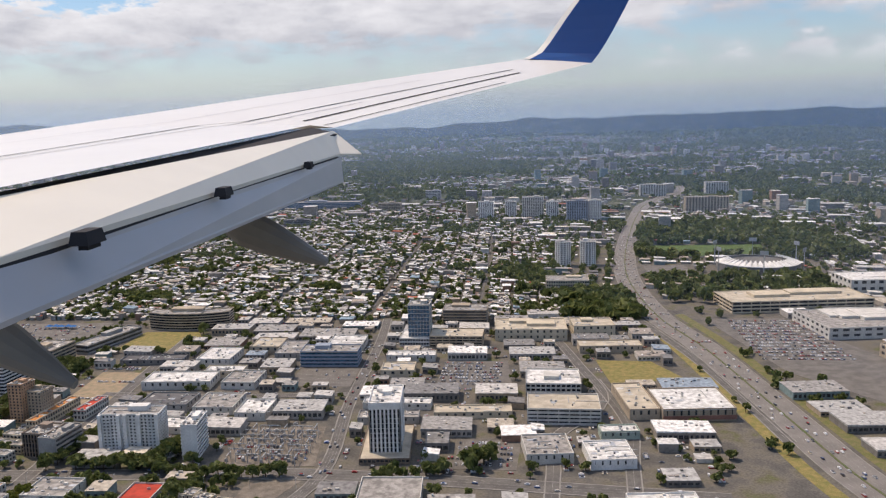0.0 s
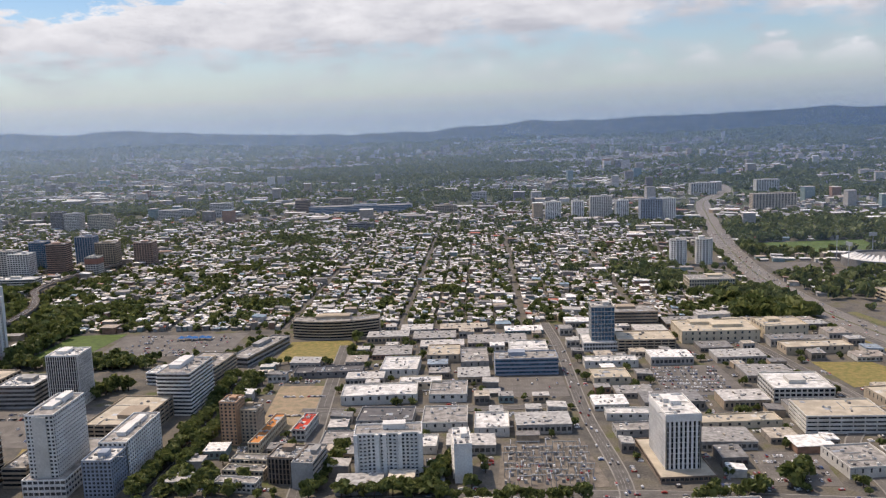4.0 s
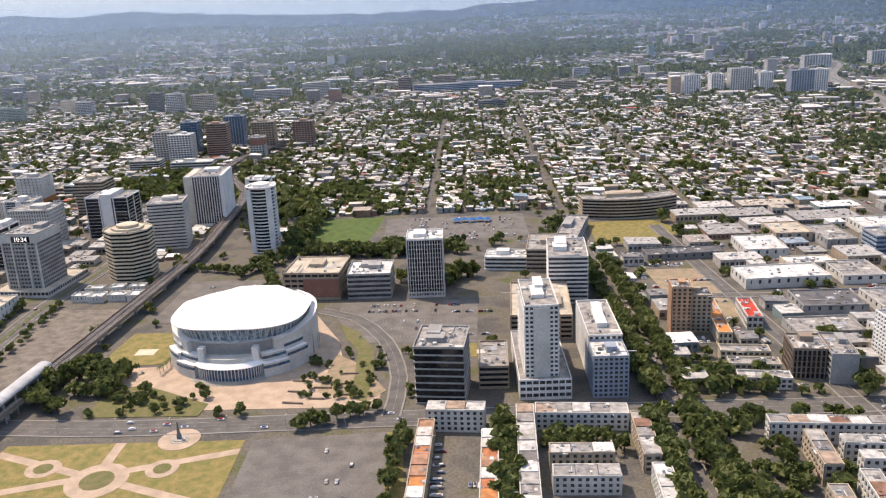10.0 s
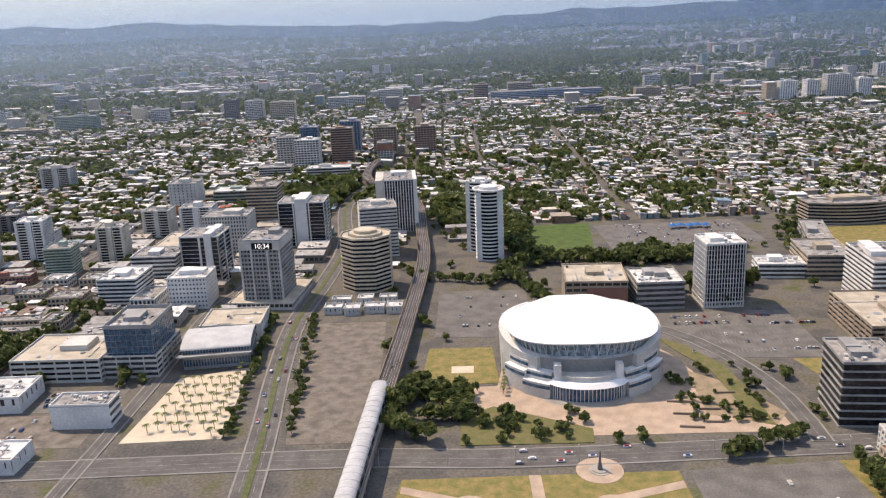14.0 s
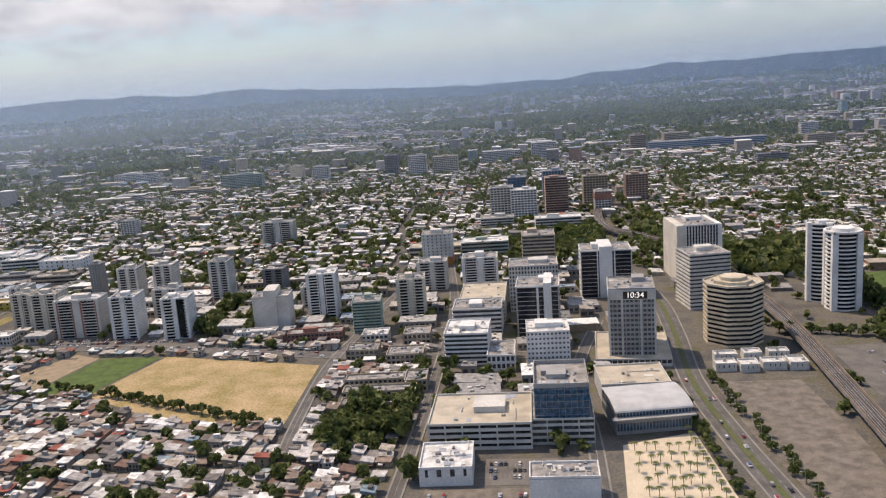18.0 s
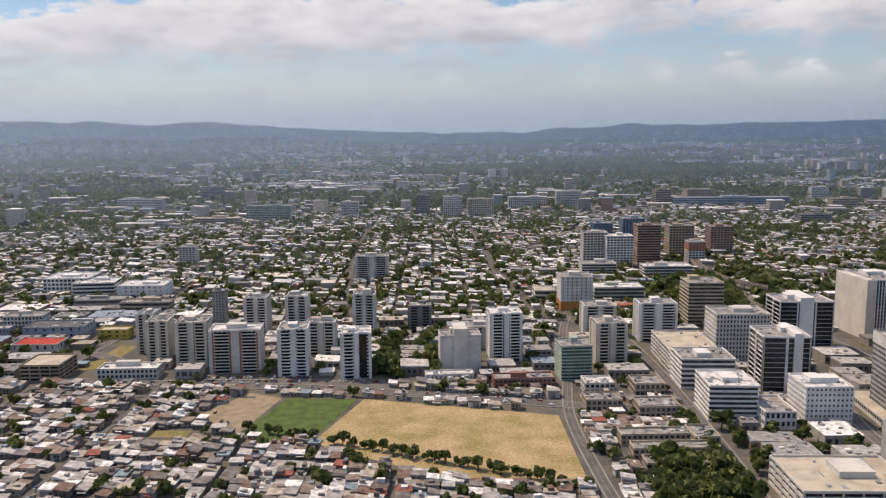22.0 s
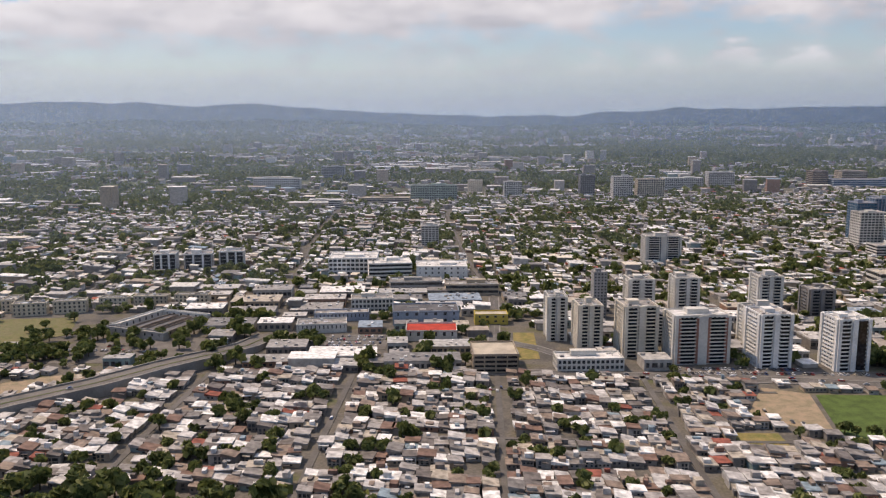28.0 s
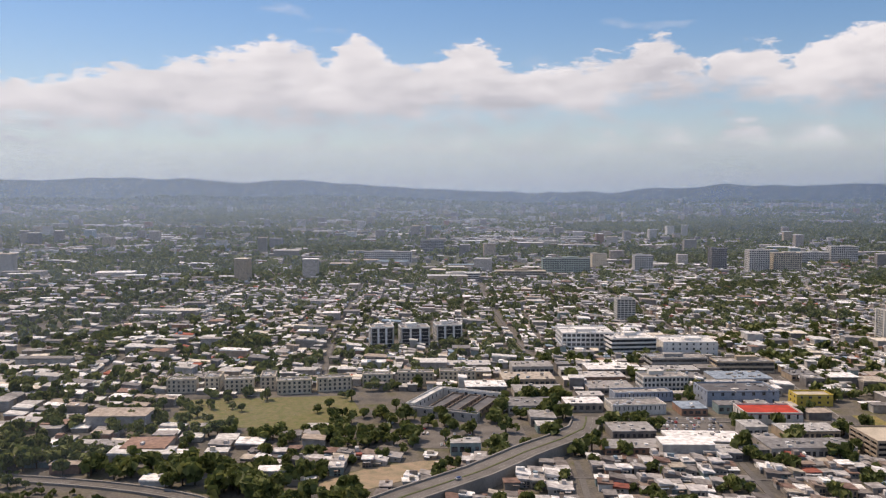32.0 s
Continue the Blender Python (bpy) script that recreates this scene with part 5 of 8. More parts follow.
block("storage_shed", "white shed with roof vents", "shed", -744, 412, 18, 20, 6, 1, WHITE, WIN, ROOF_WHITE, rot=2, style="wall", bay=4, rooms=0, units=8)
block("office_block", "plain white office block with a flat roof", "office block", -706, 398, 22, 11, 9, 3, WHITE, WIN, ROOF_GREY, style="bands", blank=(0,), units=8, rooms=0)
block("shop_building", "white low building with a flat roof", "shop", -720, 366, 16, 14, 5, 1, WHITE, WIN, ROOF_WHITE, style="wall", bay=4, rooms=0, units=3)


def concert_hall():
    """A glass hall under a barrel roof of pale metal."""
    ob = thing("concert_hall", "blue glass hall under a pale barrel roof", "hall", pose(*site(-661, 464), 0, 0, 0, 8))
    claim([site(-678, 448), site(-645, 452), site(-647, 482), site(-680, 478)], 0.5)
    w, d = 28.0, 24.0
    s = Shape()
    s.prism(rect(w - 0.5, d - 0.5), 0, 8.9)
    part("glazing", s.mesh("glazing", WIN_BLUE), ob)
    me = storey_mesh(rect(w, d), 4.4, 0.3, 0.3, 1.2, 0.3, (), GREY)
    for k in range(2):
        part("storey", me, ob, at=(0, 0, 4.4 * k))
    under, over = [], []
    for i in range(15):
        a = math.pi * i / 14
        under.append((-d / 2 * math.cos(a) * 1.04, 8.8 + 2.0 * math.sin(a)))
        over.append((-d / 2 * math.cos(a) * 1.055, 9.0 + 2.25 * math.sin(a)))
    line = under + over[::-1]
    r = Shape()
    r.solid([(-w / 2 - 0.6, y, z) for y, z in line], [(w / 2 + 0.6, y, z) for y, z in line])
    part("roof", r.mesh("roof", STATION_ROOF), ob, "pale metal barrel roof")
    c = Shape()
    c.box(-w / 2 - 2, w / 2 + 1, -d / 2 - 3, -d / 2 - 0.1, 6.6, 7.1)
    part("canopy", c.mesh("canopy", GREY), ob, "thin grey entrance canopy")


concert_hall()
block("hall", "flat cream hall behind the barrel roof", "hall", -676, 482, 28, 24, 7, 2, OFFWHITE, WIN, ROOF_TAN, rot=3, style="wall", bay=4, rooms=0, units=2)
for x, y, w, d in ((-632.9, 514.2, 9, 7), (-628.4, 512.1, 8, 8), (-621.6, 514.2, 10, 7), (-610.8, 513.2, 8, 9), (-632.0, 526.3, 10, 6), (-626.2, 527.3, 8, 7), (-615.7, 528.3, 9, 6)):
    if w:
        block("shop_building", "small white shop below the octagonal tower", "shop", x, y, w, d, 3, 1, OFFWHITE, WIN, ROOF_WHITE, style="wall", rooms=0, units=1, group="small shops")


def arena():
    """A wide arena under a white shell roof, with stepped terraces and a glazed entrance."""
    cx, cy = site(-524, 444)
    ob = thing("arena", "large arena under a smooth white shell roof", "arena", pose(cx, cy, 0))
    a, b = 30.0, 29.0
    claim([(x + cx, y + cy) for x, y in oval(a + 3, b + 3, 24)])
    wall = Shape()
    wall.solid([(x, y, 0) for x, y in oval(a - 2.5, b - 2.5, 48, 2.2)], [(x, y, 14.6) for x, y in oval(a - 1.2, b - 1.2, 48, 2.3)], 0, 1)
    part("wall", wall.mesh("wall", GREY, ROOF_WHITE), ob)
    # broad grey flank walls that rise towards the roof
    for sgn in (1, -1):
        s = Shape()
        arc = [(sgn * (a + 1.6) * math.cos(t), (b + 1.0) * math.sin(t)) for t in [-0.95 + 1.9 * i / 14 for i in range(15)]]
        inner = [(x * 0.9, y * 0.9) for x, y in arc[::-1]]
        line = arc + inner
        if sgn < 0:
            line = line[::-1]
        s.solid([(x, y, 0) for x, y in line], [(x * 1.02, y * 1.02, min(19.6, 18.2 + 4.6 * (y / b))) for x, y in line], 0, 1)
        part("flank_wall", s.mesh("flank_wall", OFFWHITE, WHITE), ob, "plain pale flank wall")
        for k in range(9):
            t = -0.85 + 1.7 * k / 8
            g = Shape()
            g.box(-0.12, 0.12, -0.15, 0.15, 0.2, 13.0)
            part("rib", cached("arena_rib", lambda: g.mesh("rib", DARK)), ob, at=(sgn * (a + 1.75) * math.cos(t), (b + 1.15) * math.sin(t), 0), turn=t)
    drum = Shape()
    drum.prism(oval(a - 4.0, b - 4.2, 48, 2.5), 14.4, 20.6)
    part("clerestory", drum.mesh("clerestory", PALE_GLASS), ob, "blue glazed clerestory band")
    mull = Shape()
    for sx in (1, -1):
        mull.solid([(-0.1, -0.2, 0), (0.1, -0.2, 0), (0.1, 0.2, 0), (-0.1, 0.2, 0)],
                   [(sx * 0.8 - 0.1, -2.0, 5.8), (sx * 0.8 + 0.1, -2.0, 5.8), (sx * 0.8 + 0.1, -1.6, 5.8), (sx * 0.8 - 0.1, -1.6, 5.8)])
    mm = mull.mesh("strut", WHITE)
    for i, (x, y) in enumerate(oval(a - 3.9, b - 4.1, 60, 2.5)):
        part("strut", mm, ob, at=(x, y, 14.6), turn=math.atan2(y / b ** 2, x / a ** 2) + math.pi / 2)
    # the shell: a rounded rectangle, gently domed, with a thin rim
    n, m = 72, 9
    edge = []
    for px, py in oval(a - 0.2, b - 0.8, n, 3.1):
        k = 1.27 / max(1.27, abs(px) / a + py / b)
        edge.append((px * k, py * k))
    verts, faces = [(0.0, 0.0, 23.3)], []
    for k in range(1, m + 1):
        u = k / m
        verts += [(px * u, py * u, 21.0 + 2.3 * (1 - u ** 1.8)) for px, py in edge]
    for i in range(n):
        faces.append((0, 1 + i, 1 + (i + 1) % n))
    for k in range(1, m):
        for i in range(n):
            j = (i + 1) % n
            faces.append((1 + (k - 1) * n + i, 1 + k * n + i, 1 + k * n + j, 1 + (k - 1) * n + j))
    k0, e = len(verts), 1 + (m - 1) * n
    verts += [(x * 0.995, y * 0.995, 20.5) for x, y in edge]
    verts += [(x * 0.86, y * 0.86, 20.0) for x, y in edge]
    for i in range(n):
        j = (i + 1) % n
        faces += [(e + j, e + i, k0 + i, k0 + j), (k0 + j, k0 + i, k0 + n + i, k0 + n + j)]
    me = bpy.data.meshes.new("roof")
    me.from_pydata(verts, [], faces)
    me.polygons.foreach_set("use_smooth", [i < n * (m - 1) for i in range(len(faces))])
    me.materials.append(SHELL)
    part("roof", me, ob, "smooth white shell roof")
    # terraces stepping down to the front
    for t0, t1, h, out_by in ((3.62, 3.95, 12.4, 2.0), (3.95, 4.28, 9.6, 2.8), (5.15, 5.48, 9.6, 2.8), (5.48, 5.81, 12.4, 2.0)):
        for lift, grow in ((0.0, 0.0), (-3.4, 2.4)):
            s = Shape()
            ts = [t0 + (t1 - t0) * i / 6 for i in range(7)]
            outer = [((a + out_by + grow) * math.cos(t), (b + out_by + grow) * math.sin(t)) for t in ts]
            inner = [((a - 3) * math.cos(t), (b - 3) * math.sin(t)) for t in ts]
            s.prism(outer + inner[::-1], 0, h + lift, 0, 1)
            part("terrace", s.mesh("terrace", OFFWHITE, SHELL), ob)
            g = Shape()
            band = [(x * 1.004, y * 1.004) for x, y in outer] + [(x * 0.99, y * 0.99) for x, y in outer[::-1]]
            g.prism(band, h + lift - 2.1, h + lift - 0.9)
            part("terrace_window", g.mesh("terrace_window", WIN_BLUE), ob)
    body = Shape()
    body.prism([(x, y - b + 3) for x, y in oval(13, 7, 28)], 0, 9.4)
    part("entrance_hall", body.mesh("entrance_hall", OFFWHITE), ob)
    ent = Shape()
    ent.prism([(x, y - b + 1.5) for x, y in oval(14, 7.5, 28)], 0, 6.2)
    part("entrance_glazing", ent.mesh("entrance_glazing", WIN_BLUE), ob)
    mu = Shape()
    mu.box(-0.12, 0.12, -0.15, 0.15, 0, 6.2)
    mum = mu.mesh("mullion", WHITE)
    for i in range(30):
        t = math.pi + math.pi * (i + 0.5) / 30
        part("mullion", mum, ob, at=(14.1 * math.cos(t), 7.6 * math.sin(t) - b + 1.5, 0))
    can = Shape()
    can.solid([(x, y - b + 1.5, 6.2) for x, y in oval(15.2, 8.8, 32)], [(x, y - b + 2.0, 7.6) for x, y in oval(13.6, 7.4, 32)])
    part("entrance_canopy", can.mesh("entrance_canopy", SHELL), ob, "curved white entrance canopy")
    st = Shape()
    for k in range(3):
        st.prism([(x, y - b + 1.5) for x, y in oval(18 - 0.9 * k, 11.4 - 0.8 * k, 32)], 0.2 * k, 0.2 * k + 0.2)
    part("steps", st.mesh("steps", CONCRETE), ob, "curved pale steps")
    lp = Shape()
    lp.box(-1.4, 1.4, -1.8, 1.8, 0, 13.4, inset=0.1)
    lpm = lp.mesh("stair_tower", WHITE)
    for x in (-11.5, 11.5):
        part("stair_tower", lpm, ob, "white stair tower", at=(x, -b + 0.6, 0))


arena()
for k in range(9):
    w = Shape()
    w.box(-4 + (k % 3), 4.5 - 1.4 * (k % 2), -0.35, 0.35, 0, 0.8, inset=0.05)
    ob = new("retaining_wall", w.mesh("retaining_wall", BROWN))
    ob.matrix_world = pose(*site(-492 + (k % 3) * 9, 388 + k * 3.3), 0.1, 0, 0, -8 + 4 * (k % 3))
    tagged(ob, "low brown retaining wall on the arena slope", "wall", "slope walls")


def event_tent():
    """A small blue peaked tent on four poles."""
    ob = thing("event_tent", "small blue peaked tent on a parking lot", "tent", pose(0, 0, -500), "blue tents")
    s = Shape()
    s.solid([(x, y, 2.0) for x, y in rect(5, 5)], [(x, y, 3.4) for x, y in rect(0.4, 0.4)])
    part("canopy", s.mesh("canopy", TENT_BLUE), ob)
    s = Shape()
    s.box(-0.08, 0.08, -0.08, 0.08, 0, 2.0)
    pm = s.mesh("pole", METAL)
    for x in (-2.3, 2.3):
        for y in (-2.3, 2.3):
            part("pole", pm, ob, at=(x, y, 0))
    return ob


first = event_tent()
for k in range(5):
    copy_thing(first, pose(*site(-434 + 5.6 * k, 662 + 1.2 * (k % 2)), 0.1, 0, 0, 3 * k))
for o in (*first.children_recursive, first):
    bpy.data.objects.remove(o)


def monument():
    """A slim tapered monument on stepped plinths where the garden paths meet."""
    ob = thing("monument", "slim dark stone monument on a stepped pale plinth", "monument", pose(*site(-528, 361), 0.1))
    s = Shape()
    s.prism(oval(3.4, 3.4, 20), 0, 0.3)
    s.prism(oval(2.4, 2.4, 20), 0.3, 0.6)
    part("plinth", s.mesh("plinth", CONCRETE), ob, "round stepped pale plinth")
    s = Shape()
    s.box(-0.7, 0.7, -0.7, 0.7, 0.6, 2.4, inset=0.1)
    s.solid([(x, y, 2.4) for x, y in rect(0.9, 0.9)], [(x, y, 7.0) for x, y in rect(0.35, 0.35)])
    part("shaft", s.mesh("shaft", DARK), ob, "dark tapered shaft")


monument()


def stadium():
    """A ball park: a ring of seats with pleated white shells and light masts."""
    ob = thing("stadium", "open ball park with a pleated white roof", "stadium", pose(*site(212, 925), 0))
    claim([(x + 209, y + 914) for x, y in oval(46, 44, 20)])
    bowl = Shape()
    n = 40
    o, i2 = oval(42, 40, n), oval(28, 26, n)
    bowl.ring(o, oval(40, 38, n), 0, 9)
    for i in range(n):
        j = (i + 1) % n
        bowl.face([(*o[i], 8.5), (*o[j], 8.5), (*i2[j], 1.2), (*i2[i], 1.2)])
    part("stand", bowl.mesh("stand", DARK), ob, "dark ring of seats")
    f = Shape()
    f.prism(i2, 0, 0.3)
    part("playing_field", f.mesh("playing_field", GRASS), ob, "green playing field")
    p = Shape()
    p.solid([(-3.2, 0, 8.6), (3.2, 0, 8.6), (2.0, -13, 11.0), (-2.0, -13, 11.0)][::-1], [(-3.2, 0, 9.2), (3.2, 0, 9.2), (0.4, -13, 13.6), (-0.4, -13, 13.6)][::-1])
    pm = p.mesh("roof_pleat", WHITE)
    for k in range(26):
        t = math.pi * 0.95 + math.pi * 1.25 * k / 25
        part("roof_pleat", pm, ob, at=(42 * math.cos(t), 40 * math.sin(t), 0), turn=t - math.pi / 2)
    mast = Shape()
    mast.box(-0.5, 0.5, -0.5, 0.5, 0, 26, inset=0.25)
    mast.box(-4, 4, -0.3, 0.3, 23, 27)
    mk = mast.mesh("light_mast", METAL)
    for k in range(6):
        t = math.pi * k / 3 + 0.4
        part("light_mast", mk, ob, "tall metal light mast", at=(48 * math.cos(t), 46 * math.sin(t), 0), turn=t + 1.57)


stadium()
block("shopping_mall", "sprawling beige shopping mall with flat roofs", "shopping mall", 140, 722, 120, 44, 9, 3, CREAM, BLACK_GLASS_AND_SHADE, ROOF_TAN, rot=8, style="deck", bay=8, rooms=2, units=12)
block("shopping_mall", "grey mall wing with rooftop plant", "shopping mall", 190, 640, 100, 60, 8, 2, OFFWHITE, WIN, ROOF_GREY, rot=8, style="wall", bay=8, rooms=4, units=16)
block("shopping_mall", "long tan mall hall beyond the car park", "shopping mall", 215, 560, 60, 40, 8, 2, BEIGE, WIN, ROOF_TAN, rot=8, style="wall", bay=8, rooms=2, units=8)
block("exhibition_hall", "wide pale hall with a curved roof edge", "hall", 262, 800, 70, 40, 12, 2, OFFWHITE, WIN, ROOF_WHITE, rot=6, style="wall", bay=8, rooms=0, units=4)

# -- apartment towers along the busy street --
TOWERS = [(-1006, 614, 16, 16, 24, PALE_CREAM, WIN, "tan apartment tower with stacked balconies"), (-1026, 625, 11.5, 14, 22, PALE_CREAM, WIN, "cream apartment tower with rounded bays"),
          (-985, 604, 26, 15, 22, OFFWHITE, WIN, "broad apartment block with red and grey panels"), (-948, 599, 15, 16, 24, WHITE, WIN, "white apartment tower with square windows"),
          (-915, 595, 15, 15, 23, WHITE, WIN, "white apartment tower with a dark balcony column"), (-865, 605, 21, 14, 19, OFFWHITE, WIN, "plain grey tower with blind stepped walls"),
          (-838, 627, 17, 16, 26, WHITE, WIN, "white apartment tower with tall vertical ribs"), (-804, 592, 16, 16, 17, GREEN_PAINT, WIN_GREEN, "pale green glass office block"),
          (-782, 617, 16, 15, 23, PALE_CREAM, WIN, "cream apartment tower with a stepped top"), (-1039, 644, 9.5, 15, 22, OFFWHITE, WIN, "grey apartment slab with narrow windows"),
          (-989, 690, 14, 14, 22, OFFWHITE, WIN, "grey apartment tower behind the street"), (-963, 690, 13, 14, 23, OFFWHITE, WIN, "grey and white apartment block"),
          (-920, 682, 13, 14, 25.5, OFFWHITE, WIN, "pale tower with dark window columns"), (-887, 694, 14, 14, 16, DARK, WIN, "small dark apartment tower"),
          (-941, 640, 16, 10, 18, OFFWHITE, WIN, "low pale apartment block"), (-1009, 690, 7.5, 9, 26, GREY, WIN, "slender grey tower with a tall shaft"),
          (-1000, 640, 22, 10, 15, OFFWHITE, WIN, "pale apartment block between towers"), (-942, 866, 27, 14, 21, OFFWHITE, WIN_BLUE, "pale blue apartment slab with ribs"),
          (-779, 684, 19, 15, 18, OFFWHITE, WIN, "pale block of flats with stacked bays"), (-748, 672, 22, 15, 22, WHITE, WIN_BLUE, "white and blue apartment block with ribs"), (-850, 655, 20, 14, 12, OFFWHITE, WIN, "low white flats with dark windows")]
for i, (x, y, w, d, h, wall, gl, label) in enumerate(TOWERS):
    fl = max(5, round(h / 1.75))
    kind = "office_block" if "office" in label else "apartment_tower"
    blank = (0, 1, 3) if "blind" in label else ()
    st = "bands" if "glass office" in label else "fins" if "ribs" in label else "grid"
    bal = () if "blind" in label or "glass" in label or "slender" in label else ((0, 0.08, 0.38, 0.6), (0, 0.62, 0.92, 0.6), (3, 0.2, 0.8, 0.5))
    t = block(kind, label, kind.replace("_", " "), x, y, w, d, h, fl, wall, gl, ROOF_WHITE if i in (2, 4, 6) else ROOF_GREY, rot=(6 if i < 9 else 2), style=st, bay=2.1, pier=0.9 if st == "grid" else None, sill=0.45 if st == "grid" else None,
              blank=blank, units=3, rooms=1, balcony=bal, group="street towers")
    if bal:
        for px, bw in ((-w / 2 + 0.7, 1.4), (0.0, w * 0.16), (w / 2 - 0.7, 1.4)):
            s = Shape()
            s.box(-bw / 2, bw / 2, -0.75, 0.2, 0, h + 0.7)
            part("wall_shaft", s.mesh("wall_shaft", wall), t, at=(px, -d / 2, 0))
        for py in (-d * 0.42, d * 0.42):
            s = Shape()
            s.box(-0.65, 0.2, -0.9, 0.9, 0, h + 0.7)
            part("wall_shaft", s.mesh("wall_shaft", wall), t, at=(-w / 2, py, 0))
        # black sheets on the wall face paint the shade of recessed balconies
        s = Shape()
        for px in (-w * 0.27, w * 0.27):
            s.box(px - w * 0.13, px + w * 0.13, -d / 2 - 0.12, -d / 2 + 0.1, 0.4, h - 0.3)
        part("balcony_recess", s.mesh("balcony_recess", BLACK_GLASS_AND_SHADE), t, "black sheets painted as shade in the balcony columns")
    if "panels" in label:
        s = Shape()
        for px in (-11.9, -3.3, 1.9, 10.3):
            s.box(px, px + 1.7, -8.05, -7.45, 0.5, 21.5)
        part("wall_panel", s.mesh("wall_panel", BRICK), t, "dull red wall panels")
    if "balcony column" in label:
        # dark box over the front of the balcony column
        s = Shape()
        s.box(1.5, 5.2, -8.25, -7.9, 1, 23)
        part("dark_bay", s.mesh("dark_bay", BLACK_GLASS_AND_SHADE), t, "flat dark balcony column")
    if "blind" in label:
        s = Shape()
        s.box(-3.5, 3.5, -8.2, 7.2, 0, 23.5)
        part("middle_wall", s.mesh("middle_wall", OFFWHITE), t, "taller plain middle wall")

# -- blocks further back --
for x, y, w, d, h, n, wall, roof, st, label in (
        (-785, 756, 22, 20, 23, 10, OFFWHITE, ROOF_GREY, "wall", "plain pale block with an orange base"), (-758, 780, 36, 22, 11, 4, GREEN_PAINT, ROOF_WHITE, "bands", "long pale green office block"),
        (-800, 790, 40, 20, 7, 2, OFFWHITE, ROOF_TAN, "bands", "low wide office block"), (-742, 948, 22, 18, 30, 13, OFFWHITE, ROOF_GREY, "grid", "pale tower in a far cluster"),
        (-722, 938, 24, 18, 28, 12, WHITE, ROOF_WHITE, "grid", "white stepped tower in a far cluster"), (-726, 990, 18, 18, 34, 14, BLUEGREY, ROOF_GREY, "curtain", "blue glass tower in a far cluster"),
        (-689, 962, 22, 18, 35, 15, DUSTY, ROOF_GREY, "bands", "red-brown banded tower in a far cluster"), (-642, 958, 15, 15, 20, 9, OFFWHITE, ROOF_GREY, "grid", "small tower with a red top"),
        (-690, 1030, 22, 18, 34, 14, BLUEGREY, ROOF_GREY, "fins", "dark blue tower in a far cluster"), (-650, 1000, 24, 18, 30, 12, BEIGE, ROOF_GREY, "grid", "tan twin tower in a far cluster"),
        (-625, 1010, 22, 18, 28, 12, DUSTY, ROOF_GREY, "grid", "dusty pink tower in a far cluster"), (-700, 880, 40, 18, 10, 4, OFFWHITE, ROOF_WHITE, "bands", "low office block far off"),
        (-750, 900, 30, 18, 9, 4, OFFWHITE, ROOF_GREY, "bands", "low flats far off"), (-531, 1528, 183, 26, 14, 5, BLUEGREY, ROOF_GREY, "bands", "very long pale blue hospital block"),
        (-500, 1570, 40, 26, 24, 9, BEIGE, ROOF_GREY, "grid", "tan block behind the hospital"), (-560, 1540, 24, 24, 26, 9, BROWN, ROOF_GREY, "bands", "brown tower beside the hospital"),
        (-880, 1360, 26, 18, 30, 12, OFFWHITE, ROOF_GREY, "grid", "pale far apartment tower with grid windows"), (-845, 1370, 36, 18, 26, 10, CREAM, ROOF_GREY, "grid", "cream far apartment block"),
        (-920, 1390, 20, 18, 30, 12, DARK, ROOF_GREY, "grid", "dark far apartment tower"), (-1151, 1325, 60, 16, 21, 9, GREEN_PAINT, ROOF_GREY, "grid", "pale green far apartment slab"),
        (-1026, 1370, 24, 16, 22, 9, OFFWHITE, ROOF_GREY, "grid", "pale far apartment tower with grid windows"), (-1075, 1420, 20, 16, 20, 8, CREAM, ROOF_GREY, "wall", "tan far tower with blank walls"),
        (-1119, 952, 15, 14, 17, 9, OFFWHITE, ROOF_GREY, "grid", "small pale tower among houses"), (-780, 1500, 60, 18, 18, 7, OFFWHITE, ROOF_WHITE, "grid", "far white apartment group"),
        (-700, 1540, 40, 18, 24, 9, OFFWHITE, ROOF_WHITE, "grid", "far white tower group"), (-300, 1480, 40, 18, 16, 6, BEIGE, ROOF_GREY, "grid", "far tan block of flats"),
        (-420, 1300, 40, 20, 10, 4, DARK, ROOF_DARK, "bands", "dark flat far block"), (-240, 1700, 30, 16, 18, 6, OFFWHITE, ROOF_GREY, "grid", "far white tower on a green slope"),
        (-1400, 1500, 70, 18, 16, 6, OFFWHITE, ROOF_GREY, "grid", "far pale apartment slab"), (-1330, 1700, 40, 18, 22, 8, GREY, ROOF_GREY, "grid", "far grey tower pair"),
        (-1270, 1240, 40, 20, 10, 4, OFFWHITE, ROOF_WHITE, "bands", "far white office block"), (-1210, 1280, 60, 20, 9, 4, BEIGE, ROOF_TAN, "bands", "far tan office block")):
    t = block("tower_block" if h > 15 else "office_block", label, "tower block" if h > 15 else "office block", x, y, w, d, h, n, wall, WIN_BLUE if "blue" in label else WIN, roof, rot=2, style=st, bay=3.0, units=2, rooms=1)
    if "orange base" in label:
        s = Shape()
        s.ring(rect(w + 0.3, d + 0.3), rect(w - 0.6, d - 0.6), 0, 6.5)
        part("base_band", s.mesh("base_band", ORANGE), t, "orange painted base")
    if "red top" in label:
        s = Shape()
        s.ring(rect(w + 0.3, d + 0.3), rect(w - 0.6, d - 0.6), 13, 19)
        part("top_band", s.mesh("top_band", BRICK), t, "red band near the top")

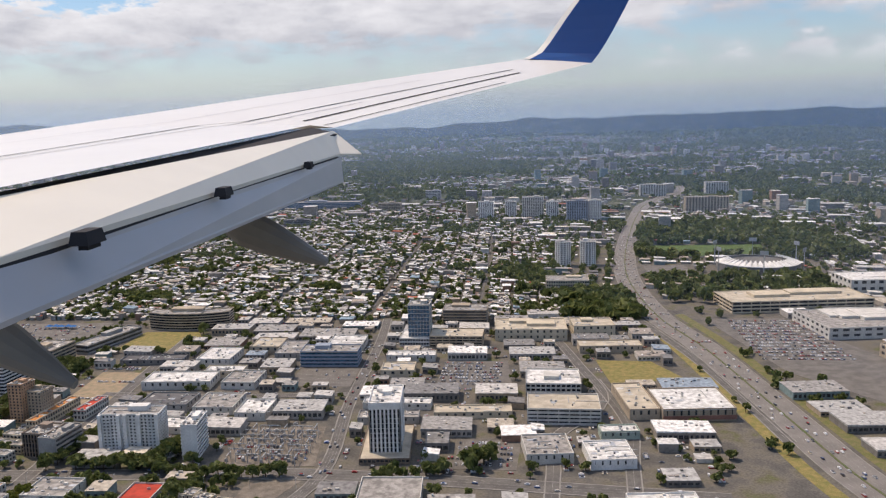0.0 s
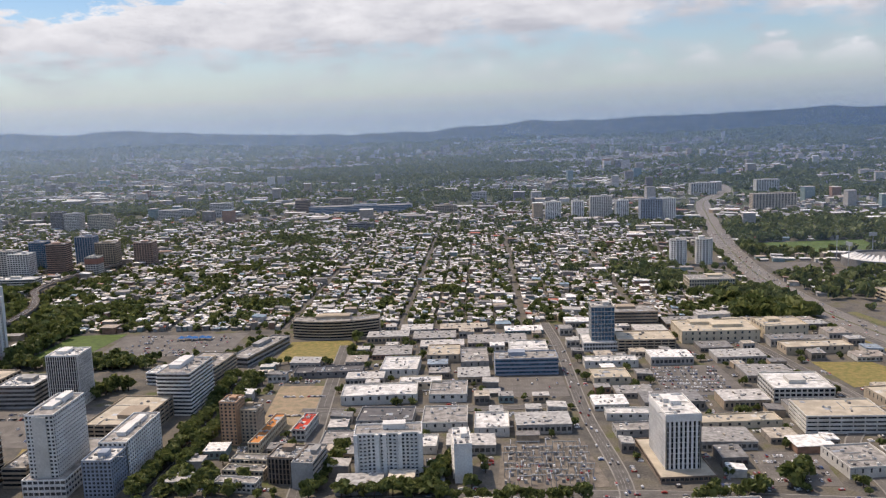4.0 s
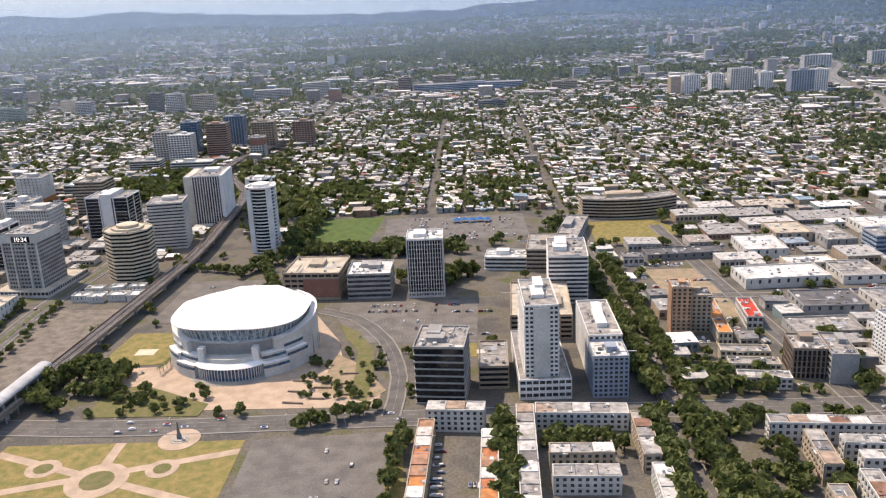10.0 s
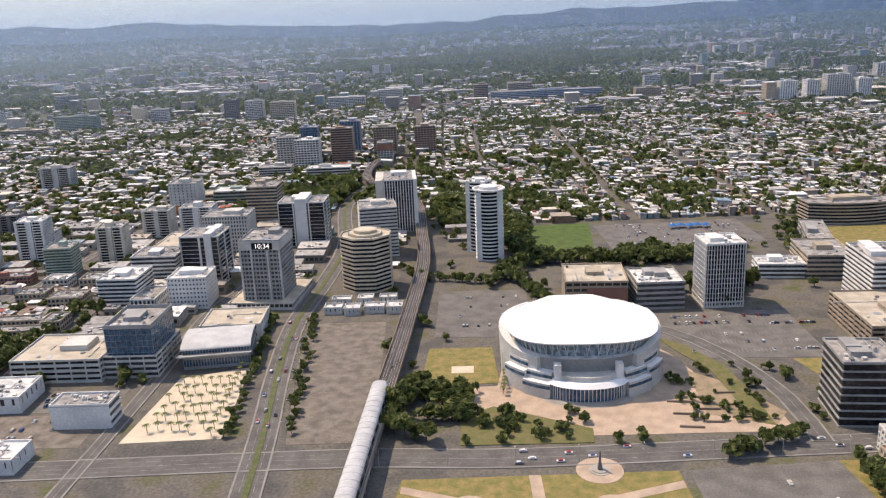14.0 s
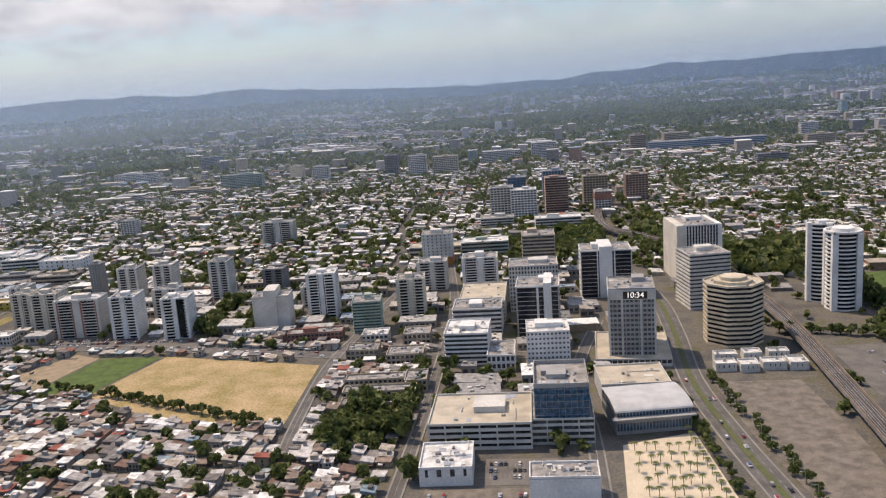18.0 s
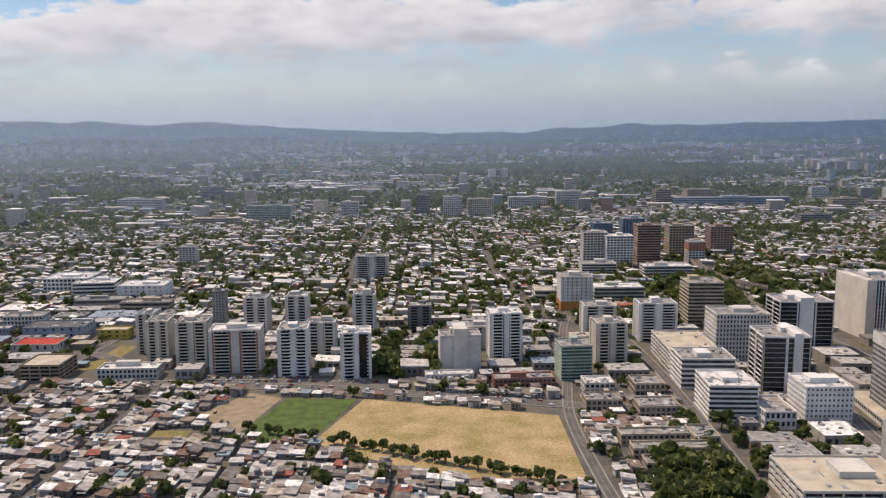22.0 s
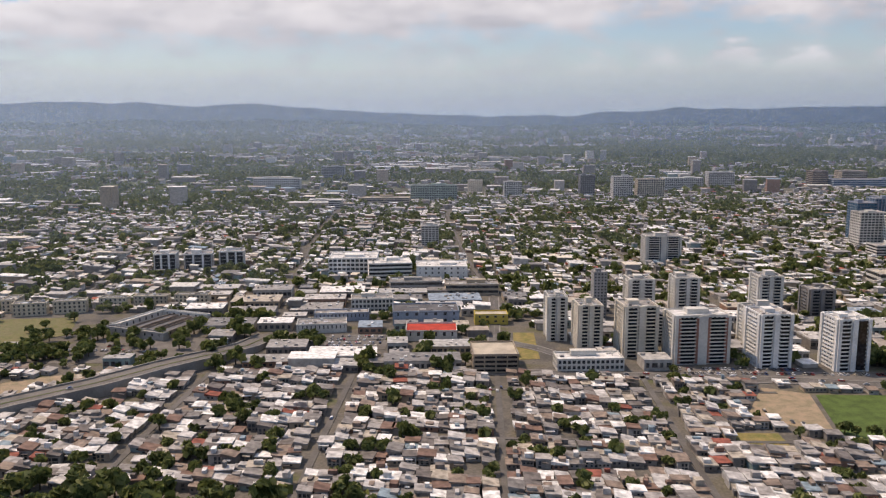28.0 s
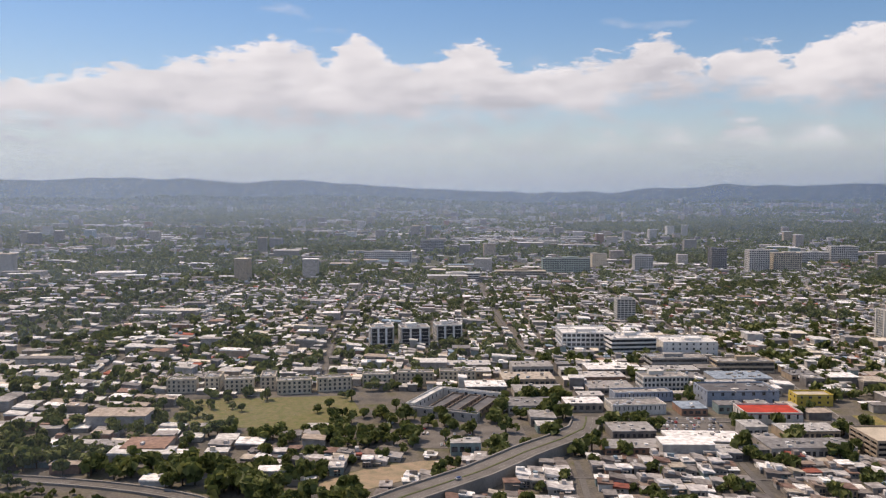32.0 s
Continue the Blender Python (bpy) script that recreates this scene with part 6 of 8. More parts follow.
# -- the market end --
block("parking_garage", "brown parking garage with open decks", "parking garage", -1078, 588, 20, 22, 8, 4, TAN, BLACK_GLASS_AND_SHADE, ROOF_TAN, rot=3, style="deck", bay=5, rooms=0, units=1)
block("store", "store with a broad red roof", "store", -1112, 642, 26, 17, 4.6, 1, OFFWHITE, WIN, RED_ROOF, rot=2, style="wall", bay=4, rooms=0, units=1)
block("store", "dark blue warehouse store", "store", -1121, 673, 36, 20, 7, 2, BLUEGREY, WIN, ROOF_DARK, rot=5, style="wall", bay=5, rooms=0, units=4)
block("office_block", "grey office block with small windows", "office block", -1147, 699, 24, 14, 8, 3, OFFWHITE, WIN, ROOF_GREY, rot=7, style="grid", units=2)
block("hospital", "white hospital block with window bands", "hospital", -1178, 813, 34, 30, 12, 4, WHITE, WIN, ROOF_WHITE, rot=3, style="grid", bay=3, units=4)
block("hospital", "white stepped hospital block", "hospital", -1148, 798, 30, 24, 11, 4, WHITE, WIN, ROOF_WHITE, rot=9, style="bands", units=4)
block("hospital", "plain white windowless block", "hospital", -1115, 799, 35, 24, 9, 3, WHITE, WIN, ROOF_WHITE, rot=3, style="wall", pier=4, bay=4.5, units=2)
block("office_block", "low grey shop block", "office block", -1130, 760, 34, 16, 6, 2, GREY, WIN, ROOF_GREY, rot=6, style="bands", units=4)
block("office_block", "low brown shop block", "office block", -1094, 752, 34, 14, 6, 2, BEIGE, WIN, ROOF_GREY, rot=3, style="bands", units=4)
for k, (x, y, w, h) in enumerate(((-1306, 822, 16, 13), (-1286, 828, 20, 12), (-1262, 834, 18, 13))):
    block("office_block", "black glass office block with white stair towers", "office block", x, y, w, 16, h, 5, WHITE, BLACK_GLASS_AND_SHADE, ROOF_GREY, rot=12, style="fins", pier=1.4, bay=6, sill=0.05, units=2, group="black glass offices")
for x, y, w, d, rot in ((-1396, 688, 15, 8, 8), (-1378, 694, 8, 15, 8), (-1366, 690, 15, 8, 12), (-1349, 697, 8, 16, 10), (-1338, 688, 18, 8, 14), (-1318, 695, 18, 8, 16), (-1296, 706, 16, 7, 4), (-1278, 712, 20, 7, 2), (-1255, 716, 20, 7, 3)):
    block("apartment_row", "cream three-storey flats with a pale roof edge", "apartment row", x, y, w, d, 6.5, 3, CREAM, WIN, ROOF_GREY, rot=rot, bay=2.6, pier=1.4, rooms=0, units=2, group="cream flats")
for x, y, w, d, h, m, r in ((0, 0, 38, 4, 3.4, GREY, ROOF_GREY), (0, 4.2, 4.5, 38, 4, OFFWHITE, ROOF_WHITE), (4.8, 39, 30, 3.2, 4, OFFWHITE, ROOF_WHITE), (11, 5, 6, 32, 2.8, BROWN, ROOF_DARK),
                            (20, 5, 6, 32, 2.8, BROWN, ROOF_DARK), (29, 5, 7, 32, 2.8, BROWN, ROOF_DARK)):
    c, sn = math.cos(radians(-21)), math.sin(radians(-21))
    block("market_hall", "market hall wing with a long metal roof", "market hall", -1270 + x * c - y * sn, 652 + x * sn + y * c, w, d, h, 1, m, WIN, r, rot=-21, style="wall", bay=5, rooms=0, units=1, group="market wings")
block("shop_building", "yellow painted shop beside a grassy lot", "shop", -1076, 676, 18, 10, 5, 2, YELLOW, WIN, ROOF_TAN, rot=3, style="wall", bay=4, rooms=0, units=1)
block("shop_building", "low shop with flat roof beside the street", "shop", -1170, 655, 26, 14, 4, 1, OFFWHITE, WIN, ROOF_GREY, rot=8, style="wall", rooms=0, units=3)
block("shop_building", "blue and white low shop", "shop", -1165, 680, 30, 10, 4, 1, BLUEGREY, WIN, ROOF_GREY, rot=8, style="wall", rooms=0, units=3)
block("office_block", "low white flats with a stepped front", "office block", -1040, 592, 30, 12, 5, 2, OFFWHITE, WIN, ROOF_WHITE, rot=4, style="grid", units=3)
block("shop_building", "low red-brown shop arcade", "shop", -838, 578, 30, 10, 4.5, 2, BRICK, WIN, ROOF_GREY, rot=6, style="grid", units=3)
block("shop_building", "small shop with white canopies", "shop", -872, 588, 24, 8, 3.5, 1, OFFWHITE, WIN, ROOF_WHITE, rot=6, style="wall", units=2, rooms=0)
for x, y, w, d, h in ((-798, 545, 16, 12, 5), (-776, 536, 18, 14, 5), (-790, 505, 30, 8, 4), (-788, 490, 32, 8, 4), (-786, 476, 30, 8, 4), (-762, 500, 10, 14, 5), (-795, 570, 14, 12, 5), (-772, 566, 14, 14, 6)):
    block("shop_building", "low town building with flat roof", "shop", x, y, w, d, h, 2, OFFWHITE if x % 2 else BEIGE, WIN, ROOF_GREY if y % 3 else ROOF_WHITE, rot=3, units=2, rooms=0, group="low town buildings")


def viaduct():
    """The railway on its concrete viaduct, with a covered station."""
    pts = smooth_line([Vector((*site(x, y), z)) for x, y, z in ((-607.8, 299.6, 5.2), (-603.9, 379.6, 5.2), (-602.0, 419.0, 5.2), (-599.0, 485.8, 5.2), (-596.0, 577.9, 5.2), (-600.0, 647.8, 5.2), (-609.8, 749.0, 5.2), (-629.8, 809.7, 5.2), (-640.0, 852.2, 5.2), (-642.0, 931.2, 5.2), (-632.0, 1012.1, 5.2))], 9.0)
    ob = tagged(new("railway_viaduct", strip(pts, 7.4, -0.9, 0.0, DARK, "railway_viaduct")), "grey concrete railway viaduct on piers with two tracks", "viaduct", kind="structure")
    l, r = sides([p.to_2d() for p in pts], 9)
    for i in range(len(pts) - 1):
        claim([r[i], r[i + 1], l[i + 1], l[i]])
    for sgn in (1, -1):
        part("parapet", strip(pts, 0.35, 0.0, 0.9, BROWN, "parapet", shift=sgn * 3.5), ob)
        part("track_bed", strip(pts, 2.7, 0.0, 0.25, BALLAST, "track_bed", shift=sgn * 1.7), ob, "dark track bed")
        for off in (-0.5, 0.5):
            part("rail", strip(pts, 0.12, 0.25, 0.4, METAL, "rail", shift=sgn * 1.7 + off), ob)
    p = Shape()
    p.prism(oval(0.9, 0.9, 10), 0, 4.2)
    p.solid([(x, y, 4.0) for x, y in rect(2, 2)], [(x, y, 5.2) for x, y in rect(6.4, 2.2)])
    pm = p.mesh("pier", GREY)
    for i in range(0, len(pts) - 1, 2):
        d = pts[i + 1] - pts[i]
        part("pier", pm, ob, at=(pts[i].x, pts[i].y, 0), turn=math.atan2(d.y, d.x) - math.pi / 2)


viaduct()


def station():
    ob = thing("railway_station", "railway station under a long rounded white roof", "station", pose(*site(-604.5, 378), -0.6, 0, 0, -2.0))
    line = [(-2.9 * math.cos(math.pi * i / 12), 9.2 + 1.5 * math.sin(math.pi * i / 12)) for i in range(13)]
    line += [(-3.1 * math.cos(math.pi * i / 12), 9.4 + 1.7 * math.sin(math.pi * i / 12)) for i in range(12, -1, -1)]
    s = Shape()
    s.solid([(x, -46, z) for x, z in line], [(x, 33, z) for x, z in line])
    part("roof", s.mesh("roof", STATION_ROOF, smooth=False), ob, "long rounded white roof")
    rib = Shape()
    rib.solid([(x * 1.02, -0.12, z + 0.06) for x, z in line], [(x * 1.02, 0.12, z + 0.06) for x, z in line])
    rib_mesh = rib.mesh("roof_rib", METAL)
    for k in range(20):
        part("roof_rib", rib_mesh, ob, at=(0, -44 + 4.0 * k, 0))
    c = Shape()
    c.box(-0.25, 0.25, -0.25, 0.25, 0, 9.8)
    cm = c.mesh("column", METAL)
    for k in range(10):
        for x in (-2.8, 2.8):
            part("column", cm, ob, at=(x, -43 + 8.1 * k, 0))
    pl = Shape()
    for x0, x1 in ((-3.9, -3.0), (3.0, 3.9)):
        pl.box(x0, x1, -46, 33, 5.0, 6.6)
    part("platform", pl.mesh("platform", CONCRETE), ob, "concrete platforms")


station()


# ---- quick meshes for what nobody could count ----
def fast_mesh(name, verts, quads, mats, mat_index=None, tris=False):
    me = bpy.data.meshes.new(name)
    n, k = len(verts), len(quads)
    c = quads.shape[1]
    me.vertices.add(n)
    me.vertices.foreach_set("co", np.ascontiguousarray(verts, np.float32).ravel())
    me.loops.add(k * c)
    me.loops.foreach_set("vertex_index", np.ascontiguousarray(quads, np.int32).ravel())
    me.polygons.add(k)
    me.polygons.foreach_set("loop_start", np.arange(0, k * c, c, dtype=np.int32))
    for m in mats:
        me.materials.append(m)
    if mat_index is not None:
        me.polygons.foreach_set("material_index", np.ascontiguousarray(mat_index, np.int32))
    me.polygons.foreach_set("use_smooth", np.zeros(k, bool))
    me.update(calc_edges=True)
    return me


BOX_F = np.array([(0, 1, 5, 4), (1, 2, 6, 5), (2, 3, 7, 6), (3, 0, 4, 7), (4, 5, 6, 7)])


def box_field(name, rows, mats, kinds):
    """Many boxes as one mesh. Rows: x, y, z0, z1, width, depth, turn, lift of the middle (a low gable along the depth)."""
    r = np.array(rows, float)
    n = len(r)
    sx = np.array([-1, 1, 1, -1, -1, 1, 1, -1]) / 2
    sy = np.array([-1, -1, 1, 1, -1, -1, 1, 1]) / 2
    lx, ly = r[:, 4:5] * sx, r[:, 5:6] * sy
    c, s = np.cos(r[:, 6:7]), np.sin(r[:, 6:7])
    v = np.stack([r[:, 0:1] + lx * c - ly * s, r[:, 1:2] + lx * s + ly * c,
                  np.where(np.arange(8) < 4, r[:, 2:3], r[:, 3:4]) + np.where(np.isin(np.arange(8), (4, 7)), r[:, 7:8], 0)], 2)
    f = (BOX_F[None] + 8 * np.arange(n)[:, None, None]).reshape(-1, 4)
    return fast_mesh(name, v.reshape(-1, 3), f, mats, np.repeat(np.array(kinds), 5))


rnd = random.Random(7)


# ---- houses ----
def lattice(x0, x1, y0, y1, street, cols, ypitch, cross, turn=0.0, skip=0.06, seed=1):
    """House plots along streets that run away from the flight line: x, y, width, depth."""
    g = random.Random(seed)
    res = []
    cx, cy = (x0 + x1) / 2, (y0 + y1) / 2
    c, s = math.cos(turn), math.sin(turn)
    x = x0
    while x < x1:
        w = (street - 3.4) / cols
        for k in range(cols):
            y = y0 + g.uniform(0, 3)
            while y < y1:
                if (y - y0) % cross > cross - 6:
                    y += 6
                    continue
                d = ypitch * g.uniform(0.8, 1.25)
                px, py = x + 3.4 + w * (k + 0.5) + g.uniform(-0.6, 0.6), y + d / 2
                if g.random() > skip:
                    res.append((*site(cx + (px - cx) * c - (py - cy) * s, cy + (px - cx) * s + (py - cy) * c), w, d, turn))
                y += d
        x += street
    return res


for k in range(-2, 7):
    x = -1200 + 64 * k + 1.7
    if x < -1245:
        continue
    elif x < -1210:
        road("narrow street of worn asphalt between small houses", [(x, 392), (x, 592 + 0.75 * (x + 1215) - 80)], 2.2, z=0.06, line=False, kerb=False, name="street")
    elif x < -960:
        road("narrow street of worn asphalt between small houses", [(x, 362), (x + 1, 480), (x + 3, 586)], 2.4, z=0.06, line=False, kerb=False, name="street")
    elif not -945 < x < -800:
        road("narrow street of worn asphalt between small houses", [(x, 362), (x, 462)], 2.9, z=0.06, line=False, kerb=False, name="street")
for y in (452, 512, 566):
    road("narrow cross street between small houses", [(-1200, y), (-1080, y + 1), (-952, y - 1)], 2.0, z=0.05, line=False, kerb=False, name="street")
for k in range(6):
    x = -553 + 96 * k
    road("narrow street of worn asphalt through the houses", [(x, 694), (x - 4, 900), (x - 10, 1200)], 2.4, z=0.06, line=False, kerb=False, name="street")
for y in (800, 912, 1024):
    road("cross street through the houses", [(-560, y), (-300, y), (-10, y + 4)], 3.4, z=0.05, line=False, kerb=False, name="street")
for k in range(7):
    x = -1470 + 130 * k
    road("street of worn asphalt through houses and trees", [(x + 20, 720), (x, 900), (x - 26, 1250)], 2.3, z=0.06, line=False, kerb=False, name="street")


def house_kinds():
    """A few small flat-roofed houses of painted concrete, each with its parts."""
    kinds = []
    for i, (w, d, h, extra) in enumerate(((7.0, 7.2, 2.4, "tank"), (6.4, 8.0, 2.5, "room"), (7.6, 6.4, 4.4, "tank"), (6.0, 6.8, 2.3, "porch"), (8.0, 8.4, 2.6, "porch"), (6.6, 7.4, 4.2, "room"))):
        ob = thing("house", "small flat-roofed concrete house on a crowded street", "house", pose(0, 0, -500), "small houses")
        s = Shape()
        s.box(-w / 2, w / 2, -d / 2, d / 2, 0, h)
        part("wall", s.mesh("wall", WALL_EACH), ob)
        s = Shape()
        o = 0.4
        if i in (1, 3):
            s.solid([(-w / 2 - o, -d / 2 - o, h), (w / 2 + o, -d / 2 - o, h), (w / 2 + o, d / 2 + o, h), (-w / 2 - o, d / 2 + o, h)],
                    [(-0.1, -d / 2 - o, h + 1.1), (0.1, -d / 2 - o, h + 1.1), (0.1, d / 2 + o, h + 1.1), (-0.1, d / 2 + o, h + 1.1)])
        else:
            s.box(-w / 2 - o, w / 2 + o, -d / 2 - o, d / 2 + o, h, h + 0.25)
            s.ring(rect(w + 2 * o, d + 2 * o), rect(w + 2 * o - 0.4, d + 2 * o - 0.4), h + 0.25, h + 0.5)
        part("roof", s.mesh("roof", ROOF_EACH), ob)
        for x in (-w * 0.26, w * 0.26):
            s = Shape()
            s.box(-0.55, 0.55, -0.08, 0.08, 0, 0.8)
            part("window", cached("house_window", lambda: s.mesh("window", WIN)), ob, at=(x, -d / 2 - 0.03, h - 1.4))
        if extra == "tank":
            s = Shape()
            s.prism(oval(0.6, 0.6, 10), h + 0.25, h + 1.3)
            part("water_tank", s.mesh("water_tank", OFFWHITE), ob, "round pale water tank", at=(w * 0.2, d * 0.2, 0))
        elif extra == "room":
            s = Shape()
            s.box(-1.3, 1.3, -1.2, 1.2, h * 0.98, h + 1.9)
            part("roof_room", s.mesh("roof_room", WALL_EACH), ob, at=(w * 0.1, d * 0.18, 0))
        else:
            s = Shape()
            s.box(-w / 2, w / 2, -d / 2 - 1.9, -d / 2, h * 0.84, h * 0.84 + 0.16)
            part("porch_roof", s.mesh("porch_roof", ROOF_EACH), ob)
        kinds.append((ob, w, d))
    return kinds


# the edge of the ravine wood, by x: below it no houses
WOOD_X = (-1430, -1345, -1300, -1264, -1252, -1243, -1234, -1222, -1180, -1156, -1126, -1100, -1060)
WOOD_Y = (590, 566, 557, 527, 508, 490, 476, 466, 464, 464, 453, 437, 366)
near_plots = lattice(-1328, -760, 366, 586, 64, 12, 4.9, 60, 0.0, 0.03, 3)
busy = taken.copy()
walls, slabs, old_slabs, shed_slabs, panes = [], [], [], [], []
kinds = house_kinds()
used, spare = 0, []
for x, y, w, d, turn in near_plots:
    if x < -1060 and y < np.interp(x, WOOD_X, WOOD_Y) + 3 * noise.noise(Vector((x / 9, y / 9, 0))):
        continue
    if not is_free(x, y, 1.8, busy):
        continue
    if rnd.random() < 0.15:
        spare.append((x, y))
        continue
    if y < 440 and used < 296:
        ob, hw, hd = kinds[used % 6]
        a = rnd.choice((0, 90, 180, 270)) + rnd.uniform(-4, 4)
        sc = rnd.uniform(0.6, 0.8)
        copy = copy_thing(ob, pose(x, y, 0, 0, 0, a))
        copy.scale = (sc, sc, sc * rnd.uniform(0.85, 1.15))
        used += 1
    else:
        h = rnd.choice((1.6, 1.7, 1.9, 2.8, 3.2))
        a = rnd.uniform(-0.14, 0.14)
        bw, bd = w * rnd.uniform(0.72, 1.08), d * rnd.uniform(0.74, 1.08)
        walls.append((x, y, -0.3, h, bw, bd, a, 0))
        old_slabs.append((x, y, h, h + 0.3, bw + 0.8, bd + 0.7, a, rnd.choice((0, 0, 0.5, 0.9))))
        for side in (-1, 1):
            if rnd.random() < 0.45:
                lw = bw * rnd.uniform(0.3, 0.8)
                ly = y + side * (bd / 2 + 0.5)
                old_slabs.append((x + rnd.uniform(-0.3, 0.3) * bw, ly, h * 0.72, h * 0.72 + 0.14, lw, 1.6, a, rnd.choice((0, 0.25))))
        for px in (-0.3, 0.02, 0.3):
            if rnd.random() < 0.7:
                panes.append((x + px * bw, y - bd / 2 - 0.02, h * 0.42, h * 0.8, rnd.uniform(0.6, 1.0), 0.12, a, 0))
                if h > 2.5:
                    panes.append((x + px * bw, y - bd / 2 - 0.02, h * 0.08, h * 0.3, rnd.uniform(0.6, 1.0), 0.12, a, 0))
        if rnd.random() < 0.4:
            old_slabs.append((x + rnd.uniform(-1, 1) * bw * 0.3, y + rnd.uniform(-1, 1) * bd * 0.3, h + 0.3, h + rnd.uniform(0.9, 2.2), rnd.uniform(1.0, 3), rnd.uniform(1, 3), a, 0))
    claim([(x - 2.5, y - 2.5), (x + 2.5, y - 2.5), (x + 2.5, y + 2.5), (x - 2.5, y + 2.5)])
for ob, _, _ in kinds:
    for o in (*ob.children_recursive, ob):
        bpy.data.objects.remove(o)

# low flat-roofed sheds, wall to wall in the commercial quarter
def pack(x0, x1, y0, y1, tries, sizes, turn, seed):
    g = random.Random(seed)
    for k in range(tries):
        big_w, big_d = sizes[min(len(sizes) - 1, k * len(sizes) // tries)]
        w, d = big_w * g.uniform(0.75, 1.25), big_d * g.uniform(0.75, 1.25)
        x, y = site(g.uniform(x0, x1), g.uniform(y0, y1))
        c, s = math.cos(turn), math.sin(turn)
        foot = [(x + px * c - py * s, y + px * s + py * c) for px, py in rect(w, d)]
        spots = [(x + px * c - py * s, y + px * s + py * c) for px in np.linspace(-w / 2, w / 2, 5) for py in np.linspace(-d / 2, d / 2, 5)]
        if not all(is_free(px, py, 0.6) for px, py in spots):
            continue
        claim(foot, 0.7)
        h = g.uniform(2.6, 5.2)
        walls.append((x, y, -0.3, h, w, d, turn, 0))
        shed_slabs.append((x, y, h, h + 0.25, w + 0.3, d + 0.3, turn, g.choice((0, 0, 0, 0.7))))
        k2 = max(2, int(w / 2.6))
        for i in range(k2):
            px, py = w * ((i + 0.5) / k2 - 0.5), -d / 2 - 0.02
            panes.append((x + px * c - py * s, y + px * s + py * c, h * 0.3, h * 0.72, w / k2 * g.choice((0.45, 0.6, 0.8)), 0.12, turn, 0))
        for _ in range(int(w * d / 45) + g.randint(0, 2)):
            px, py = g.uniform(-0.4, 0.4) * w, g.uniform(-0.4, 0.4) * d
            shed_slabs.append((x + px * c - py * s, y + px * s + py * c, h + 0.2, h + g.uniform(0.5, 1.3), g.uniform(0.6, 2.2), g.uniform(0.6, 2.0), turn, 0))


pack(-330, 70, 425, 690, 5200, ((34, 20), (26, 18), (20, 16), (15, 13), (11, 10), (8, 8)), 0.05, 21)
pack(-800, -640, 400, 720, 1800, ((20, 14), (14, 12), (10, 9), (8, 7)), 0.04, 22)
pack(-1240, -1050, 588, 760, 2600, ((30, 16), (22, 14), (15, 12), (10, 9)), 0.08, 23)
pack(-1030, -760, 560, 720, 1600, ((16, 12), (12, 9), (8, 8)), 0.08, 24)
pack(140, 330, 420, 760, 900, ((34, 20), (24, 16), (16, 12)), 0.12, 25)
pack(-290, 70, 255, 400, 500, ((18, 12), (12, 9)), 0.06, 26)
plots = []
plots += [(p, 0.11, 0.05) for p in lattice(-556, -8, 692, 1240, 24, 4, 5.8, 112, 0.02, 0.04, 5)]
plots += [(p, 0.17, 0.06) for p in lattice(-1510, -556, 705, 1420, 26, 4, 6.4, 120, 0.03, 0.06, 6)]
plots += [(p, 0.35, 0.05) for p in lattice(-1560, -1300, 540, 720, 26, 2, 8.0, 90, 0.1, 0.1, 8)]
plots += [(p, 0.25, 0.10) for p in lattice(-1240, -1010, 590, 705, 26, 2, 9.0, 90, 0.05, 0.1, 9)]
plots += [(p, 0.18, 0.30) for p in lattice(-350, 60, 400, 690, 15, 1, 11.0, 110, 0.05, 0.08, 10)]
plots += [(p, 0.30, 0.30) for p in lattice(-770, -560, 640, 706, 20, 1, 11.0, 110, 0.02, 0.1, 11)]
plots += [(p, 0.22, 0.2) for p in lattice(-1010, -620, 570, 720, 22, 2, 9.0, 110, 0.08, 0.2, 12)]
plots += [(p, 0.55, 0.15) for p in lattice(-20, 560, 760, 1420, 28, 2, 9.0, 110, -0.1, 0.12, 13)]
plots += [(p, 0.30, 0.35) for p in lattice(-290, -30, 250, 350, 22, 1, 14, 90, 0.07, 0.25, 14)]
plots += [(p, 0.35, 0.2) for p in lattice(220, 520, 420, 760, 26, 2, 11, 90, 0.12, 0.2, 15)]
plots += [(p, 0.45, 0.08) for p in lattice(-2150, -1500, 640, 1500, 28, 2, 8.5, 120, 0.1, 0.1, 16)]
plots += [(p, 0.35, 0.12) for p in lattice(-560, 60, 1240, 1560, 28, 3, 8.0, 110, 0.03, 0.08, 17)]
tree_spots, garden_trees = [], []
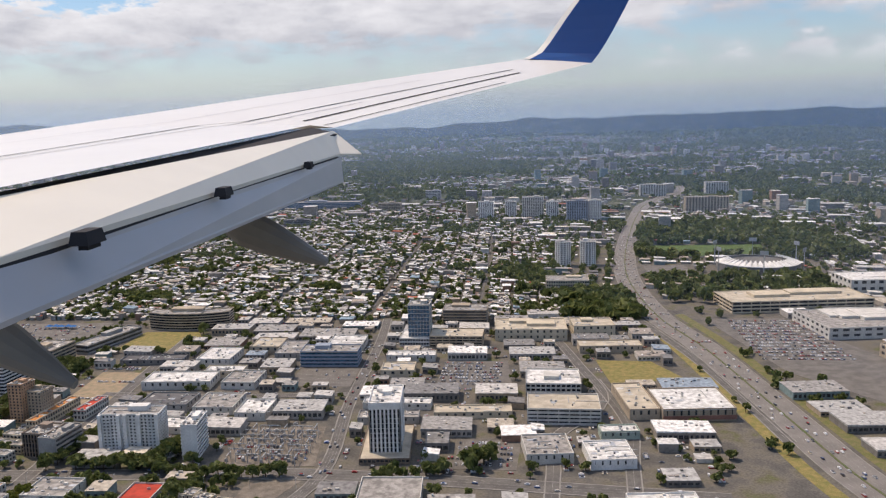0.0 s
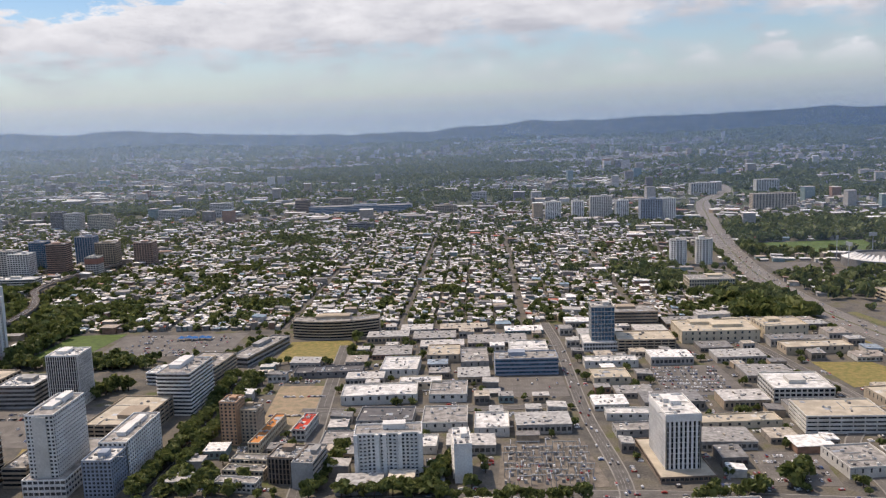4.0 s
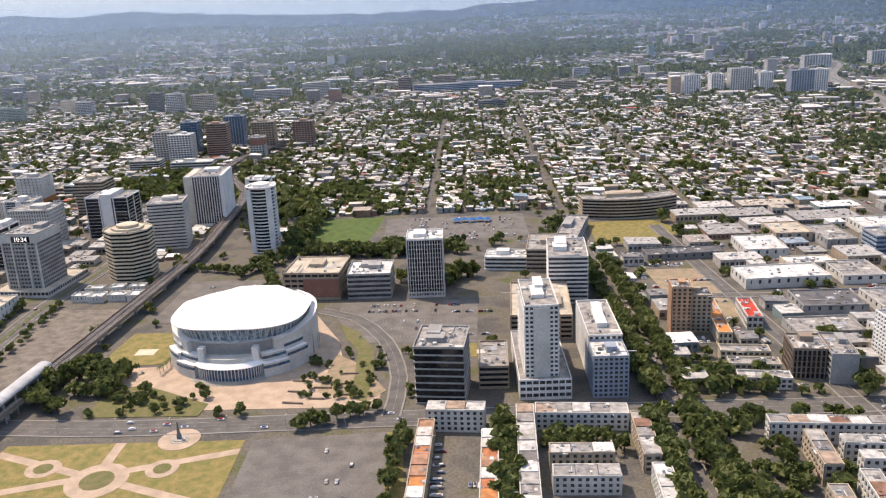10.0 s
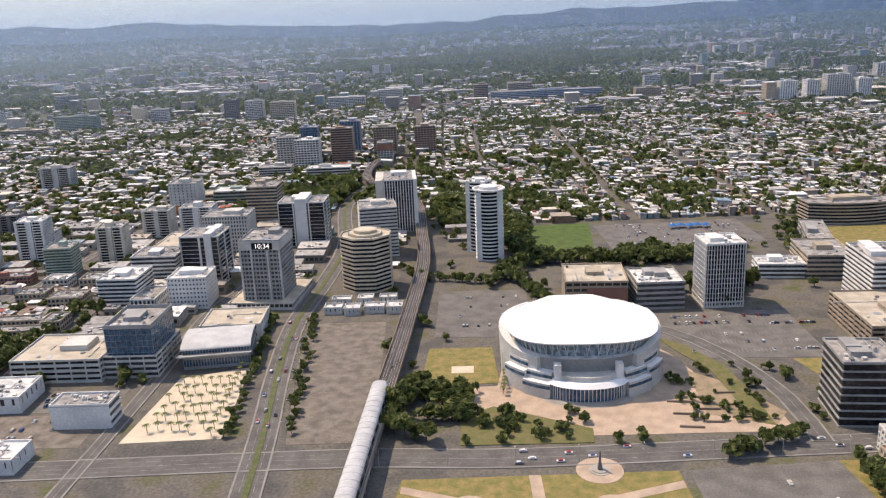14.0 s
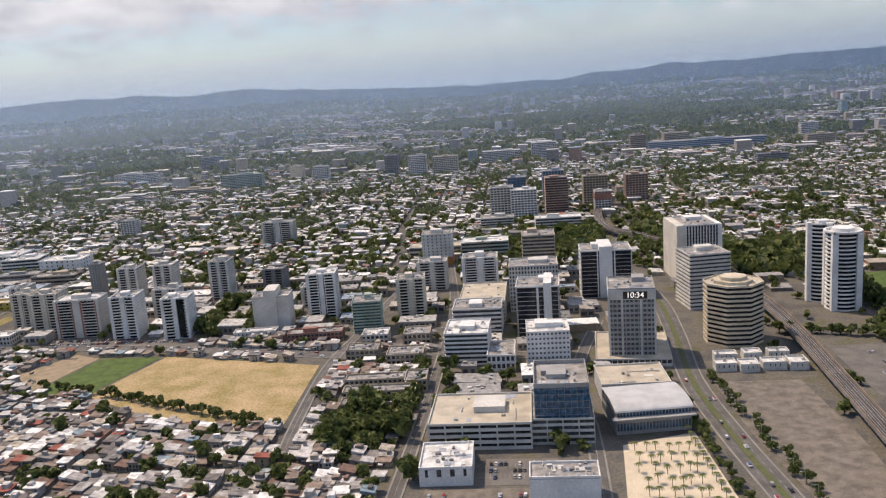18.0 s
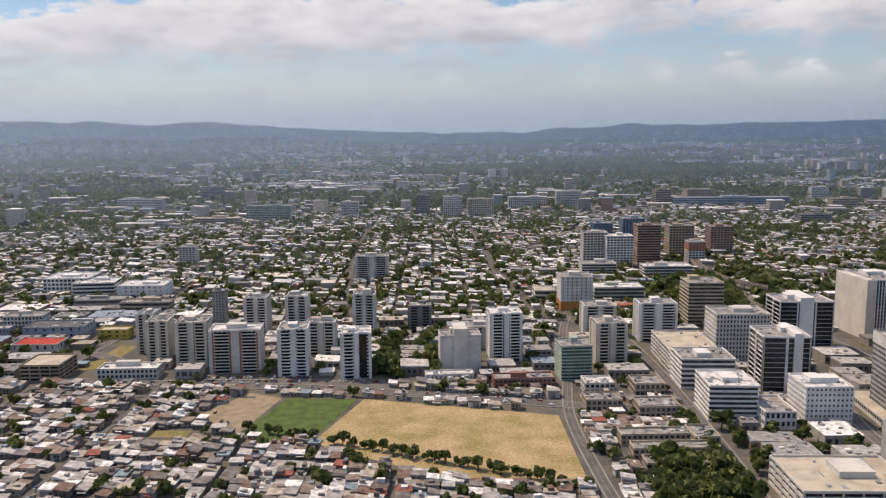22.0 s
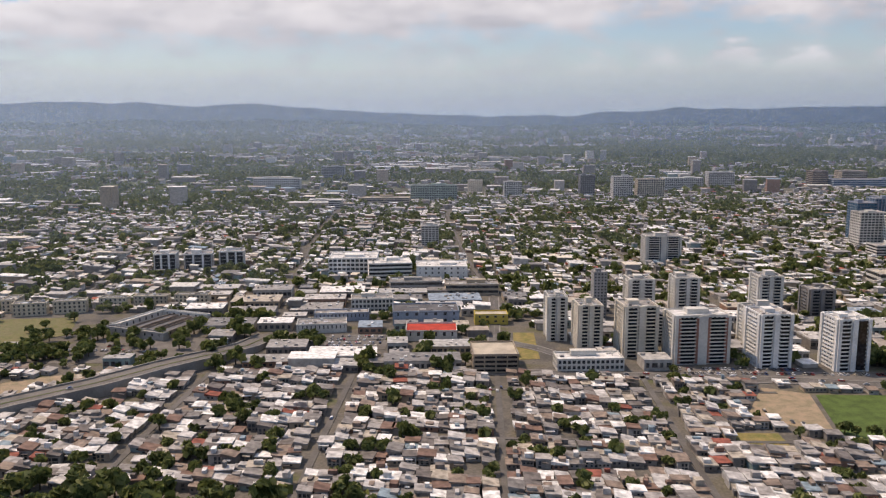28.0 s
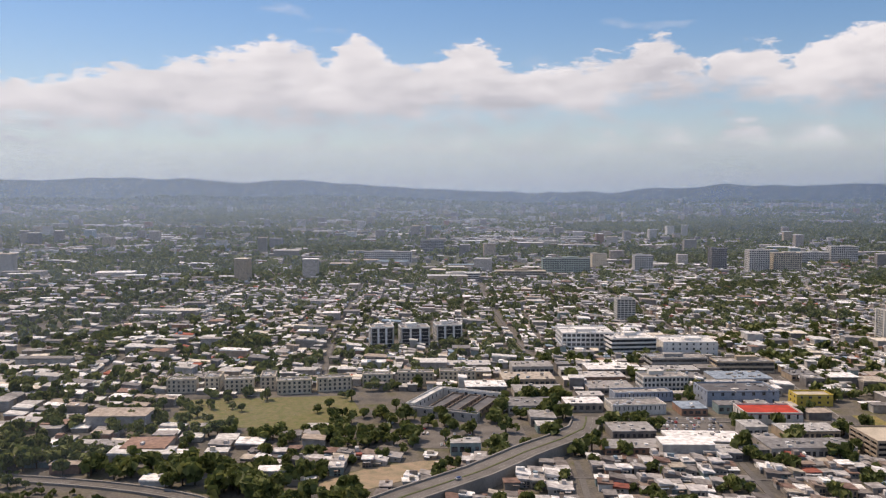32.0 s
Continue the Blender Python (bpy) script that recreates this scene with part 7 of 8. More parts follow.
for (x, y, w, d, turn), trees, tall in plots:
    if not is_free(x, y, min(w, d) * 0.42):
        continue
    if rnd.random() < trees:
        tree_spots.append((x, y, rnd.uniform(0.65, 1.2)))
        if rnd.random() < 0.5:
            tree_spots.append((x + rnd.uniform(-3, 3), y + rnd.uniform(-3, 3), rnd.uniform(0.6, 1.0)))
        continue
    if y > 690 and noise.noise(Vector((x / 48, y / 48, 5.5))) + 0.4 * noise.noise(Vector((x / 15, y / 15, 2.5))) > 0.41:
        tree_spots.append((x + rnd.uniform(-2, 2), y + rnd.uniform(-2, 2), rnd.uniform(0.6, 1.15)))
        continue
    z = land(x, y)
    h = rnd.choice((1.8, 1.9, 2.1, 3.5)) if rnd.random() > tall else rnd.uniform(3.4, 6.0)
    a = turn + rnd.uniform(-0.05, 0.05)
    bw, bd = w * rnd.uniform(0.62, 0.98), d * rnd.uniform(0.62, 0.96)
    if rnd.random() < 0.035:
        bw, bd, h = bw * rnd.uniform(1.8, 3.2), bd * rnd.uniform(1.2, 1.9), rnd.uniform(3.2, 6.5)
    green = 0.5 + 0.5 * noise.noise(Vector((x / 70, y / 70, 2.2)))
    for _ in range(2):
        if rnd.random() < 0.03 + 0.5 * green:
            garden_trees.append((x + rnd.choice((-0.5, 0.5)) * w + rnd.uniform(-0.8, 0.8), y + rnd.choice((-0.5, 0.5)) * d + rnd.uniform(-0.8, 0.8), rnd.uniform(0.38, 0.8)))
    walls.append((x, y, z - 1, z + h, bw, bd, a, 0))
    slabs.append((x, y, z + h, z + h + 0.3, bw + 0.7, bd + 0.6, a, rnd.choice((0, 0, 0, 0.6, 0.9))))
    if rnd.random() < 0.25:
        slabs.append((x + rnd.uniform(-1, 1) * bw * 0.3, y + rnd.uniform(-1, 1) * bd * 0.3, z + h + 0.3, z + h + rnd.uniform(0.9, 2.0), rnd.uniform(1, 3), rnd.uniform(1, 3.4), a, 0))

# scattered suburbs on the far slopes
far_trees = []
for _ in range(40000):
    r, a = math.sqrt(rnd.uniform(1300 ** 2, 4150 ** 2)), rnd.uniform(-1.0, 0.95)
    x, y = CENTRE[0] + r * math.sin(a), CENTRE[1] + r * math.cos(a)
    if y < 1180 or not is_free(x, y, 4):
        continue
    # woods lie in long belts across the slopes, the widest one behind the middle of the town
    belt = 1 - math.hypot((x + 500) / 560, (y - 2620) / 520)
    town = 1.15 * noise.noise(Vector((x / 430, y / 170, 7.7))) - 0.9 * max(0.0, min(1.0, 2.5 * belt)) + 0.30 * noise.noise(Vector((x / 90, y / 90, 3.3)))
    fade = (r - 1300) / 2850
    z = land(x, y)
    if z < 55 and town > -0.42 + 0.36 * fade:
        h = rnd.choice((2.4, 2.6, 4.4, 5.5))
        w, d = rnd.uniform(5, 9) * (1 + 0.9 * fade), rnd.uniform(5, 8) * (1 + 0.9 * fade)
        if rnd.random() < 0.045:
            w, d, h = rnd.uniform(18, 50), rnd.uniform(12, 22), rnd.uniform(5, 9)
        elif rnd.random() < 0.016:
            w, d, h = rnd.uniform(14, 22), rnd.uniform(12, 16), rnd.uniform(14, 30)
        walls.append((x, y, z - 3, z + h, w, d, rnd.uniform(-0.2, 0.2), 0))
        slabs.append((x, y, z + h, z + h + 0.3, w + 0.6, d + 0.6, rnd.uniform(-0.2, 0.2), 0))
    for _ in range((town < 0.3 and rnd.random() < 0.6) + (town < -0.25)):
        far_trees.append((x + rnd.uniform(-8, 8), y + rnd.uniform(-8, 8), rnd.uniform(0.8, 1.5) * (1 + 0.7 * fade)))

town = tagged(new("town_houses", box_field("town_houses", walls + slabs + old_slabs + shed_slabs + panes, [WALLS, ROOFS, OLD_ROOFS, SHED_ROOFS, WIN], [0] * len(walls) + [1] * len(slabs) + [2] * len(old_slabs) + [3] * len(shed_slabs) + [4] * len(panes))),
              "dense quarter of small pale flat-roofed houses", "houses", kind="stuff")

# ---- trees ----
def crown_template(seed, leaves, lobes=7, wide=1.0, leaf=0.62):
    """Leaf clumps on several uneven lobes: corner points of small tilted squares, for a crown about 6 m wide."""
    g = np.random.RandomState(seed)
    centres = np.c_[g.normal(0, 1.15 * wide, lobes), g.normal(0, 1.15 * wide, lobes), g.uniform(2.2, 4.6, lobes)]
    sizes = g.uniform(0.9, 1.75, lobes)
    pick = g.randint(0, lobes, leaves)
    u = g.normal(size=(leaves, 3))
    u /= np.linalg.norm(u, axis=1)[:, None]
    u[:, 2] = np.abs(u[:, 2]) * 0.9 - 0.25
    p = centres[pick] + u * sizes[pick][:, None] * g.uniform(0.72, 1.06, (leaves, 1))
    nrm = u + g.normal(0, 0.55, (leaves, 3))
    nrm /= np.linalg.norm(nrm, axis=1)[:, None]
    t1 = np.cross(nrm, g.normal(size=(leaves, 3)))
    t1 /= np.linalg.norm(t1, axis=1)[:, None]
    t2 = np.cross(nrm, t1)
    s = leaf * g.uniform(0.6, 1.35, (leaves, 1))
    return np.stack([p - t1 * s - t2 * s * 0.7, p + t1 * s - t2 * s * 0.7, p + t1 * s * 0.8 + t2 * s, p - t1 * s * 0.8 + t2 * s], 1)


def trunk_shape(s, h=2.6, r=0.22):
    ring = oval(r, r, 7)
    s.solid([(x, y, 0) for x, y in ring], [(x * 0.6, y * 0.6, h) for x, y in ring])
    for k in range(4):
        a = 1.57 * k + 0.4
        c, q = math.cos(a), math.sin(a)
        s.solid([(0.1 * c - 0.06 * q, 0.1 * q + 0.06 * c, h * 0.8), (0.1 * c + 0.06 * q, 0.1 * q - 0.06 * c, h * 0.8), (-0.02 * c, -0.02 * q, h * 0.7)],
                [(1.2 * c - 0.03 * q, 1.2 * q + 0.03 * c, h + 1.2), (1.2 * c + 0.03 * q, 1.2 * q - 0.03 * c, h + 1.2), (1.15 * c, 1.15 * q, h + 1.1)])
    return s


def grove(name, label, spots, templates, leaf_mat, trunks=True):
    """Many trees as one object."""
    g = random.Random(len(spots))
    vs, ts = [], []
    for x, y, sc in spots:
        t = templates[g.randrange(len(templates))]
        a = g.uniform(0, 6.28)
        c, s = math.cos(a), math.sin(a)
        q = t.reshape(-1, 3)
        z = land(x, y)
        vs.append(np.c_[x + sc * (q[:, 0] * c - q[:, 1] * s), y + sc * (q[:, 0] * s + q[:, 1] * c), z + q[:, 2] * sc * g.uniform(0.85, 1.15)])
        ts.append((x, y, z - 0.5, z + 2.6 * sc, 0.4 * sc, 0.4 * sc, a, 0))
    v = np.concatenate(vs)
    f = np.arange(len(v)).reshape(-1, 4)
    ob = tagged(new(name, fast_mesh(name, v, f, [leaf_mat])), label, "trees", kind="stuff")
    if trunks:
        tr = part("trunks", box_field("trunks", ts, [BARK], [0] * len(ts)), ob)
        tagged(tr, kind="stuff")
    return ob


rich = [crown_template(20 + i, 300, 8) for i in range(4)]
mid = [crown_template(40 + i, 80, 7, leaf=0.98) for i in range(6)]
far_crowns = [crown_template(90 + i, 24, 5, leaf=1.6) for i in range(6)]
small_crowns = [crown_template(80 + i, 16, 4, leaf=1.75) for i in range(6)]
light = [crown_template(60 + i, 13, 4, wide=1.3, leaf=2.4) for i in range(5)]


def tree_kind(i, mat):
    ob = thing("tree", "broad leafy green tree with a short trunk", "tree", pose(0, 0, -500))
    part("trunk", trunk_shape(Shape()).mesh("trunk", BARK), ob)
    q = rich[i].reshape(-1, 3)
    part("crown", fast_mesh("crown", q, np.arange(len(q)).reshape(-1, 4), [mat]), ob)
    return ob


green_kinds = [tree_kind(i, LEAF) for i in range(4)]
yellow_kinds = [tree_kind(i, LEAF_YELLOW) for i in range(2)]
planted = 0


def plant(x, y, sc, yellow=False):
    """A tree of its own near the flight line; further ones join the grove."""
    global planted
    x, y = site(x, y)
    if planted < 290:
        ob = (yellow_kinds if yellow else green_kinds)[planted % (2 if yellow else 4)]
        c = copy_thing(ob, pose(x, y, 0.1, 0, 0, rnd.uniform(0, 360)))
        c.scale = (sc, sc, sc * rnd.uniform(0.85, 1.15))
        planted += 1
    else:
        tree_spots.append((x, y, sc))


def along(a, b, step, sc=1.0, jitter=1.0, yellow=False):
    n = max(1, int(math.dist(a, b) / step))
    for k in range(n + 1):
        x, y = a[0] + (b[0] - a[0]) * k / n + rnd.uniform(-jitter, jitter), a[1] + (b[1] - a[1]) * k / n + rnd.uniform(-jitter, jitter)
        plant(x, y, 1.3 * sc * rnd.uniform(0.75, 1.2), yellow)


def wood(x0, x1, y0, y1, count, sc=1.1, free=True):
    for _ in range(count):
        x, y = site(rnd.uniform(x0, x1), rnd.uniform(y0, y1))
        if not free or is_free(x, y, 1.6):
            tree_spots.append((x, y, 1.2 * sc * rnd.uniform(0.7, 1.3)))


# tree-lined streets first, then gardens and woods
along((-351, 386), (-352, 470), 4.2, 1.15)
along((-338.5, 386), (-341, 470), 3.8, 1.0)
along((-352, 474), (-359, 560), 5.0, 1.1)
along((-341, 474), (-347, 560), 5.0, 0.95)
along((-354, 292), (-355, 368), 4.4, 1.15)
along((-340, 292), (-342, 368), 4.0, 1.15)
along((-335, 292), (-336, 368), 5.0, 1.0, 1.6)
along((-407, 300), (-408, 366), 4.2, 1.2)
along((-448, 300), (-446, 362), 6, 0.8)
along((-262, 300), (-260, 356), 5, 0.9, yellow=True)
along((-254, 388), (-212, 388), 4.5, 1.05)
along((-216, 392), (-206, 424), 4.5, 1.1)
along((-268, 386), (-262, 440), 6, 1.0)
along((-210, 383), (-150, 384), 5.5, 0.95)
along((-190, 340), (-186, 372), 5, 1.0)
along((-154, 330), (-146, 350), 5, 0.8)
along((-200, 312), (-192, 340), 5, 0.8)
along((-232, 335), (-216, 352), 4, 0.8)
along((-600, 392), (-586, 382), 4, 0.9)
along((-600, 396), (-590, 424), 4, 1.1)
along((-486, 366), (-458, 380), 5, 0.8)
along((-629.3, 389.7), (-634.2, 506.1), 5, 0.5)
along((-638.7, 389.7), (-647.0, 506.1), 5, 0.5)
along((-560, 550), (-535, 590), 5, 1.1)
along((-446, 512), (-428, 540), 4, 1.15)
along((-462, 534), (-420, 540), 5, 1.1)
along((-100, 384), (-70, 392), 5, 1.0)
along((-58, 396), (-48, 412), 4, 1.3)
wood(-545, -530, 600, 690, 60, 1.2)
along((-547.7, 566.8), (-526.4, 511.1), 4, 0.9)
along((-600.0, 566.8), (-565.4, 558.7), 4, 0.8)
wood(-621.6, -609.8, 400, 428, 45, 0.9)
wood(-588.1, -570.4, 396, 420, 30, 0.9, free=False)
wood(-530, -430, 584, 606, 90, 1.0)
wood(-380, -290, 585, 650, 120, 0.95)
wood(-330, -270, 600, 625, 60, 1.0)
wood(-908, -866, 600, 672, 240, 1.15)
wood(-870, -800, 640, 700, 50, 1.0)
wood(-960, -800, 566, 580, 60, 0.8)
wood(-900, -805, 456, 468, 70, 0.9)
wood(-940, -912, 500, 516, 40, 0.9)
wood(-1440, -1262, 600, 655, 90, 0.8)
wood(-1300, -1215, 590, 650, 45, 0.8, free=False)
wood(-1378, -1290, 626, 686, 22, 0.7, free=False)
wood(-1225, -1060, 480, 590, 170, 0.75)
for _ in range(2600):
    x, y = rnd.uniform(-1470, -1050), rnd.uniform(400, 592)
    if y < np.interp(x, WOOD_X, WOOD_Y) + 4 * noise.noise(Vector((x / 11, y / 11, 0))) and is_free(x, y, 1.4):
        verge = np.interp(x, (-1480, -1420, -1369, -1332, -1310, -1303), (552, 556, 550, 538, 522, 505)) - y
        if x < -1298 and 0 < verge < 34:
            if rnd.random() < 0.5:
                tree_spots.append((x, y, rnd.uniform(0.25, 0.5)))
            continue
        tree_spots.append((x, y, rnd.uniform(0.8, 1.55)))
wood(-1040, -770, 392, 470, 260, 0.7)
wood(-1205, -1195, 560, 650, 40, 1.0)
wood(-1200, -1060, 588, 645, 130, 1.0)
wood(-1240, -1190, 620, 700, 80, 1.0)
wood(95, 360, 990, 1280, 1000, 1.3)
wood(88, 260, 760, 880, 200, 1.2)
wood(0, 66, 690, 800, 260, 1.25)
wood(-40, 30, 780, 860, 70, 1.1)
wood(-80, 0, 850, 930, 90, 1.1)
wood(120, 170, 480, 640, 60, 0.8)
wood(170, 420, 400, 560, 120, 1.0)
wood(-700, -620, 760, 860, 260, 1.1)
wood(-590, -540, 680, 760, 150, 1.1)
wood(-780, -690, 400, 530, 120, 0.9)
along((-757, 470), (-757, 530), 5, 0.7)
wood(-800, -756, 470, 560, 60, 0.6, free=True)
wood(-786, -755, 440, 486, 60, 1.05, free=False)
wood(-395, -366, 348, 364, 26, 0.7)
wood(-332, -280, 270, 372, 130, 0.8)
wood(-335, -288, 372, 406, 70, 0.95)
wood(-560, -505, 372, 382, 40, 0.8)
wood(-262, -140, 298, 398, 240, 0.9)
wood(-140, -60, 300, 380, 40, 0.85)
wood(-600, -400, 260, 300, 100, 1.0)
wood(-760, -560, 700, 900, 160, 1.0)
wood(-470, -445, 385, 440, 60, 0.55)
wood(-492, -460, 392, 440, 40, 0.38, free=False)
wood(-572, -528, 380, 402, 26, 0.55, free=False)
along((-906, 507), (-809, 464), 4.5, 0.62)
along((-945, 520), (-916, 510), 4.5, 0.6)
# leftover ground between buildings: trees, singly and in clumps
for x0, x1, y0, y1, count, sc in ((-360, 70, 395, 690, 900, 0.85), (-620, -360, 380, 690, 160, 0.8), (-800, -640, 380, 660, 220, 0.8), (-1060, -760, 570, 700, 260, 0.9), (70, 330, 420, 760, 160, 0.9),
                                  (-300, 60, 250, 395, 260, 0.9), (-1300, -1020, 590, 830, 200, 0.9), (-560, 0, 690, 760, 200, 0.9)):
    for _ in range(count):
        x, y = site(rnd.uniform(x0, x1), rnd.uniform(y0, y1))
        if noise.noise(Vector((x / 22, y / 22, 9.1))) > -0.12 and is_free(x, y, 1.3) and is_free(x, y, 0.8, paved):
            tree_spots.append((x, y, sc * rnd.uniform(0.6, 1.25)))
for x, y in spare:
    if is_free(x, y, 1.0, paved):
        tree_spots.append((x, y, rnd.uniform(0.6, 1.05)))
for ob in (*green_kinds, *yellow_kinds):
    for o in (*ob.children_recursive, ob):
        bpy.data.objects.remove(o)
grove("town_trees", "leafy green trees among the houses and along streets", [q for q in tree_spots if q[1] < 672], mid, LEAF)
grove("suburb_trees", "green trees in clumps among the far houses", [q for q in tree_spots if q[1] >= 672], far_crowns, LEAF, trunks=False)
grove("garden_trees", "small green trees in gardens between the houses", garden_trees, small_crowns, LEAF, trunks=False)
grove("hill_trees", "dark woods on the far hills", far_trees, light, LEAF, trunks=False)
print("trees", len(tree_spots), len(far_trees), "houses", len(walls), "planted", planted, "near houses", used)


# ---- sheets that imitate haze over the far land ----
def haze_sheet(radius, amount, top, tone=(0.43, 0.545, 0.69)):
    """A faint sheet imitates haze over the land, thinning upwards, lit like anything else."""
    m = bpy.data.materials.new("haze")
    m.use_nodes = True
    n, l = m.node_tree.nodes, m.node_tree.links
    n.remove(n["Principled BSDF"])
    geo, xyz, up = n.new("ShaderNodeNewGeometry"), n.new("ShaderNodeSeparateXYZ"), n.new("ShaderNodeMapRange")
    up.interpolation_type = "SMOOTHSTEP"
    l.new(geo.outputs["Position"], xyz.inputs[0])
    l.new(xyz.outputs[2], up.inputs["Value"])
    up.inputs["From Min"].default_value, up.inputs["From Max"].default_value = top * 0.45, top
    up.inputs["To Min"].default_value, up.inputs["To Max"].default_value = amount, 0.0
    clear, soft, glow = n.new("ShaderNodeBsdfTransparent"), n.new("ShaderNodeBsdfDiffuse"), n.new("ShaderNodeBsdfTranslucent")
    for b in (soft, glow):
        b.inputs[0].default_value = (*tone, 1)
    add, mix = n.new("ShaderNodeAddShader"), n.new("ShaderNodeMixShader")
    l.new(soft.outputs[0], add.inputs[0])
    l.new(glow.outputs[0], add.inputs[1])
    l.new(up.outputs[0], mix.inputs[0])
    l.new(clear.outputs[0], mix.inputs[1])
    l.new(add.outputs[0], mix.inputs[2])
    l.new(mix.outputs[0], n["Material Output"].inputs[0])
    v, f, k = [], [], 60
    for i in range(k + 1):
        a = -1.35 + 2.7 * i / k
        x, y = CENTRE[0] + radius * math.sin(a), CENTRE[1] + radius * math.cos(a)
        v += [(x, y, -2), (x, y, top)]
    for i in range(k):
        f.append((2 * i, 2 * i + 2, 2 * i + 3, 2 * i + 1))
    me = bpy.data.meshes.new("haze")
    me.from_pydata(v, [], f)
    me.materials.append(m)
    return tagged(new("haze", me), "thin translucent sheet imitating blue haze over the far land", "backdrop", kind="structure")


# each sheet tints what lies behind it, the far ones darker and bluer
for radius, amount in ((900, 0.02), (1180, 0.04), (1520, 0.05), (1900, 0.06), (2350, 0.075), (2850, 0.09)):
    haze_sheet(radius, amount, 330)
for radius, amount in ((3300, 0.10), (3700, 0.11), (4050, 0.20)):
    haze_sheet(radius, amount, 330, (0.305, 0.445, 0.60))


# ---- parked cars ----
def car_kind(k):
    """A small car: body, glazed cabin and four wheels."""
    ob = thing("car", "small parked car with dark windows", "car", pose(0, 0, -500), "parked cars")
    w, L, h = 1.06, (2.6, 2.8, 2.45)[k], (0.86, 1.0, 0.84)[k]
    s = Shape()
    s.solid([(-w / 2, -L / 2, 0.14), (w / 2, -L / 2, 0.14), (w / 2, L / 2, 0.14), (-w / 2, L / 2, 0.14)],
            [(-w / 2 + 0.03, -L / 2 + 0.06, 0.5), (w / 2 - 0.03, -L / 2 + 0.06, 0.5), (w / 2 - 0.03, L / 2 - 0.04, 0.5), (-w / 2 + 0.03, L / 2 - 0.04, 0.5)])
    s.box(-w / 2 + 0.16, w / 2 - 0.16, -L * 0.2, L * 0.24, h - 0.03, h)
    part("body", s.mesh("body", PAINTS), ob)
    s = Shape()
    s.solid([(-w / 2 + 0.05, -L * 0.32, 0.5), (w / 2 - 0.05, -L * 0.32, 0.5), (w / 2 - 0.05, L * 0.36, 0.5), (-w / 2 + 0.05, L * 0.36, 0.5)],
            [(-w / 2 + 0.16, -L * 0.2, h - 0.03), (w / 2 - 0.16, -L * 0.2, h - 0.03), (w / 2 - 0.16, L * 0.24, h - 0.03), (-w / 2 + 0.16, L * 0.24, h - 0.03)])
    part("cabin", s.mesh("cabin", BLACK_GLASS_AND_SHADE), ob)
    wheel = cached("wheel", lambda: wheel_mesh())
    for x in (-w / 2 + 0.04, w / 2 - 0.04):
        for y in (-L * 0.31, L * 0.31):
            part("wheel", wheel, ob, at=(x, y, 0.19))
    return ob


def wheel_mesh():
    s, n = Shape(), 10
    ring = [(0.19 * math.cos(6.283 * i / n), 0.19 * math.sin(6.283 * i / n)) for i in range(n)]
    s.solid([(0.07, y, z) for y, z in ring], [(-0.07, y, z) for y, z in ring])
    return s.mesh("wheel", TYRE)


car_kinds = [car_kind(k) for k in range(3)]
parked, far_cars = 0, []


def park(x0, y0, x1, y1, rows, fill=0.7, nose=0.0, gap=1.7, z=0.1, own=True):
    """Rows of parked cars in a box of the plan."""
    global parked
    for r in range(rows):
        y = y0 + (y1 - y0) * (r + 0.5) / rows
        x = x0
        while x < x1:
            if rnd.random() < fill:
                sx, sy = site(x, y)
                turn = nose + rnd.choice((0, math.pi)) + rnd.uniform(-0.05, 0.05)
                if own and parked < 150:
                    copy_thing(car_kinds[parked % 3], pose(sx, sy, z, 0, 0, math.degrees(turn)))
                    parked += 1
                else:
                    far_cars.append((sx, sy, z + 0.14, z + 0.55, 1.05, 2.6, turn, 0))
                    far_cars.append((sx, sy, z + 0.55, z + 0.9, 0.85, 1.4, turn, 0))
            x += gap


def traffic(pts, lanes, width, step, z=0.2, own=False):
    """Cars along a road."""
    global parked
    line = smooth_line([Vector(site(*p)) for p in pts], 4.0)
    for k in range(lanes):
        at = -width / 2 + width * (k + 0.5) / lanes
        s = rnd.uniform(0, step)
        for i in range(len(line) - 1):
            s -= 4.0
            if s < 0:
                s = rnd.uniform(0.5, 1.6) * step
                d = (line[i + 1] - line[i]).normalized()
                p = line[i] + Vector((-d.y, d.x)) * at
                a = math.atan2(d.y, d.x) - math.pi / 2
                if own and parked < 150:
                    copy_thing(car_kinds[parked % 3], pose(p.x, p.y, z, 0, 0, math.degrees(a)))
                    parked += 1
                else:
                    far_cars.append((p.x, p.y, z + 0.14, z + 0.55, 1.05, 2.6, a, 0))
                    far_cars.append((p.x, p.y, z + 0.55, z + 0.9, 0.85, 1.4, a, 0))


park(-985, 588, -892, 592, 1, 0.75)
park(-984, 595, -930, 598, 1, 0.6)
park(-720, 415, -694, 430, 3, 0.35)
park(-476, 484, -424, 500, 2, 0.35)
park(-430, 440, -410, 500, 2, 0.5, math.pi / 2)
park(-66, 400, -38, 434, 5, 0.5)
traffic([(-555, 370), (-452, 374), (-332, 378)], 4, 10, 34, 0.25, True)
traffic([(-633.3, 384.6), (-636.4, 445.3), (-638.2, 506.1)], 4, 8, 34, 0.35, True)
traffic([(-274, 379), (-130, 388), (60, 372)], 4, 10, 30, 0.28)
traffic([(150, 300), (125, 389), (114, 471), (97, 612), (77, 715), (71, 860), (81, 993), (106, 1174)], 8, 21, 26, 0.24)
traffic([(-1340, 430), (-1301, 479), (-1281, 505), (-1258, 534), (-1240, 553)], 4, 10, 36, 4.5)
traffic([(-1030, 588), (-960, 583), (-900, 575), (-810, 556)], 4, 7, 22, 0.25)
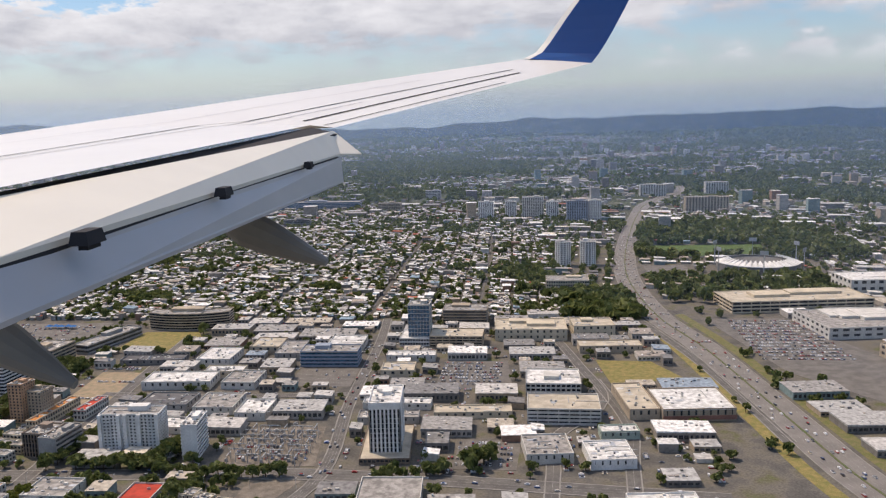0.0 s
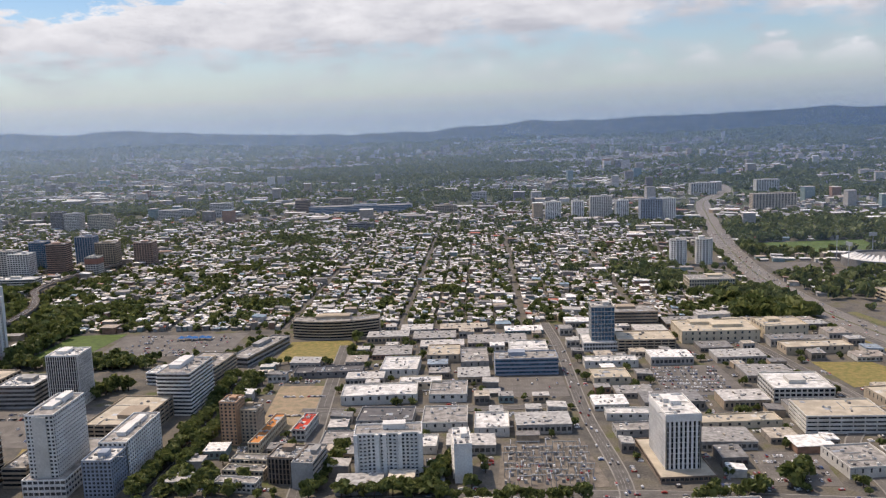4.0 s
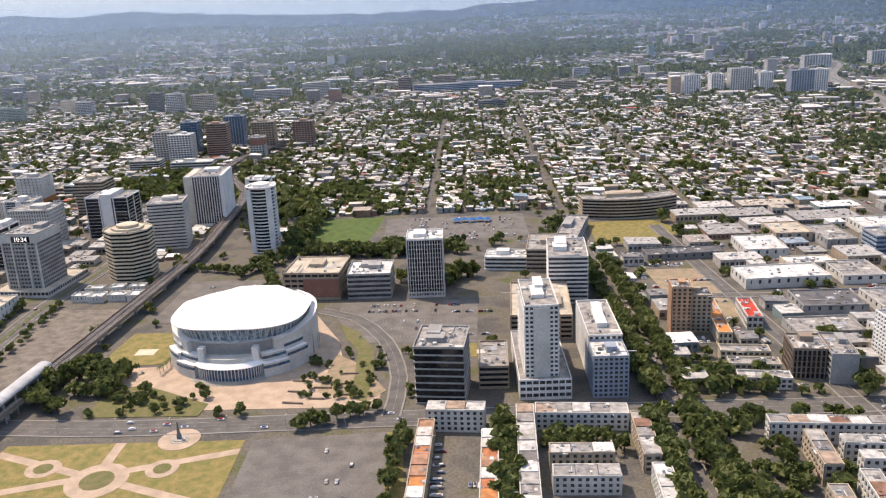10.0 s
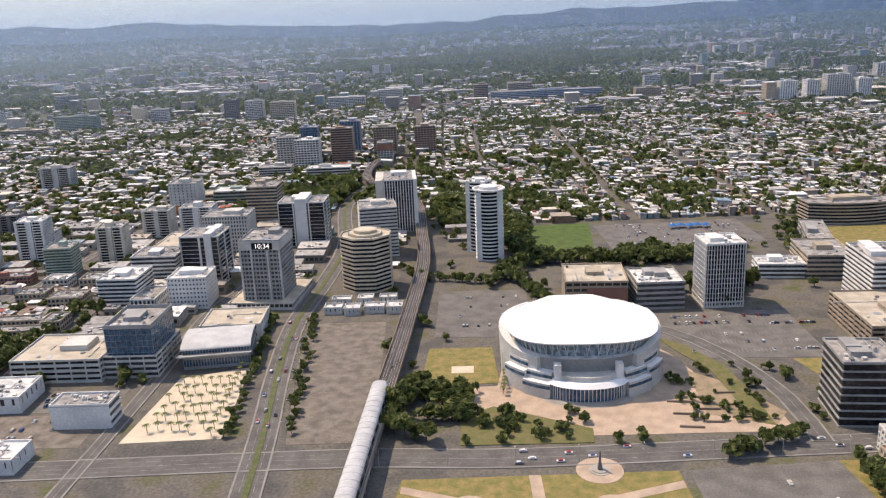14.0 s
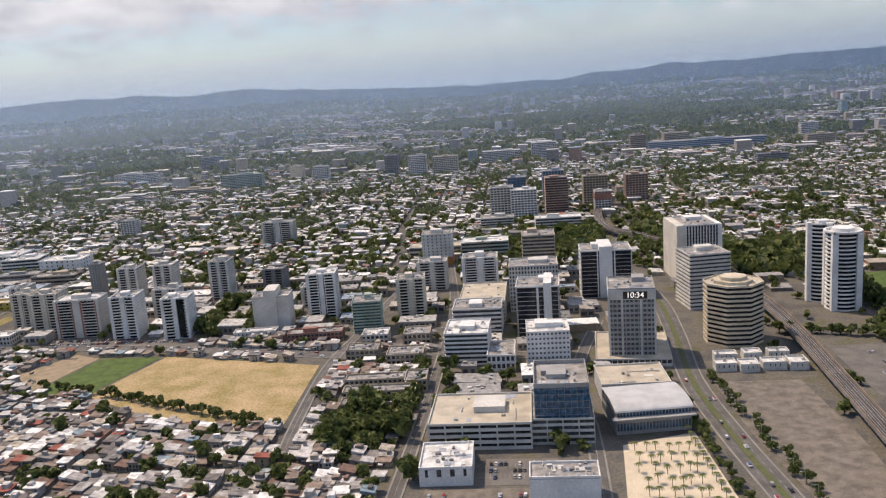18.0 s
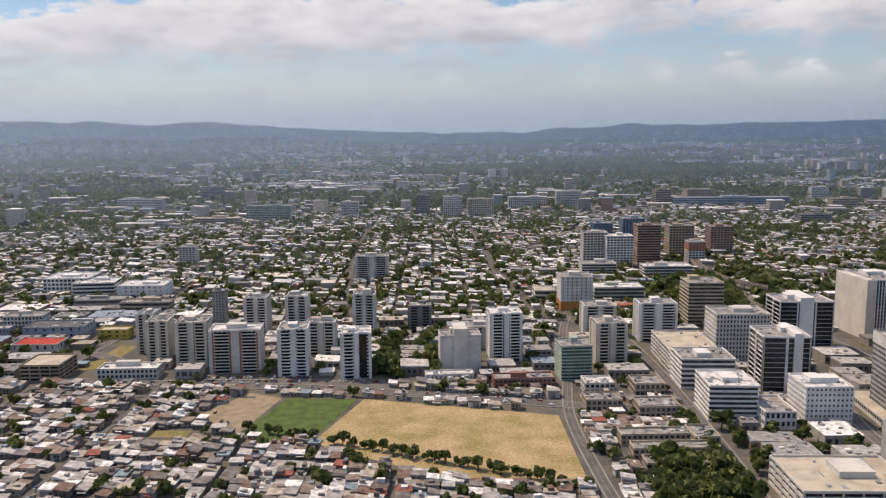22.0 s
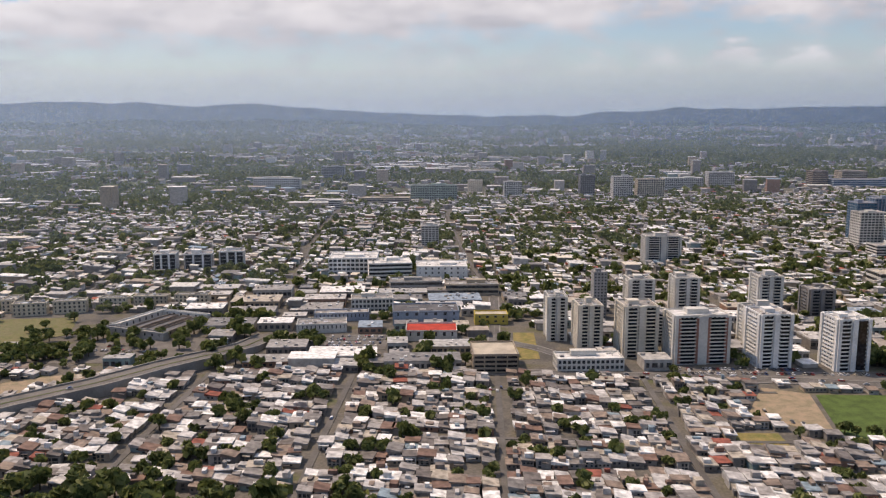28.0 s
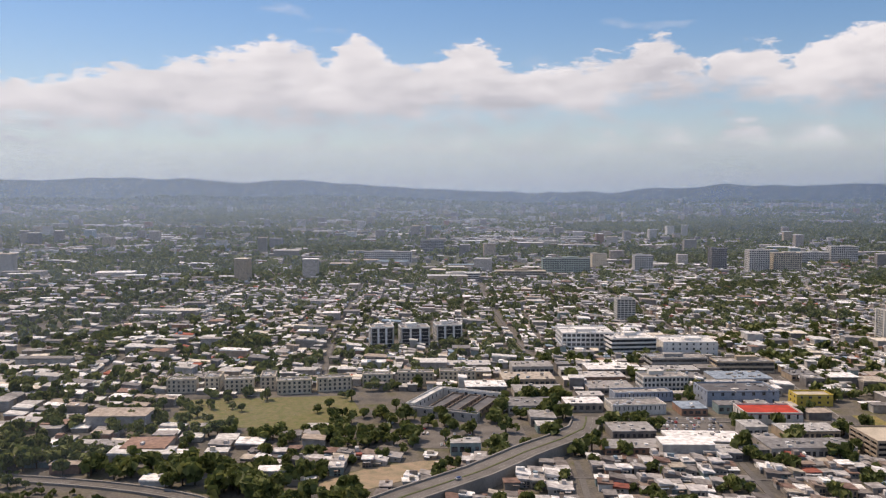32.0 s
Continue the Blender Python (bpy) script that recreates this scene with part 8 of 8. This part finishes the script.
traffic([(-345, 385), (-346, 456), (-350, 515), (-353, 557)], 4, 7, 26, 0.3)
traffic([(-130, 390), (-138, 492), (-143, 620)], 4, 7.5, 26, 0.25)
park(-470, 616, -392, 676, 9, 0.22, own=False)
park(130, 585, 190, 700, 14, 0.8, own=False)
park(-88, 524, -48, 576, 8, 0.7, own=False)
park(-184, 524, -148, 556, 4, 0.12, own=False)
park(-316, 474, -290, 540, 2, 0.6, math.pi / 2, own=False)
park(-180, 402, -142, 446, 6, 0.3, own=False)
park(-1150, 628, -1123, 652, 4, 0.6, own=False)
park(-1290, 600, -1220, 640, 5, 0.12, own=False)
park(-476, 450, -424, 478, 3, 0.10, own=False)
park(-575, 486, -545, 540, 4, 0.12, own=False)
park(-740, 388, -694, 408, 3, 0.25, own=False)
park(-494, 296, -456, 356, 6, 0.10, own=False)
park(-390, 345, -370, 349, 1, 0.8, own=False)
park(-390, 352, -370, 356, 1, 0.8, own=False)
park(-391, 306, -370, 319, 3, 0.8, own=False)
park(-436, 302, -428, 356, 1, 0.8, math.pi / 2, own=False)
park(-432, 302, -430, 356, 12, 0.7, math.pi / 2, own=False)
park(20, 340, 60, 350, 2, 0.5, own=False)
park(-192, 324, -162, 332, 2, 0.6, own=False)
park(-182, 338, -168, 341, 1, 0.6, own=False)
park(-180, 312, -170, 316, 1, 0.6, own=False)
park(-140, 300, -134, 352, 1, 0.7, math.pi / 2, own=False)
park(-265, 342, -260, 370, 9, 0.5, own=False)
park(-420, 300, -412, 356, 1, 0.6, own=False)
for _ in range(1500):
    x, y = site(rnd.uniform(-330, 60), rnd.uniform(390, 690))
    if is_free(x, y, 1.6):
        turn = rnd.choice((0.05, 1.62))
        for k in range(rnd.randint(1, 4)):
            px, py = x + 1.7 * k * math.cos(turn), y + 1.7 * k * math.sin(turn)
            if is_free(px, py, 1.2):
                far_cars.append((px, py, 0.1, 0.55, 1.05, 2.6, turn, 0))
                far_cars.append((px, py, 0.55, 0.9, 0.85, 1.4, turn, 0))
for i in range(420):
    x, y = rnd.uniform(-1195, -770), rnd.uniform(396, 590)
    if paved[int(x - OX), int(y - OY)] and not -945 < x < -804:
        far_cars.append((x, y, 0.24, 0.65, 1.05, 2.6, 0, 0))
        far_cars.append((x, y, 0.65, 1.0, 0.85, 1.4, 0, 0))
for ob in car_kinds:
    for o in (*ob.children_recursive, ob):
        bpy.data.objects.remove(o)
tagged(new("distant_cars", box_field("distant_cars", far_cars, [PAINTS_FAR], [0] * len(far_cars))), "many cars parked in lots and driving on roads", "cars", kind="stuff")


# ---- palms of the plaza ----
def palm():
    ob = thing("palm_tree", "young palm with a thin trunk and arching fronds", "palm tree", pose(0, 0, -500), "plaza palms")
    s = Shape()
    ring = oval(0.13, 0.13, 6)
    s.solid([(x, y, 0) for x, y in ring], [(x * 0.7 + 0.1, y * 0.7, 3.0) for x, y in ring])
    part("trunk", s.mesh("trunk", BARK), ob)
    f = Shape()
    for k in range(9):
        a = 6.283 * k / 9
        c, q = math.cos(a), math.sin(a)
        pts = [(0.1 + c * r, q * r, 3.0 + z, w) for r, z, w in ((0.0, 0.05, 0.12), (0.6, 0.35, 0.24), (1.15, 0.25, 0.22), (1.6, -0.25, 0.05))]
        for (ax, ay, az, aw), (bx, by, bz, bw) in zip(pts, pts[1:]):
            f.face([(ax - q * aw, ay + c * aw, az - 0.08), (ax, ay, az), (bx, by, bz), (bx - q * bw, by + c * bw, bz - 0.08)])
            f.face([(ax, ay, az), (ax + q * aw, ay - c * aw, az - 0.08), (bx + q * bw, by - c * bw, bz - 0.08), (bx, by, bz)])
    part("crown", f.mesh("crown", LEAF), ob)
    return ob


first = palm()
for r in range(6):
    for k in range(6):
        copy_thing(first, pose(*site(-668 + 3.8 * k + rnd.uniform(-1.1, 1.1), 394 + 8.2 * r + rnd.uniform(-1.6, 1.6)), 0.2, 0, 0, rnd.uniform(0, 360)))
for k in range(14):
    copy_thing(first, pose(*site(-644.0 - 0.35 * k, 390 + 5.4 * k), 0.2, 0, 0, rnd.uniform(0, 360)))
for k in range(16):
    copy_thing(first, pose(*site(-558 + 0.4 * k, 418 + 3.2 * k), 0.2, 0, 0, rnd.uniform(0, 360)))
for o in (*first.children_recursive, first):
    bpy.data.objects.remove(o)


# ---- substation ----
def gantry():
    ob = thing("substation_frame", "grey steel gantry with insulators", "gantry", pose(0, 0, -500), "substation frames")
    p = Shape()
    p.box(-0.18, 0.18, -0.18, 0.18, 0, 4.2, inset=0.06)
    pm = p.mesh("post", METAL)
    for x in (-3, 3):
        part("post", pm, ob, at=(x, 0, 0))
    b = Shape()
    b.box(-3.3, 3.3, -0.16, 0.16, 3.9, 4.3)
    part("beam", b.mesh("beam", METAL), ob)
    i = Shape()
    i.prism(oval(0.12, 0.12, 6), 3.0, 3.9)
    im = i.mesh("insulator", BROWN)
    for x in (-1.8, 0, 1.8):
        part("insulator", im, ob, at=(x, 0, 0))
    t = Shape()
    t.box(-0.8, 0.8, -0.6, 0.6, 0.1, 1.6, inset=0.08)
    part("transformer", t.mesh("transformer", GREY), ob, at=(0.4, 1.6, 0))
    return ob


first = gantry()
for r in range(7):
    for k in range(7):
        copy_thing(first, pose(*site(-180 + 5.8 * k + rnd.uniform(-0.8, 0.8), 401 + 6.6 * r + rnd.uniform(-0.6, 0.6)), 0.1, 0, 0, 0 if (r + k) % 3 else 90))
for o in (*first.children_recursive, first):
    bpy.data.objects.remove(o)


# ---- light poles ----
def pole():
    ob = thing("street_lamp", "slim grey street lamp with a curved arm", "street lamp", pose(0, 0, -500), "avenue lamps")
    s = Shape()
    s.prism(oval(0.09, 0.09, 6), 0, 5.2)
    part("post", s.mesh("post", METAL), ob)
    s = Shape()
    s.box(-0.05, 1.3, -0.05, 0.05, 5.1, 5.22)
    part("arm", s.mesh("arm", METAL), ob)
    s = Shape()
    s.box(1.0, 1.6, -0.12, 0.12, 4.98, 5.1)
    part("lamp_head", s.mesh("lamp_head", OFFWHITE), ob)
    return ob


first = pole()
for k in range(22):
    copy_thing(first, pose(*site(-600 + 22 * k, 366.5 + 0.35 * k * (1 if k < 14 else 0.8)), 0.1, 0, 0, 90))
for k in range(12):
    copy_thing(first, pose(*site(-629.8 - 0.45 * k, 390 + 9 * k), 0.1, 0, 0, 180))
for o in (*first.children_recursive, first):
    bpy.data.objects.remove(o)


# ---- the aircraft's wing, where it is at the start of the flight ----
SKIN = material("pale_grey_wing_paint", (0.74, 0.74, 0.71), rough=0.38, stain=0.06, grain=0.02, size=0.3, bump=0.0, spec=0.5)
FLAP_SKIN = material("flap_paint", (0.44, 0.44, 0.45), rough=0.42, stain=0.10, grain=0.03, size=0.3, bump=0.0, spec=0.5)
FLAP_TOP = material("cream_flap_paint", (0.70, 0.68, 0.60), rough=0.45, stain=0.08, grain=0.03, size=0.3, bump=0.0, spec=0.4)
FAIRING = material("grey_fairing_paint", (0.24, 0.24, 0.24), rough=0.4, stain=0.15, size=0.3, bump=0.0, spec=0.4)
BLUE_SKIN = material("blue_wing_tip_paint", (0.010, 0.085, 0.31), rough=0.22, stain=0.08, grain=0.02, size=0.3, bump=0.0, spec=0.6)
SEAL = material("dark_seal", (0.03, 0.03, 0.035), stain=0.2)


def wing():
    """A swept wing with lowered flaps, fairings and an upturned blue tip: x aft, y outboard, z up, in metres from the seat."""
    ob = thing("aircraft_wing", "pale grey airliner wing with lowered flaps and blue tip", "aircraft wing", pose(*eye_at(0), 0, 0, 3.16))
    ob.scale = (S, S, S)
    # stations outboard: y, trailing edge x and z, chord, leading edge z
    stations = [(2.6, -1.597, -0.207, 5.2, -0.648), (4.2, -1.653, -0.174, 4.77, -0.514), (6.6, -1.736, -0.123, 4.12, -0.312), (8.8, -1.813, -0.077, 3.53, -0.127),
                (9.0, -1.587, -0.109, 3.46, -0.083), (11.2, -0.341, 0.228, 2.68, 0.279), (13.3, 0.849, 0.550, 1.93, 0.625), (15.2, 1.925, 0.841, 1.25, 0.937)]
    n = 10
    v, f = [], []

    def upper(x, z, c, zl, u):
        return x - c * u, z + (zl - z) * u + 0.012 * c * math.sin(math.pi * u)

    for y, x, z, c, zl in stations:
        for i in range(n + 1):
            px, pz = upper(x, z, c, zl, i / n)
            v.append((px, y, pz))
        for i in range(n - 1, 0, -1):
            px, pz = upper(x, z, c, zl, i / n)
            v.append((px, y, pz - 0.02 - 0.008 * c * math.sin(math.pi * i / n)))
    m = 2 * n
    for k in range(len(stations) - 1):
        for i in range(m):
            j = (i + 1) % m
            f.append((k * m + i, k * m + j, (k + 1) * m + j, (k + 1) * m + i))
    f.append(tuple(range(m)))
    f.append(tuple(reversed(range(len(v) - m, len(v)))))
    me = bpy.data.meshes.new("wing_box")
    me.from_pydata(v, [], f)
    me.materials.append(SKIN)
    part("wing_box", me, ob)

    def skin(y):
        for p, q in zip(stations, stations[1:]):
            if p[0] <= y <= q[0]:
                t = (y - p[0]) / (q[0] - p[0])
                return [a + (b - a) * t for a, b in zip(p[1:], q[1:])]

    def seam(y0, y1, u0, u1, width, mat=None):
        s = Shape()
        for k in range(24):
            a, b = k / 24, (k + 1) / 24
            q = []
            for t, side in ((a, 0), (b, 0), (b, 1), (a, 1)):
                y = y0 + (y1 - y0) * t
                x, z, c, zl = skin(y)
                px, pz = upper(x, z, c, zl, u0 + (u1 - u0) * t + side * width / c)
                q.append((px, y, pz + 0.006))
            s.face(q)
        part("panel_seam", s.mesh("panel_seam", mat or SEAL), ob)

    seam(2.7, 13.9, 0.24, 0.40, 0.030)
    seam(2.7, 10.6, 0.21, 0.28, 0.020, FLAP_SKIN)
    seam(9.3, 13.6, 0.16, 0.22, 0.05)
    seam(9.1, 12.6, 0.05, 0.05, 0.02)
    seam(2.7, 12.6, 0.55, 0.62, 0.016, FLAP_SKIN)

    def slab(name, pts, thick, mat, label=""):
        s = Shape()
        s.solid([(x, y, z - thick) for x, y, z in pts], list(pts), 0)
        return part(name, s.mesh(name, mat), ob, label)

    slab("gap_seal", [(-1.70, 2.6, -0.24), (-1.58, 2.6, -0.27), (-1.52, 8.85, -0.17), (-1.80, 8.85, -0.10)], 0.02, SEAL, "dark gap ahead of the flap")
    slab("flap", [(-1.600, 2.6, -0.234), (-1.217, 1.95, -0.331), (-1.401, 8.2, -0.352), (-1.248, 8.6, -0.374), (-1.565, 8.8, -0.141)], 0.02, FLAP_TOP, "cream-white lowered flap")
    slab("flap_seal", [(-1.24, 1.95, -0.335), (-1.215, 1.95, -0.350), (-1.40, 8.1, -0.385), (-1.43, 8.1, -0.350)], 0.012, SEAL)
    slab("aft_flap", [(-1.218, 1.95, -0.350), (-1.141, 1.80, -0.460), (-1.345, 8.0, -0.603), (-1.397, 8.2, -0.388)], 0.015, FLAP_SKIN, "grey aft flap pointing down")
    for x, y, z in ((-1.158, 2.40, -0.329), (-1.216, 3.90, -0.332), (-1.290, 6.20, -0.341)):
        s = Shape()
        s.box(-0.035, 0.025, -0.08, 0.04, -0.02, 0.02, inset=0.008)
        s.box(-0.015, 0.015, -0.06, 0.02, -0.035, -0.019)
        part("hinge_bracket", s.mesh("hinge_bracket", SEAL), ob, "dark hinge bracket", at=(x, y, z))
    for a, b, wide in (((-2.05, 6.6, -0.80), (-1.215, 6.3, -1.10), 0.20), ((-2.75, 4.2, -1.02), (-2.085, 4.0, -1.31), 0.17)):
        s, k = Shape(), 12
        a, b = Vector(a), Vector(b)
        d = (b - a).normalized()
        side = d.cross(Vector((0, 0, 1))).normalized()
        up = side.cross(d)
        ring = []
        for t, r in ((0.0, 0.7), (0.2, 1.0), (0.45, 0.88), (0.75, 0.55), (0.95, 0.27), (1.0, 0.2)):
            c = a.lerp(b, t)
            ring.append([c + side * (0.6 * wide * r * math.cos(6.283 * i / k)) + up * (wide * 0.8 * r * math.sin(6.283 * i / k)) for i in range(k)])
        for q, w in zip(ring, ring[1:]):
            s.solid([tuple(p) for p in q], [tuple(p) for p in w])
        part("flap_fairing", s.mesh("flap_fairing", FAIRING), ob, "pointed grey flap track fairing")
    # the upturned tip: a curved fin, thin, swept aft
    v, f, k = [], [], 10
    for i in range(k + 1):
        t = i / k
        le = Vector((0.72 + 2.35 * t ** 0.8 - 0.45 * math.sin(math.pi * t), 15.2 + 0.75 * t ** 0.7, 0.945 + 2.5 * t ** 1.35))
        te = Vector((1.925 + 1.45 * t, 15.2 + 0.75 * t ** 0.7, 0.845 + 2.6 * t ** 1.2))
        for w, dy in ((0, 0), (0.10, -0.05), (1, 0), (0.10, 0.05)):
            p = le.lerp(te, w)
            v.append((p.x, p.y + dy, p.z))
    for i in range(k):
        for j in range(4):
            f.append((4 * i + j, 4 * i + (j + 1) % 4, 4 * i + 4 + (j + 1) % 4, 4 * i + 4 + j))
    f.append((4 * k, 4 * k + 1, 4 * k + 2, 4 * k + 3))
    me = bpy.data.meshes.new("wing_tip")
    me.from_pydata(v, [], f)
    me.materials.append(BLUE_SKIN)
    me.materials.append(SKIN)
    for i, q in enumerate(me.polygons):
        q.material_index = int(i % 4 in (0, 3) and i < 4 * k)
    part("wing_tip", me, ob, "upturned deep blue wing tip")


wing()
